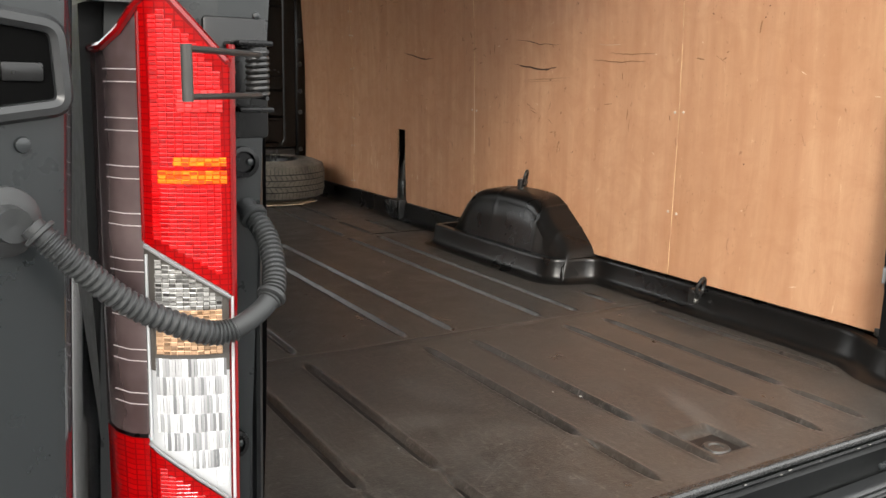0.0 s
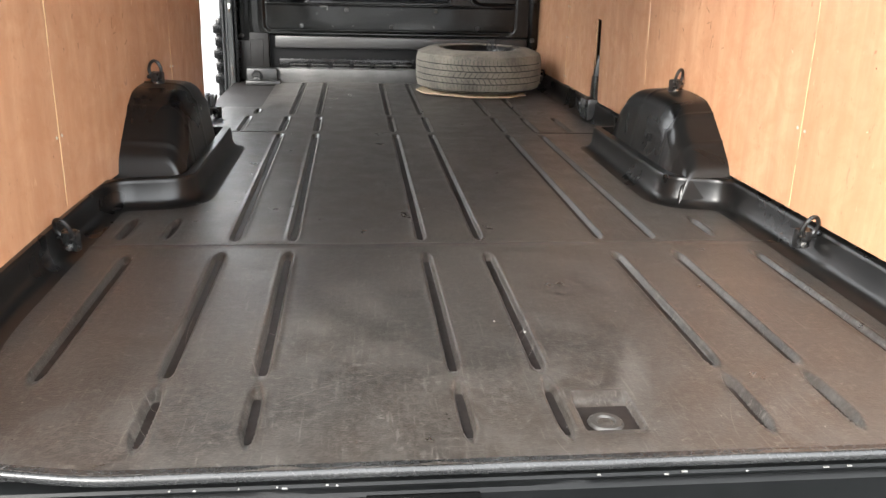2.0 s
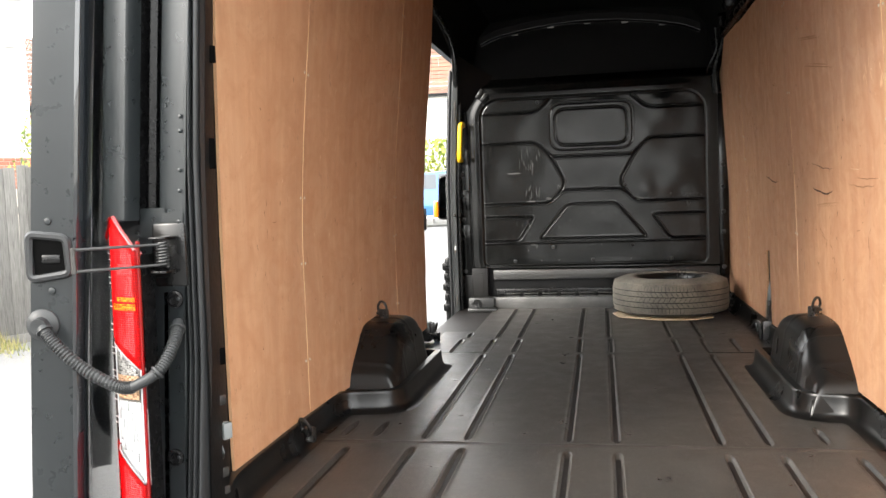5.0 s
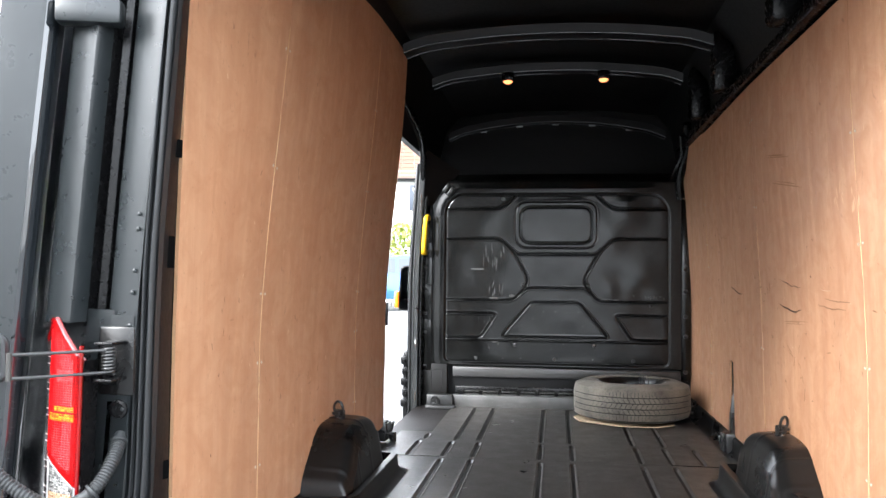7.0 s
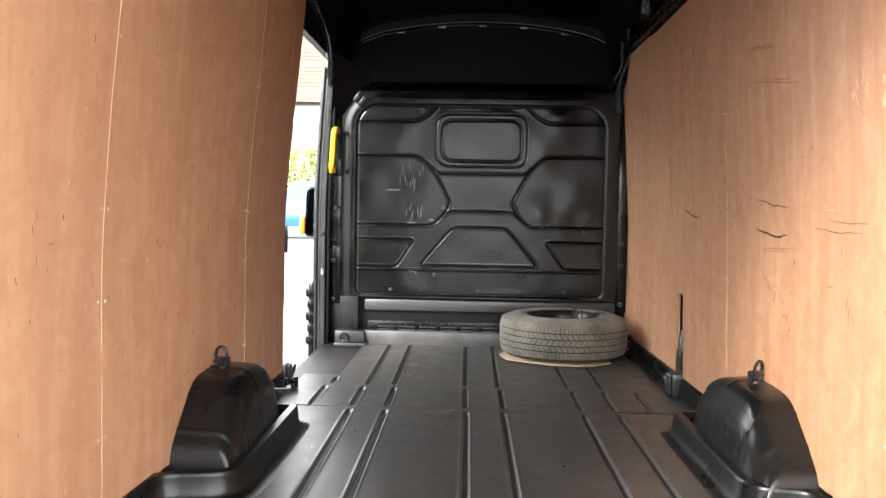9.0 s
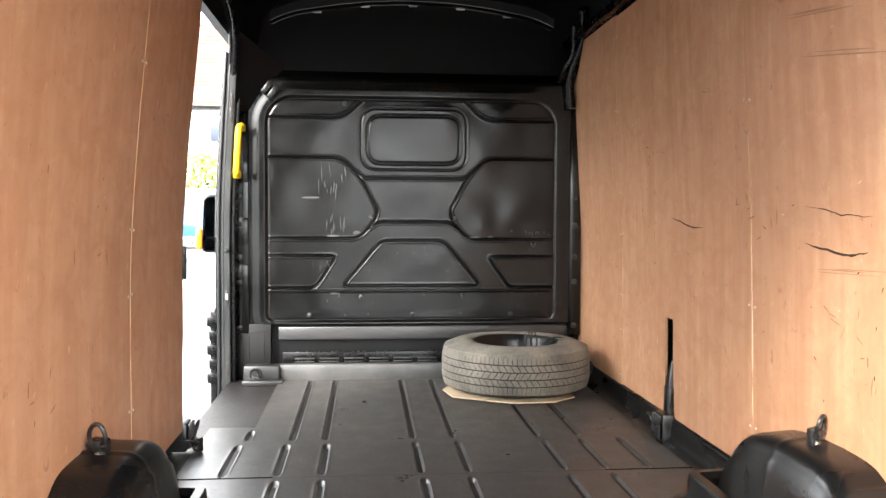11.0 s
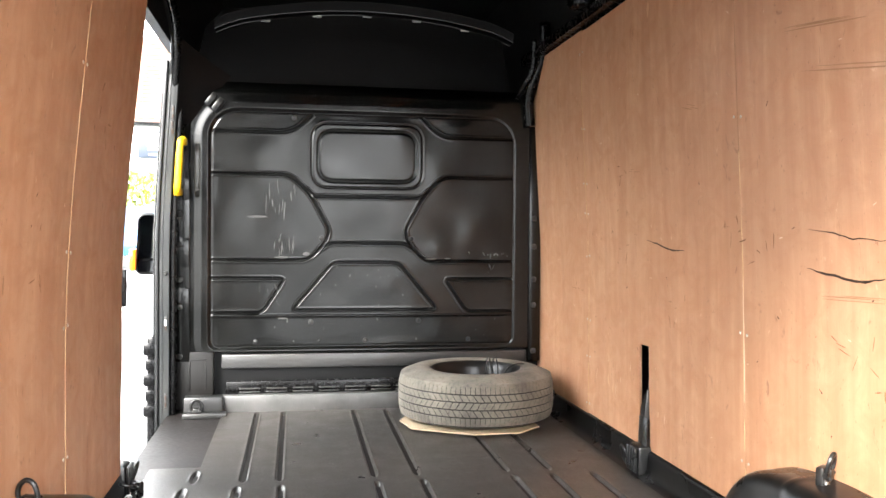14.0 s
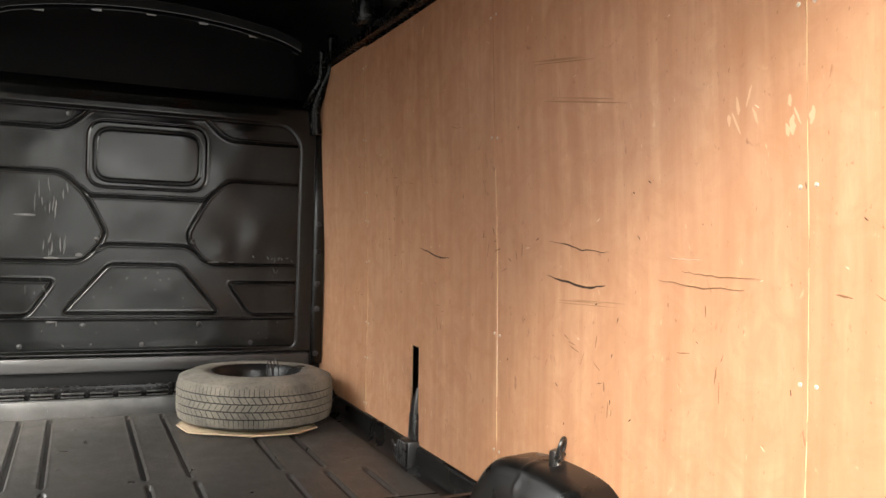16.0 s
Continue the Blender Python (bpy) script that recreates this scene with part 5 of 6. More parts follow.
CHIP = mat("bare_chip", (0.22, 0.22, 0.21), 0.6)
frame_rear = thing("door_frame", "black rear door opening with ridged rubber seal", "door frame", kind="structure")


def tuck(z):
    """How far the seal draws back behind the pillar flange at a height."""
    return 0.004 + 0.031 * smooth(0.2, 1.05, z) + 0.010 * smooth(0.8, 1.8, z)


left_x = lambda z: -0.757 - tuck(z) + lean(z)
corners = [(left_x(0.0), 0.05), (left_x(0.5), 0.5), (left_x(0.9), 0.9), (left_x(1.4), 1.4), (left_x(1.88), 1.88)]
ring = [(x, z) for x, z in corners] + [(mx(1, x), z) for x, z in corners[::-1]]
ring += [(mx(1, -0.757), -0.135), (0.10, -0.14), (0.055, -0.165), (-0.16, -0.165), (-0.205, -0.14), (-0.757, -0.135)]
radii = [0.05, 0.05, 0.05, 0.05, 0.12, 0.12, 0.05, 0.05, 0.05, 0.05, 0.11, 0.03, 0.02, 0.02, 0.03, 0.11]
loop = rounded(ring, radii, 7, True)
prof = [(0.006, 0.02), (0.004, 0.002), (0.000, -0.010), (-0.004, -0.013), (-0.008, -0.010), (-0.010, 0.001), (-0.012, 0.001), (-0.014, -0.009), (-0.018, -0.013), (-0.022, -0.009), (-0.023, 0.002), (-0.025, 0.002), (-0.027, -0.006), (-0.031, -0.010), (-0.034, -0.006), (-0.037, 0.006)]
bm = bmesh.new()
sweep(bm, loop, prof, lambda p, u: (p.x, SY + u + 0.038 * smooth(0.0, 0.25, p.y), p.y), closed=True)
part("door_seal", bm, RUBBER, frame_rear, "ridged black rubber seal")
bm = bmesh.new()
sweep(bm, loop, [(-0.030, 0.012), (-0.042, 0.014), (-0.046, 0.010), (-0.052, 0.012)], lambda p, u: (p.x, SY + u + 0.020 * smooth(0.0, 0.25, p.y), p.y), closed=True)
part("flange", bm, BODY, frame_rear)

# sill under the liner's edge
bm = bmesh.new()
line = [(-0.80 + 1.70 * k / 40) for k in range(41)]
rows = []
for x in line:
    up = 0.05 * smooth(0.62, 0.80, abs(x - 0.046)) ** 2
    step = 0.006 * smooth(-0.27, -0.25, x) * (1 - smooth(0.09, 0.11, x))
    rows.append([(x, -0.262, -0.018), (x, -0.266, -0.026), (x, -0.290, -0.032), (x, -0.293, -0.036), (x, -0.289, -0.042), (x, -0.262 - step, -0.045), (x, -0.258 - step, -0.064 + up), (x, -0.262, -0.068 + up), (x, -0.266, -0.074 + up), (x, -0.262, -0.118 + up), (x, -0.268, -0.145 + up), (x, -0.29, -0.150)])
net(bm, rows)
part("sill", bm, SILL, frame_rear, "scuffed dark slate painted sill")
rnd = random.Random(31)
for _ in range(15):
    x = rnd.uniform(-0.45, 0.72)
    bm = bmesh.new()
    w = rnd.uniform(0.001, 0.005)
    box(bm, x - w, x + w, -0.2945, -0.291, -0.0352, -0.0338 + rnd.uniform(0, 0.0012), 0.0005, pose(0, 0, rnd.uniform(-0.002, 0.002)))
    part("paint_chip", bm, CHIP, frame_rear, "pale chipped paint")
for x0 in (-0.69, 0.66):
    bm = bmesh.new()
    box(bm, x0, x0 + 0.055, -0.270, -0.24, -0.132, -0.108, 0.011)
    part("buffer", bm, BODY, frame_rear)

LATCH = worn("latch_metal", (0.05, 0.048, 0.045), (0.03, 0.026, 0.022), 0.4, 0.5, metal=0.6)
latch = thing("door_latch", "bare metal door latch in a dark sill recess", "latch", at=(-0.078, -0.268, -0.105))
# flat black plate: the recess's shade is painted, not hollowed out
bm = bmesh.new()
box(bm, -0.085, 0.085, -0.0015, 0.005, -0.030, 0.033, 0.002)
part("recess", bm, mat("recess_shade", (0.003, 0.003, 0.003), 0.9, spec=0.03), latch)
bm = bmesh.new()
tube(bm, [(-0.086, -0.003, -0.031), (0.086, -0.003, -0.031)], 0.003, 6)
part("lower_edge", bm, LATCH, latch)
bm = bmesh.new()
box(bm, -0.042, -0.014, -0.006, 0.0, 0.002, 0.030, 0.002)
part("bracket", bm, LATCH, latch)
# flat dark disc painted as the shade in the bracket's hole
bm = bmesh.new()
lathe(bm, [(0.0005, 0.0), (0.007, 0.0)], 12, pose(-0.028, -0.0066, 0.017, 90))
part("hole", bm, CRACK, latch)
bm = bmesh.new()
box(bm, -0.010, 0.062, -0.007, -0.001, -0.026, 0.002, 0.004)
part("plate", bm, LATCH, latch)
bm = bmesh.new()
tube(bm, spline([(0.026, -0.006, -0.02), (0.026, -0.018, -0.012), (0.026, -0.020, 0.008), (0.026, -0.010, 0.016)], 5), 0.004, 8)
part("striker", bm, LATCH, latch)
for x in (0.002, 0.052):
    bm = bmesh.new()
    lathe(bm, [(0.007, 0), (0.006, 0.003), (0.0005, 0.004)], 10, pose(x, -0.007, -0.010, 90))
    part("bolt", bm, DARKSTEEL, latch)

# torn liner corners
for side, material, label in ((-1, LIP, "frayed grey corner of the liner"), (1, TAPE, "tan tape on the liner corner")):
    t = thing("corner_patch", label, "tape", at=(mx(side, -0.742), -0.275, 0.0))
    bm = bmesh.new()
    net(bm, [[(-0.020 + 0.005 * i + 0.004 * noise.noise(Vector((i, j, side))), -0.022 + 0.0055 * j, 0.004 + 0.009 * abs(noise.noise(Vector((i * 0.9, j * 0.9, side + 7))))) for j in range(8)] for i in range(9)])
    part("fold", bm, material, t)

# bumper step
bumper = thing("rear_bumper", "dark ribbed plastic bumper step with worn paint", "bumper")
bm = bmesh.new()
box(bm, -0.99, 1.08, -0.56, -0.26, -0.42, -0.196, 0.02)
part("bumper_body", bm, BUMPER, bumper)
for k in range(21):
    x = -0.69 + 0.072 * k
    bm = bmesh.new()
    box(bm, x + 0.003, x + 0.046, -0.545, -0.300, -0.204, -0.186, 0.004)
    box(bm, x + 0.050, x + 0.069, -0.545, -0.300, -0.204, -0.189, 0.004)
    part("tread_rib", bm, BUMPER, bumper)
for side in (-1, 1):
    bm = bmesh.new()
    a, b = sorted((mx(side, -1.0), mx(side, -0.755)))
    box(bm, a, b, -0.50, -0.20, -0.42, 0.02, 0.03)
    for v in bm.verts:
        if v.co.z > -0.1:
            v.co.y += 0.10
    part("corner", bm, BODY, bumper)


# ---- rear corners: pillars, lamps, door edges, hoses ----
def inner_face(y, z):
    """The pillar's inner return, from the seal to the edge of the lining."""
    a = -0.750 - tuck(z) + lean(z)
    b = ply_x(-1, 0.15, z) - 0.016
    u = (y + 0.256) / 0.406
    return a + (b - a) * (u - 0.10 * math.sin(math.pi * u))


def rear_corner(side):
    t = thing("rear_pillar", "dark slate painted rear corner pillar with bolts", "pillar", "rear pillars", "structure")
    if side < 0:
        bm = bmesh.new()
        rows = []
        for k in range(15):
            z = -0.02 + 1.92 * k / 14
            rows.append([(inner_face(y, z), y, z) for y in (-0.256, -0.20, -0.05, 0.15)])
        net(bm, rows)
        part("return_panel", bm, BLACK_DULL, t)
    else:
        bm = bmesh.new()
        rows = []
        for k in range(15):
            z = -0.02 + 1.92 * k / 14
            x = mx(1, -0.750 - tuck(z) + lean(z))
            rows.append([(x, -0.256, z), (0.5 * (x + 0.872), -0.18, z), (0.872, -0.10, z), (0.892, -0.094, z), (0.955, -0.08, z)])
        net(bm, rows)
        part("return_panel", bm, BLACK_DULL, t)
    strip("pillar_flange", [(-0.79, -0.305), (-0.806, -0.300), (-0.835, -0.292)], -0.02, 0.765, BODY, t, side)
    strip("gutter", [(-0.832, -0.296), (-0.838, -0.262), (-0.862, -0.262), (-0.868, -0.30)], -0.02, 0.765, BLACK, t, side)
    strip("upper_flange", [(-0.79, -0.305), (-0.800, -0.302), (-0.850, -0.296), (-0.857, -0.290)], 0.766, 1.9, BODY, t, side)
    strip("rain_channel", [(-0.856, -0.293), (-0.861, -0.252), (-0.879, -0.247), (-0.8825, -0.239), (-0.8865, -0.239), (-0.890, -0.247), (-0.904, -0.252), (-0.908, -0.290)], 0.766, 1.9, BLACK, t, side)
    strip("channel_floor", [(-0.80, -0.255), (-0.95, -0.250)], 0.755, 0.766, BLACK, t, side, 2)
    strip("corner_skin", [(-0.906, -0.286), (-0.909, -0.322), (-0.915, -0.331), (-0.966, -0.319), (-0.977, -0.312), (-0.984, -0.292), (-0.990, -0.10), (-1.0, 0.5), (-1.0, 1.6)], 0.775, 1.95, BODY, t, side)
    strip("flange_plate", [(-0.795, -0.306), (-0.846, -0.300)], 0.62, 0.79, BODY, t, side, 3)
    strip("quarter_skin", [(-0.93, -0.25), (-0.955, -0.22), (-0.972, -0.10), (-0.99, 0.5), (-1.0, 1.6)], -0.25, 0.78, GLOSS, t, side)
    strip("lamp_back", [(-0.84, -0.30), (-0.96, -0.27)], 0.05, 0.80, BODY, t, side, 4)
    for z in (0.262, 0.606, 0.770, 0.835, 0.878, 0.960, 0.990, 1.48):
        bm = bmesh.new()
        lathe(bm, [(0.0048, 0), (0.004, 0.002), (0.002, 0.003), (0.0004, 0.003)], 12, pose(mx(side, -0.804 + lean(z)), -0.305, z, 90))
        part("bolt", bm, BODY, t)
    for z in (0.262, 0.606):
        bm = bmesh.new()
        lathe(bm, [(0.019, 0), (0.018, 0.005), (0.013, 0.006), (0.011, 0.001), (0.0005, 0.001)], 18, pose(mx(side, -0.812 + lean(z)), -0.3035, z, 90))
        part("boss", bm, BLACK, t)
    # fittings on the inner return: slots, sockets, a white connector
    for z, dz, dx in ((0.92, 0.035, 0.0), (0.44, 0.02, 0.3), (0.34, 0.012, 0.1), (0.16, 0.012, 0.25), (0.11, 0.01, 0.4), (0.07, 0.012, 0.2), (1.15, 0.02, 0.2)):
        bm = bmesh.new()
        y = -0.13 + 0.12 * dx
        x = inner_face(y, z)
        box(bm, -0.012, 0.012, -0.003, 0.004, -dz, dz, 0.002, pose(mx(side, x), y, z, 0, 0, (64 if side < 0 else -64)))
        # larger slots are solid boxes, black for the shade inside
        part("slot", bm, HOLE if dz > 0.015 else DARKSTEEL, t)
    bm = bmesh.new()
    box(bm, -0.012, 0.012, -0.012, 0.012, -0.022, 0.018, 0.003, pose(mx(side, inner_face(-0.092, 0.262) + 0.004), -0.092, 0.262, 0, 0, 60 if side < 0 else -60))
    part("connector", bm, CONNECTOR, t, "dusty white wiring connector")
    for k in range(3):
        bm = bmesh.new()
        x = mx(side, -0.812 + 0.006 * k)
        s = 1 if side < 0 else -1
        tube(bm, spline([(x, -0.10, 0.245), (x + s * 0.02, -0.115, 0.21), (x - s * 0.01, -0.08, 0.19), (x - s * 0.02, -0.06, 0.30), (x, -0.08, 0.37)], 5), 0.0025, 6)
        part("wire", bm, RUBBER if k else WHITE_PLASTIC, t)


def upright(z):
    """The lamp stands straighter than the body round it."""
    return 0.024 + 0.25 * (lean(z) - 0.024)


def tail_lamp(side):
    t = thing("tail_lamp", "red and clear tail lamp cluster in the van's corner", "tail lamp", "tail lamps", at=(0.02 if side > 0 else 0, 0, 0))
    plan = [(-0.838, -0.335), (-0.839, -0.376), (-0.847, -0.384), (-0.880, -0.375), (-0.905, -0.363), (-0.919, -0.353), (-0.926, -0.340)]
    flank = [(-0.926, -0.340), (-0.942, -0.328), (-0.954, -0.305), (-0.960, -0.262)]

    face = plan[1:]

    def front_y(x):
        """The lens's front between the plan's corners."""
        for (xa, ya), (xb, yb) in zip(plan[1:], plan[2:]):
            if xb <= x <= xa:
                return ya + (yb - ya) * (xa - x) / (xa - xb)
        return plan[1][1] if x > plan[1][0] else plan[-1][1]

    def l1(x):
        return 0.524 + (0.466 - 0.524) * min(1, max(0, (x + 0.926) / 0.084))

    def l2(x):
        return 0.300 + (0.228 - 0.300) * min(1, max(0, (x + 0.926) / 0.084))

    def top(x):
        return 0.784 - 0.078 * min(1, max(0, (x + 0.905) / 0.067)) - 0.055 * (1 - smooth(-0.960, -0.912, x))

    def lens(name, pts, low, high, material, n, push=0.0, label=""):
        bm = bmesh.new()
        rows = []
        for k in range(n + 1):
            row = []
            for x, y in pts:
                z = low(x) + (high(x) - low(x)) * k / n
                row.append((mx(side, x + upright(z)), y - push, z))
            rows.append(row)
        net(bm, rows)
        return part(name, bm, material, t, label)

    def prisms(name, low, high, x0, x1, wide, tall, material, lift, label="", edge=0.0022, rise=0.0009):
        """Rows of small moulded prisms over a stretch of the front."""
        bm = bmesh.new()
        n = int((x1 - x0) / wide)
        z = 0.10
        while z < 0.80:
            for k in range(n):
                a, b = x0 + wide * k, x0 + wide * (k + 1)
                if z < max(low(a), low(b)) + edge or z + tall > min(high(a), high(b)) - edge:
                    continue
                ring = []
                for g, up in ((0.0, 0.0), (0.20, rise)):
                    ring.append([bm.verts.new((mx(side, (a + (b - a) * u) + upright(z)), front_y(a + (b - a) * u) - lift - up, z + tall * v)) for u, v in ((0.4 * g, g), (1 - 0.4 * g, g), (1 - 0.4 * g, 1 - g), (0.4 * g, 1 - g))])
                bm.faces.new(ring[1])
                for q in range(4):
                    bm.faces.new((ring[0][q], ring[0][(q + 1) % 4], ring[1][(q + 1) % 4], ring[1][q]))
            z += tall
        return tagged(finish(name, bm, material, t, label, 12), kind="stuff")

    lens("upper_lens", face, lambda x: l1(x) + 0.004, top, RED, 30, 0.004, "deep red ribbed lens")
    lens("lower_lens", face, lambda x: 0.115, lambda x: l2(x) - 0.004, RED, 12, 0.004, "deep red ribbed lens")
    lens("reflector", face, lambda x: l2(x) - 0.004, lambda x: l1(x) + 0.006, CHROME, 20, -0.004, "silvered reflector")
    lens("indicator_bed", face, lambda x: 0.386, lambda x: l1(x), BED, 4, -0.0025, "dark indicator bed")
    lens("inner_wall", [(-0.836, -0.330), (-0.838, -0.374)], lambda x: 0.115, lambda x: top(-0.838), BLACK, 4, 0.002)
    lens("side_lens", flank, lambda x: 0.31, top, SMOKE, 20, 0.0, "clear silvery side lens")
    lens("side_lower_lens", flank, lambda x: 0.115, lambda x: 0.305, RED, 10)
    prisms("red_prism_field", lambda x: l1(x) + 0.010, lambda x: top(x) - 0.012, -0.9195, -0.8475, 0.0072, 0.0046, RED_CELL, 0.0042, "fine red prism rows", 0.0022, 0.0006)
    prisms("red_prism_field", lambda x: 0.12, lambda x: l2(x) - 0.010, -0.9195, -0.8475, 0.0072, 0.0046, RED_CELL, 0.0042, "fine red prism rows", 0.0022, 0.0006)
    prisms("indicator_prism_field", lambda x: 0.455, l1, -0.918, -0.848, 0.0064, 0.0050, INDICATOR_CELL, -0.0022, "sparkling indicator prisms", 0.0)
    prisms("amber_prism_field", lambda x: 0.402, lambda x: min(0.458, l1(x)), -0.918, -0.848, 0.0064, 0.0050, AMBER_CELL, -0.0022, "amber tinted prisms", 0.0)
    prisms("fluted_field", lambda x: l2(x) + 0.004, lambda x: 0.402, -0.919, -0.848, 0.0030, 0.0215, CLEAR_CELL, -0.0028, "fluted clear prisms", 0.0)
    for edge in (l1, l2):
        bm = bmesh.new()
        tube(bm, [(mx(side, x + upright(edge(x))), y - 0.003, edge(x)) for x, y in plan[1:]], 0.0019, 6)
        part("white_line", bm, PALE_EDGE, t)
    # moulded rims
    bm = bmesh.new()
    rim = [(x, y, top(x)) for x, y in plan[1:]] + [(x, y, top(x)) for x, y in flank[1:]]
    tube(bm, [(mx(side, x + upright(z)), y, z) for x, y, z in rim], 0.005, 8)
    part("rim", bm, RED_RIM, t)
    bm = bmesh.new()
    tube(bm, [(mx(side, -0.842 + upright(z)), -0.382, z) for z in [0.12 + 0.615 * k / 12 for k in range(13)]], 0.0045, 8)
    part("inner_rim", bm, RED_RIM, t)
    bm = bmesh.new()
    tube(bm, [(mx(side, -0.9255 + upright(z)), -0.343, z) for z in [0.53 + 0.235 * k / 8 for k in range(9)]], 0.0028, 8)
    part("corner_rim", bm, RED_RIM, t)
    # orange and rosy reflector cells in the red lens
    for z0, z1, x0, material in ((0.589, 0.6065, -0.914, GLOW_CELL), (0.6075, 0.620, -0.900, GLOW_CELL), (0.664, 0.690, -0.896, ROSE_CELL), (0.145, 0.162, -0.890, GLOW_CELL)):
        prisms("amber_field", lambda x: z0, lambda x: z1, x0, -0.8475, 0.0072, 0.0046, material, 0.0050, "orange reflector cells", 0.0, 0.0012)
    # thin pale edges of the clear part
    bm = bmesh.new()
    tube(bm, [(mx(side, -0.8445 + upright(z)), -0.386, z) for z in [0.235 + 0.235 * k / 8 for k in range(9)]], 0.0017, 6)
    part("clear_edge", bm, CHROME, t)
    bm = bmesh.new()
    tube(bm, [(mx(side, -0.9245 + upright(z)), -0.344, z) for z in [0.305 + 0.21 * k / 8 for k in range(9)]], 0.0017, 6)
    part("clear_edge", bm, CHROME, t)
    for k in range(16):
        z = 0.345 + 0.05 * (k // 2) + 0.013 * (k % 2)
        bm = bmesh.new()
        tube(bm, [(mx(side, x - 0.0004 + upright(z)), y - 0.0006, z) for x, y in flank[:3]], 0.0006, 5)
        part("side_tick", bm, TICK, t)
    return t


PALE_EDGE = mat("pale_moulding", (0.15, 0.15, 0.15), 0.4)
SMOKE = worn("silvered_side_lens", (0.040, 0.026, 0.026), (0.17, 0.13, 0.13), 0.08, 0.8, coat=0.5, scuffs=0.0)
TICK = mat("pale_side_line", (0.36, 0.32, 0.32), 0.3)
BED = mat("indicator_bed", (0.05, 0.045, 0.04), 0.3)


def make_cells(name, a, b, rough=0.14, metal=0.0):
    """Lamp prisms, each with a shade of its own."""
    m = mat(name, a, rough, metal, spec=0.4)
    info = node(m, "ShaderNodeNewGeometry")
    link(m, ramp(m, info.outputs["Random Per Island"], [(0.0, a), (1.0, b)]), socket(m, "Base Color"))
    return m


RED_CELL = make_cells("red_prism", (0.22, 0.0006, 0.0012), (0.46, 0.0022, 0.0036), 0.16)
GLOW_CELL = make_cells("orange_prism", (0.55, 0.030, 0.003), (0.85, 0.17, 0.010), 0.2)
ROSE_CELL = make_cells("rose_prism", (0.42, 0.008, 0.010), (0.58, 0.045, 0.045), 0.2)
INDICATOR_CELL = make_cells("indicator_prism", (0.03, 0.028, 0.026), (0.50, 0.49, 0.47), 0.1, 0.5)
AMBER_CELL = make_cells("amber_prism", (0.16, 0.10, 0.06), (0.66, 0.42, 0.26), 0.12, 0.3)
CLEAR_CELL = make_cells("clear_prism", (0.16, 0.163, 0.168), (0.78, 0.785, 0.79), 0.1, 0.4)


def rear_door(side):
    """A rear door swung wide open: its hinge edge faces the rear."""
    t = thing("rear_door", "dark slate van rear door swung wide open", "door", "rear doors")
    edge = [(-1.092, 0.87), (-1.09, 0.42), (-1.101, -0.352), (-1.094, -0.374), (-1.022, -0.376), (-1.010, -0.372)]
    skin = [(-1.010, -0.372), (-1.003, -0.368), (-0.997, -0.358), (-0.993, -0.338), (-0.994, -0.30), (-0.999, -0.22), (-1.008, -0.06), (-1.026, 0.15), (-1.034, 0.42), (-1.040, 0.85), (-1.092, 0.87)]
    strip("edge_panel", edge, -0.15, 1.86, BODY, t, side, 20)
    strip("outer_skin", skin, -0.15, 1.86, GLOSS, t, side, 20, "glossy black outer skin")
    # check strap socket
    z, x = 0.706, mx(side, -1.054 + lean(0.706))
    bm = bmesh.new()
    lip = rounded([(-0.040, -0.045), (0.040, -0.035), (0.036, 0.040), (-0.040, 0.050)], 0.014, 5, True)
    tube(bm, [(x + p.x, -0.379, z + p.y) for p in lip], 0.009, 8, True)
    socket_lip = part("strap_socket", bm, RUBBER, t, "black rubber lipped socket")
    # black sheet in place of the socket's shaded inside
    bm = bmesh.new()
    slab(bm, [(x + p.x, -0.378, z + p.y) for p in lip], -0.001, (0, 1, 0))
    part("socket_hole", bm, HOLE, socket_lip)
    bm = bmesh.new()
    box(bm, x - 0.016, x + 0.022, -0.382, -0.3775, z - 0.012, z + 0.006, 0.003)
    part("socket_roller", bm, ARCH, socket_lip)
    for dz in (0.075, -0.07):
        bm = bmesh.new()
        lathe(bm, [(0.008, 0), (0.007, 0.003), (0.004, 0.004), (0.0005, 0.004)], 12, pose(x, -0.376, z + dz, 90))
        part("bolt", bm, BODY, t)
    # grommet of the wiring hose
    bm = bmesh.new()
    lathe(bm, [(0.034, 0), (0.033, 0.006), (0.026, 0.011), (0.018, 0.013), (0.016, 0.03), (0.0005, 0.028)], 22, pose(mx(side, -1.037), -0.376, 0.566, 90))
    part("grommet", bm, HOSE, t)
    # upper hinge
    bm = bmesh.new()
    a, b = sorted((mx(side, -0.985 + lean(1.32)), mx(side, -0.86 + lean(1.32))))
    box(bm, a, b, -0.392, -0.345, 1.36, 1.41, 0.008)
    part("hinge", bm, BODY, t)
    # swung open, clear of the van's side
    pivot = Vector((mx(side, -0.985), -0.372, 0))
    t.matrix_world = Matrix.Translation(pivot + Vector((0.02 if side > 0 else 0, 0, 0))) @ Matrix.Rotation(radians(-15 * side), 4, "Z") @ Matrix.Translation(-pivot)
    return t


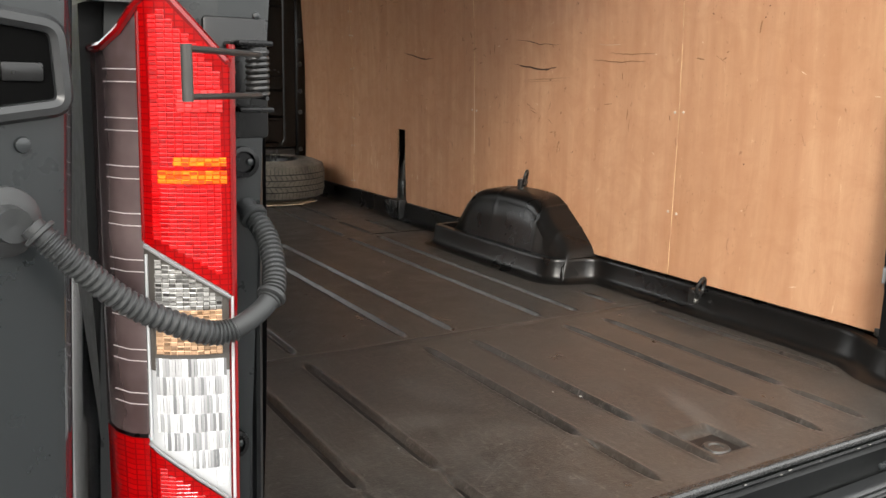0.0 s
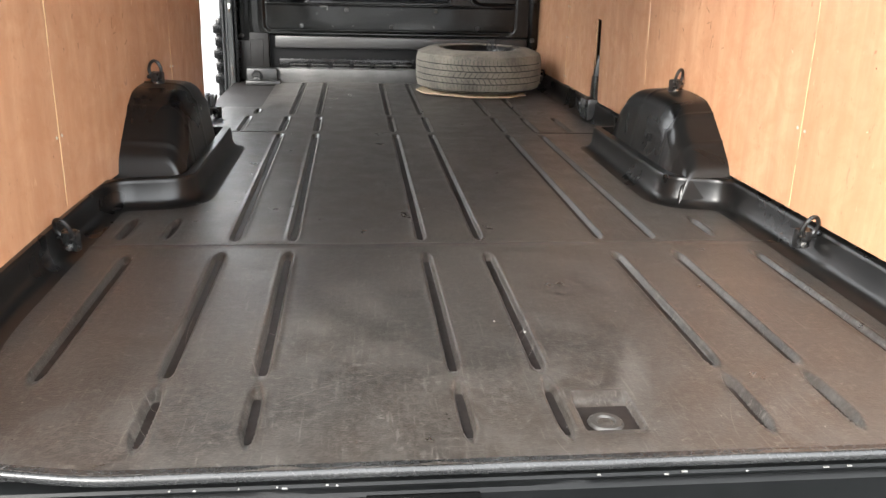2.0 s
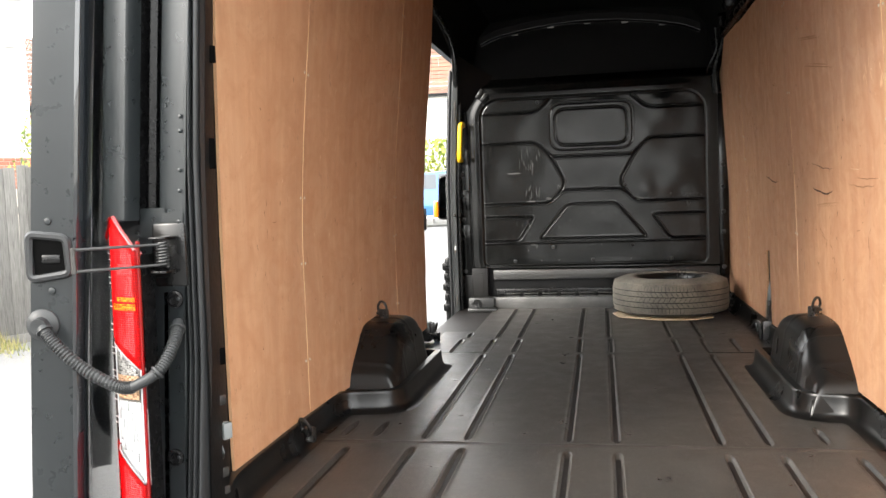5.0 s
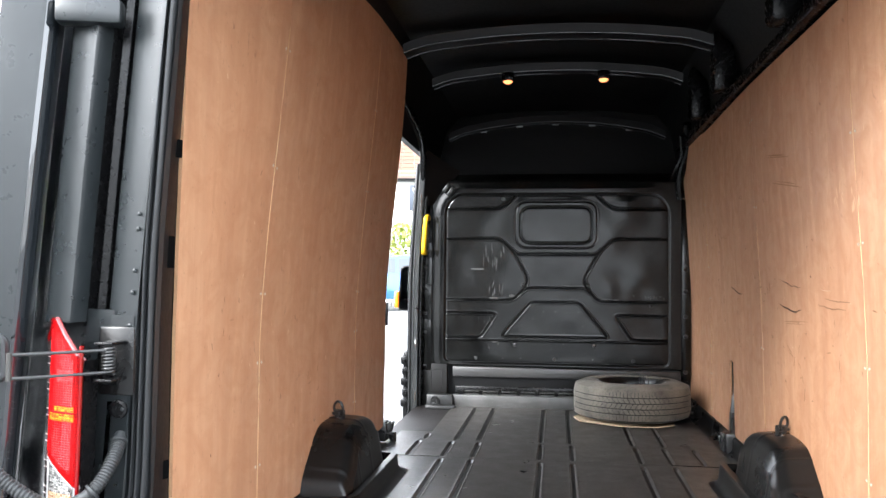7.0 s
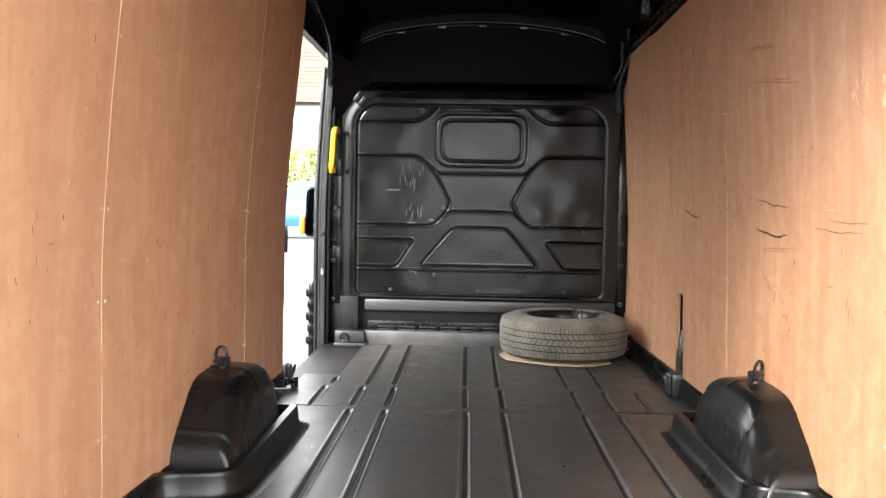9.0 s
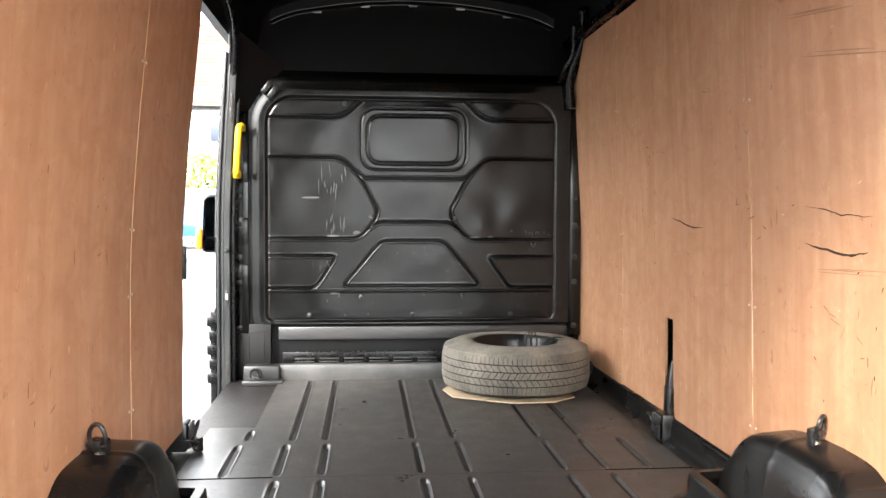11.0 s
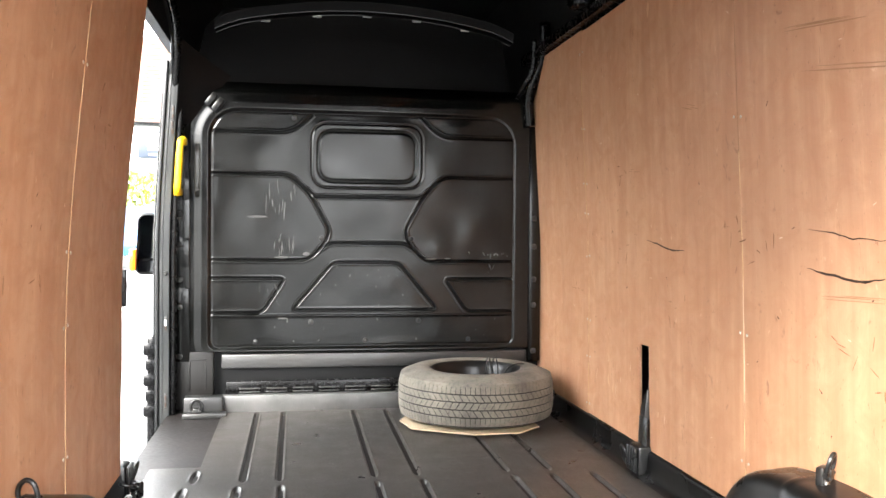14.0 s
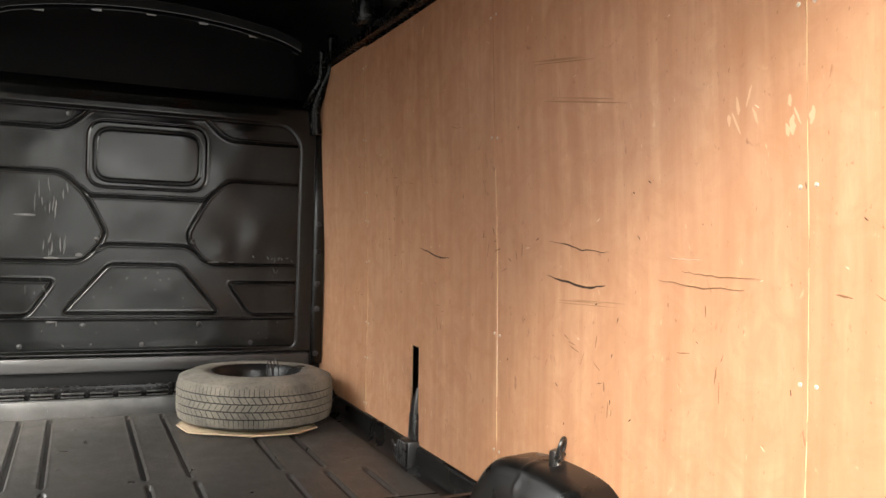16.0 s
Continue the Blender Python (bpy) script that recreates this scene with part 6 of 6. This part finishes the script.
def wiring_hose(side):
    t = thing("wiring_hose", "grey corrugated wiring hose between door and pillar", "hose", "wiring hoses", at=(0.02 if side > 0 else 0, 0, 0))
    way = spline([(-1.014, -0.422, 0.566), (-0.985, -0.428, 0.535), (-0.928, -0.420, 0.480), (-0.851, -0.412, 0.440), (-0.806, -0.408, 0.450), (-0.774, -0.388, 0.475), (-0.765, -0.345, 0.520), (-0.777, -0.300, 0.556)], 44)
    way = [Vector((mx(side, p.x), p.y, p.z)) for p in way]
    rs = []
    n = len(way)
    for i in range(n):
        u = i / n
        plain = u < 0.07 or u > 0.93 or 0.50 < u < 0.66
        rs.append(0.0115 if plain else 0.0135 if i % 4 < 2 else 0.0112)
    bm = bmesh.new()
    tube(bm, way, rs, 14)
    part("corrugated_hose", bm, HOSE, t)
    for i in (int(0.05 * n), int(0.68 * n), int(0.94 * n)):
        bm = bmesh.new()
        tube(bm, [way[i - 3], way[i - 2], way[i + 2], way[i + 3]], [0.0145, 0.0165, 0.0165, 0.0145], 14)
        part("collar", bm, HOSE, t)
    return t


def check_strap(side):
    t = thing("door_check_strap", "black wire door check strap with spring", "check strap", "check straps", at=(0.02 if side > 0 else 0, 0, 0))
    m = lambda x: mx(side, x)
    for z in (0.726, 0.684):
        bm = bmesh.new()
        tube(bm, spline([(m(-0.776), -0.362, z), (m(-0.83), -0.43, z), (m(-0.884), -0.488, z)], 6), 0.0031, 8)
        part("rod", bm, DARKSTEEL, t)
    bm = bmesh.new()
    tube(bm, [(m(-0.886), -0.490, 0.680), (m(-0.886), -0.490, 0.730)], 0.0052, 10)
    part("roller", bm, LATCH, t, "worn steel roller")
    bm = bmesh.new()
    coil = [(m(-0.776) + 0.011 * math.cos(a), -0.352 + 0.011 * math.sin(a), 0.680 + 0.05 * a / (2 * math.pi * 8)) for a in [2 * math.pi * k / 12 for k in range(97)]]
    tube(bm, coil, 0.0026, 6)
    part("spring", bm, DARKSTEEL, t)
    for z in (0.668, 0.738):
        bm = bmesh.new()
        a, b = sorted((m(-0.800), m(-0.762)))
        box(bm, a, b, -0.366, -0.298, z - 0.003, z + 0.003, 0.002)
        part("bracket_arm", bm, BLACK, t)
    bm = bmesh.new()
    a, b = sorted((m(-0.822), m(-0.748)))
    box(bm, a, b, -0.308, -0.298, 0.633, 0.768, 0.005)
    part("bracket_plate", bm, ARCH, t)
    return t


for side in (-1, 1):
    rear_corner(side)
    tail_lamp(side)
    rear_door(side)
    wiring_hose(side)
    check_strap(side)


# roof edge over the rear opening
bm = bmesh.new()
box(bm, -0.86, 0.95, -0.33, -0.24, 1.90, 2.20, 0.03)
tagged(finish("rear_header", bm, BODY), "dark slate roof edge over the rear opening", "header", kind="structure")
# door catch at the front edge of the left lining
catch = thing("door_catch", "black sliding door catch beside the plywood", "catch", at=(-0.845, 2.535, 0.61))
bm = bmesh.new()
box(bm, -0.012, 0.022, -0.012, 0.012, 0.0, 0.12, 0.004)
part("catch_plate", bm, ARCH, catch)
bm = bmesh.new()
tube(bm, spline([(0.0, -0.02, 0.03), (0.022, -0.02, 0.05), (0.022, -0.02, 0.085), (0.0, -0.02, 0.10)], 5), 0.004, 8)
part("catch_loop", bm, DARKSTEEL, catch)

# front cab, seen past the sliding door opening: outer door mirror
mirror = thing("door_mirror", "black van door mirror with orange side indicator", "mirror", at=(-1.20, 5.19, 0.60))
mirror.rotation_euler = (0, 0, radians(5))
bm = bmesh.new()
rows = []
for y, s in ((-0.06, 0.94), (-0.055, 1.0), (0.0, 1.0), (0.05, 0.9), (0.09, 0.6), (0.105, 0.1)):
    rows.append([(s * p.x, y, 0.17 + s * p.y) for p in rounded([(-0.07, -0.19), (0.10, -0.19), (0.10, 0.19), (-0.05, 0.19)], 0.05, 5, True)])
net(bm, rows, close_v=True)
part("housing", bm, ARCH, mirror)
bm = bmesh.new()
slab(bm, [(p.x, -0.0625, 0.17 + p.y) for p in rounded([(-0.050, -0.09), (0.090, -0.09), (0.090, 0.175), (-0.036, 0.175)], 0.03, 5, True)], 0.004, (0, 1, 0))
part("mirror_glass", bm, MIRROR, mirror)
bm = bmesh.new()
slab(bm, [(p.x, -0.0625, 0.17 + p.y) for p in rounded([(-0.056, -0.175), (0.090, -0.175), (0.090, -0.105), (-0.052, -0.105)], 0.02, 5, True)], 0.004, (0, 1, 0))
part("wide_glass", bm, MIRROR, mirror)
bm = bmesh.new()
box(bm, -0.105, -0.064, -0.05, 0.04, 0.00, 0.14, 0.015)
part("indicator", bm, ORANGE, mirror, "orange indicator lens")
bm = bmesh.new()
tube(bm, spline([(0.05, 0.03, 0.04), (0.16, 0.06, 0.02), (0.40, 0.02, 0.02)], 5), 0.03, 10)
part("arm", bm, ARCH, mirror)
bm = bmesh.new()
box(bm, -0.98, 1.08, 4.62, 6.4, -0.35, 0.55, 0.08)
box(bm, -0.86, 0.95, 4.62, 5.6, 0.5, 1.45, 0.12)
cab = finish("van_cab", bm, GLOSS)
tagged(cab, "glossy black front cab of the van", "cab", kind="structure")
bm = bmesh.new()
box(bm, -0.98, 1.08, -0.2, 6.0, -0.45, -0.302, 0.02)
tagged(finish("van_underbody", bm, BLACK_DULL), "black van underbody and chassis", "chassis", kind="structure")
for x in (-0.90, 1.0):
    for y in (1.5, 5.2):
        t = thing("road_wheel", "black van road wheel under the body", "wheel", "road wheels", at=(x, y, GROUND + 0.34))
        t.rotation_euler = (0, radians(90), 0)
        bm = bmesh.new()
        lathe(bm, [(0.19, -0.10), (0.27, -0.11), (0.33, -0.09), (0.34, -0.05), (0.34, 0.05), (0.33, 0.09), (0.27, 0.11), (0.19, 0.10)], 36, closed=True)
        part("tyre", bm, TYRE, t)
        bm = bmesh.new()
        lathe(bm, [(0.01, -0.03), (0.10, -0.02), (0.19, -0.06), (0.20, 0.0), (0.19, 0.06), (0.10, 0.02), (0.01, 0.03)], 28)
        part("rim", bm, DARKSTEEL, t)

# sliding door, run back along the van's side
slider = thing("sliding_door", "black van sliding door slid open along the side", "door", at=(-1.06, 1.55, 0))
bm = bmesh.new()
rows = []
for k in range(15):
    z = -0.15 + 2.0 * k / 14
    o = lean(z)
    rows.append([(-0.105 + o, 0.70, z), (-0.112 + o, 0.0, z), (-0.108 + o, -0.66 + 0.03 * math.exp(-(z + 0.15) * 9), z), (-0.094 + o, -0.685 + 0.05 * math.exp(-(z + 0.15) * 9), z), (0.030 + o, -0.675, z), (0.040 + o, -0.64, z), (0.042 + o, 0.70, z)])
vs = net(bm, rows, close_v=True)
bm.faces.new(vs[0])
bm.faces.new(vs[-1])
part("door_panel", bm, GLOSS, slider, "glossy black door panel")
bm = bmesh.new()
tube(bm, [(0.036 + lean(z), -0.665, z) for z in [-0.12 + 1.9 * k / 12 for k in range(13)]], 0.007, 8)
part("edge_seal", bm, RUBBER, slider, "black rubber edge seal")


# ---- yard: fence, house, hedge, car, far building ----
def leaves(bm, rnd, n, place, size):
    for _ in range(n):
        c = Vector(place(rnd))
        m = Matrix.Translation(c) @ Euler((rnd.uniform(0, 6), rnd.uniform(0, 6), rnd.uniform(0, 6))).to_matrix().to_4x4()
        s = size * rnd.uniform(0.6, 1.4)
        vs = [bm.verts.new(m @ Vector(p)) for p in ((-s, 0, 0), (0, -0.5 * s, 0.15 * s), (s, 0, 0), (0, 0.5 * s, 0.15 * s))]
        bm.faces.new(vs)


fence = thing("board_fence", "weathered grey close-board timber fence", "fence", at=(-7.3, 4.0, GROUND))
fence.rotation_euler = (0, 0, radians(62))
board = None
rnd = random.Random(7)
for k in range(76):
    if board is None:
        bm = bmesh.new()
        box(bm, -0.062, 0.062, -0.009, 0.009, 0.06, 1.92, 0.004)
        board = part("board", bm, FENCE, fence)
        ob = board
    else:
        ob = new("board", board.data)
        ob.parent = fence
    ob.location = (-5.4 + 0.112 * k, 0.012 * (k % 2), rnd.uniform(-0.03, 0.03))
    ob.rotation_euler = (0, radians(rnd.uniform(-0.7, 0.7)), 0)
for z in (0.35, 1.45):
    bm = bmesh.new()
    box(bm, -5.45, 3.05, 0.025, 0.07, z - 0.04, z + 0.04, 0.005)
    part("rail", bm, FENCE, fence)
bm = bmesh.new()
box(bm, -5.45, 3.05, -0.03, 0.0, -0.05, 0.10, 0.005)
part("gravel_board", bm, FENCE, fence)

bm = bmesh.new()
rnd = random.Random(3)
m = Matrix.Translation((-7.3, 4.0, GROUND)) @ Matrix.Rotation(radians(62), 4, "Z")
for _ in range(5200):
    u, v = rnd.uniform(-5.4, 2.3), -abs(rnd.gauss(0, 0.35)) - 0.02
    h = rnd.uniform(0.05, 0.22) * math.exp(v)
    d = Vector((rnd.uniform(-0.05, 0.05), rnd.uniform(-0.05, 0.05), h))
    p = Vector((u, v, 0))
    w = Vector((rnd.uniform(-1, 1), rnd.uniform(-1, 1), 0)).normalized() * 0.006
    vs = [bm.verts.new(m @ q) for q in (p - w, p + w, p + d)]
    bm.faces.new(vs)
tagged(finish("grass_verge", bm, GRASS), "dry grass and weeds along the fence", "grass", kind="stuff")
bm = bmesh.new()
leaves(bm, rnd, 900, lambda r: m @ Vector((r.choice((-3.6, -2.4, -0.6, 0.9)) + r.gauss(0, 0.25), -abs(r.gauss(0.1, 0.12)), abs(r.gauss(0.12, 0.12)))), 0.03)
tagged(finish("weeds", bm, IVY), "low green weeds at the fence foot", "weeds", kind="stuff")


def house(at, turn, wide, deep, high, wall, label, brick_band=True, roof=TILE, roof_high=2.4):
    t = thing("house", label, "house", at=at)
    t.rotation_euler = (0, 0, radians(turn))
    bm = bmesh.new()
    box(bm, -wide / 2, wide / 2, 0, deep, 0, high)
    part("wall", bm, wall, t)
    bm = bmesh.new()
    a, b = -wide / 2 - 0.3, wide / 2 + 0.3
    n = 22
    for half in (0, 1):
        for k in range(n):
            u0, u1 = k / n, (k + 1) / n
            y0 = -0.35 + (deep / 2 + 0.35) * u0 if half == 0 else deep + 0.35 - (deep / 2 + 0.35) * u0
            y1 = -0.35 + (deep / 2 + 0.35) * u1 if half == 0 else deep + 0.35 - (deep / 2 + 0.35) * u1
            z0, z1 = high - 0.1 + roof_high * u0, high - 0.1 + roof_high * u1
            cols = 40
            for j in range(cols):
                x0, x1 = a + (b - a) * j / cols, a + (b - a) * (j + 1) / cols
                off = 0.03
                vs = [bm.verts.new(p) for p in ((x0, y0, z0 + off), (x1 - 0.01, y0, z0 + off), (x1 - 0.01, y1, z1 + 0.01), (x0, y1, z1 + 0.01))]
                bm.faces.new(vs)
    part("roof", bm, roof, t, "rows of weathered clay tiles")
    bm = bmesh.new()
    box(bm, a, b, -0.45, -0.30, high - 0.16, high - 0.04, 0.03)
    part("gutter", bm, BLACK, t, "black plastic gutter")
    bm = bmesh.new()
    box(bm, a, b, -0.31, 0.0, high - 0.22, high - 0.06)
    part("fascia", bm, BODY, t)
    for side in (0, 1):
        x = a + 0.3 if side == 0 else b - 0.3
        bm = bmesh.new()
        slab(bm, [(x, 0, high), (x, deep, high), (x, deep / 2, high + roof_high - 0.12)], 0.02 if side == 0 else -0.02, (1, 0, 0))
        part("gable", bm, wall, t)
    return t


def house_window(t, x, z, w, h):
    """A framed window let into the house's front."""
    bm = bmesh.new()
    for a, b, c, d in ((-w / 2, w / 2, 0, 0.06), (-w / 2, w / 2, h - 0.06, h), (-w / 2, -w / 2 + 0.06, 0, h), (w / 2 - 0.06, w / 2, 0, h), (-0.03, 0.03, 0, h)):
        box(bm, x + a, x + b, -0.05, 0.03, z + c, z + d, 0.008)
    f = part("window", bm, WHITE_PLASTIC, t, "white framed window")
    bm = bmesh.new()
    box(bm, x - w / 2 + 0.04, x + w / 2 - 0.04, -0.015, 0.0, z + 0.04, z + h - 0.04)
    part("pane", bm, WINDOW, f)
    bm = bmesh.new()
    box(bm, x - w / 2 - 0.06, x + w / 2 + 0.06, -0.10, 0.02, z - 0.07, z, 0.01)
    part("sill", bm, WHITE_PLASTIC, f)


# white house behind the fence
white = house((-13.4, 8.0, GROUND), 62, 11.0, 7.0, 5.74, RENDER, "white rendered house with a dark gutter behind the fence", roof=BODY, roof_high=0.35)
for x in (-3.2, 0.6, 3.5):
    house_window(white, x, 3.95, 1.1, 1.3)
bm = bmesh.new()
box(bm, 5.08, 5.30, -0.14, 0.0, 4.55, 4.85, 0.02)
part("wall_box", bm, RENDER, white, "small vent box")
bm = bmesh.new()
box(bm, 4.1, 5.25, -0.05, 0.0, 3.18, 3.24, 0.01)
part("drip_mould", bm, RENDER, white)

bm = bmesh.new()
for row in range(8):
    for k in range(48):
        x = -5.45 + 0.228 * k + 0.114 * (row % 2)
        z = 1.85 + 0.075 * row
        box(bm, x, min(x + 0.215, 5.49), -0.045, 0.0, z, z + 0.065)
tagged(part("brick_band", bm, BRICK, white, "band of red bricks"), kind="stuff")
bm = bmesh.new()
box(bm, -5.5, 5.5, -0.035, 0.0, 0.0, 2.46)
part("mortar_band", bm, MORTAR, white)

# climbing shoots before the wall
shoots = thing("climbing_plant", "thin climbing shoots with small leaves above the fence", "climber", at=(-7.3, 4.0, GROUND))
shoots.rotation_euler = (0, 0, radians(62))
bm = bmesh.new()
rnd = random.Random(11)
tips = []
for k in range(16):
    pts = [Vector((rnd.uniform(0.2, 2.9), rnd.uniform(0.15, 0.6), 1.85))]
    for j in range(6):
        pts.append(pts[-1] + Vector((rnd.uniform(-0.05, 0.22), rnd.uniform(-0.05, 0.06), rnd.uniform(0.05, 0.22))))
    way = spline(pts, 4)
    tips += way
    tube(bm, way, 0.005, 5)
part("stem", bm, FENCE, shoots)
bm = bmesh.new()
leaves(bm, rnd, 700, lambda r: r.choice(tips) + Vector((r.gauss(0, 0.06), r.gauss(0, 0.05), r.gauss(0, 0.05))), 0.032)
tagged(part("leaves", bm, LEAF, shoots), kind="stuff")

# road side seen through the sliding door
car = thing("parked_van", "blue parked passenger van with dark windows", "van", at=(-7.0, 35.0, GROUND))
car.scale = (1.3, 1.15, 1.72)
car.rotation_euler = (0, 0, radians(14))
side = [(-2.0, 0.30), (-2.05, 0.62), (-1.95, 0.86), (-1.1, 0.95), (-0.55, 1.40), (0.85, 1.45), (1.75, 0.98), (2.0, 0.90), (2.05, 0.50), (2.0, 0.28)]
bm = bmesh.new()
rows = []
for y, s in ((-0.86, 0.90), (-0.84, 0.97), (-0.70, 1.0), (0.70, 1.0), (0.84, 0.97), (0.86, 0.90)):
    rows.append([(p.x * s, y * (1 - 0.14 * smooth(0.9, 1.4, p.y)), 0.6 + (p.y - 0.6) * s) for p in rounded(side, 0.18, 4, True)])
vs = net(bm, rows, close_v=True)
bm.faces.new(vs[0])
bm.faces.new(vs[-1])
part("body", bm, CAR_BLUE, car)
for x0, x1, x2, x3 in ((-1.0, -0.12, -0.12, -0.52), (-0.04, 0.75, 0.70, -0.04), (0.83, 1.45, 0.95, 0.80)):
    for y in (-0.80, 0.80):
        bm = bmesh.new()
        slab(bm, [(x0, y * 1.06, 0.96), (x1, y * 1.06, 0.96), (x2, y * 0.955, 1.34), (x3, y * 0.955, 1.34)], 0.012 if y > 0 else -0.012, (0, 1, 0))
        part("side_window", bm, WINDOW, car)
for x in (-1.3, 1.3):
    for y in (-0.80, 0.80):
        bm = bmesh.new()
        lathe(bm, [(0.02, -0.06), (0.20, -0.07), (0.30, -0.08), (0.31, 0.0), (0.30, 0.08), (0.20, 0.07), (0.02, 0.06)], 24, pose(x, y, 0.31, 90))
        part("wheel", bm, TYRE, car)
for y in (-0.6, 0.6):
    bm = bmesh.new()
    box(bm, -2.06, -1.94, y - 0.18, y + 0.18, 0.62, 0.78, 0.03)
    part("headlight", bm, CHROME, car)

hedge = thing("hedge", "bright green clipped garden hedge across the road", "hedge", at=(-7.6, 39.0, GROUND))
bm = bmesh.new()
rnd = random.Random(21)
leaves(bm, rnd, 9000, lambda r: (r.uniform(-7, 7), r.gauss(0, 0.7), 0.2 + 3.9 * r.random() ** 0.6), 0.12)
tagged(part("foliage", bm, LEAF, hedge), kind="stuff")
bm = bmesh.new()
for k in range(12):
    x = -6.0 + 1.1 * k
    tube(bm, spline([(x, 0, 0), (x + 0.05, 0.03, 0.6), (x + 0.15, 0.05, 1.3)], 4), [0.03 - 0.002 * j for j in range(9)], 6)
part("stems", bm, FENCE, hedge)

far = house((-9.0, 46.0, GROUND), 4, 26.0, 9.0, 7.2, RENDER, "white rendered building with a tiled roof across the road", roof_high=5.5)
for x in (-5.5, -1.5, 5.5):
    house_window(far, x, 4.6, 1.4, 1.5)
sign = thing("shop_sign", "dark sign board with pale lettering on the building", "sign", at=(-7.75, 46.05, GROUND + 5.3))
sign.rotation_euler = (0, 0, radians(8))
bm = bmesh.new()
box(bm, -0.75, 0.75, -0.10, -0.02, 0.0, 1.5, 0.02)
part("board", bm, SIGN, sign)
for z, w, h in ((1.15, 1.1, 0.16), (0.80, 0.5, 0.10), (0.60, 0.6, 0.10), (0.42, 0.5, 0.08), (0.15, 0.4, 0.08)):
    bm = bmesh.new()
    box(bm, -w / 2, w / 2, -0.112, -0.10, z, z + h)
    part("text_bar", bm, SIGN_INK, sign, "pale bar of lettering")

# brick house added for a door skin reflection, hidden behind the open door
brick_house = house((-12.75, 17.1, GROUND), 62, 3.0, 5.0, 3.9, MORTAR, "small red brick house added for a reflection in the door skin", roof_high=2.2)
bm = bmesh.new()
for row in range(50):
    for k in range(12):
        x = -1.48 + 0.236 * k + 0.118 * (row % 2)
        z = 0.02 + 0.077 * row
        box(bm, x, min(x + 0.224, 1.49), -0.012, 0.0, z, z + 0.066)
tagged(part("bricks", bm, BRICK, brick_house), kind="stuff")
# ivy added for the green reflected in the door skin, hidden too
ivy = thing("mirrored_ivy", "ivy covered post added for a reflection in the door skin", "ivy", at=(-5.35, 6.5, GROUND))
bm = bmesh.new()
tube(bm, spline([(0, 0, -0.05), (0.02, 0.01, 1.2), (0.0, 0.02, 2.55)], 6), [0.06 - 0.002 * k for k in range(13)], 8)
part("post", bm, FENCE, ivy)
bm = bmesh.new()
leaves(bm, random.Random(5), 3000, lambda q: (q.gauss(0.03 * math.sin(4 * (h := 2.75 * q.random() ** 0.9)), 0.05 + 0.05 * abs(math.sin(3 * h + 1))), q.gauss(0, 0.10), h), 0.03)
tagged(part("leaves", bm, IVY, ivy), kind="stuff")

# unseen walls added behind the van to block low sky and dull reflections
for k, (x0, x1, y0, y1, h) in enumerate(((-14, 2, -15.3, -15.0, 4.2), (2.02, 24, -15.3, -15.0, 2.5), (23.7, 24, -15, 30, 2.5), (-14.3, -14, -15, 3, 4.6))):
    bm = bmesh.new()
    box(bm, x0, x1, y0, y1, GROUND - 0.1, GROUND + h)
    box(bm, x0 - 0.05, x1 + 0.05, y0 - 0.05, y1 + 0.05, GROUND + h, GROUND + h + 0.08, 0.02)
    tagged(finish("wall_unseen", bm, RENDER), "plain unseen wall added to block low sky and reflections", "wall", kind="structure")
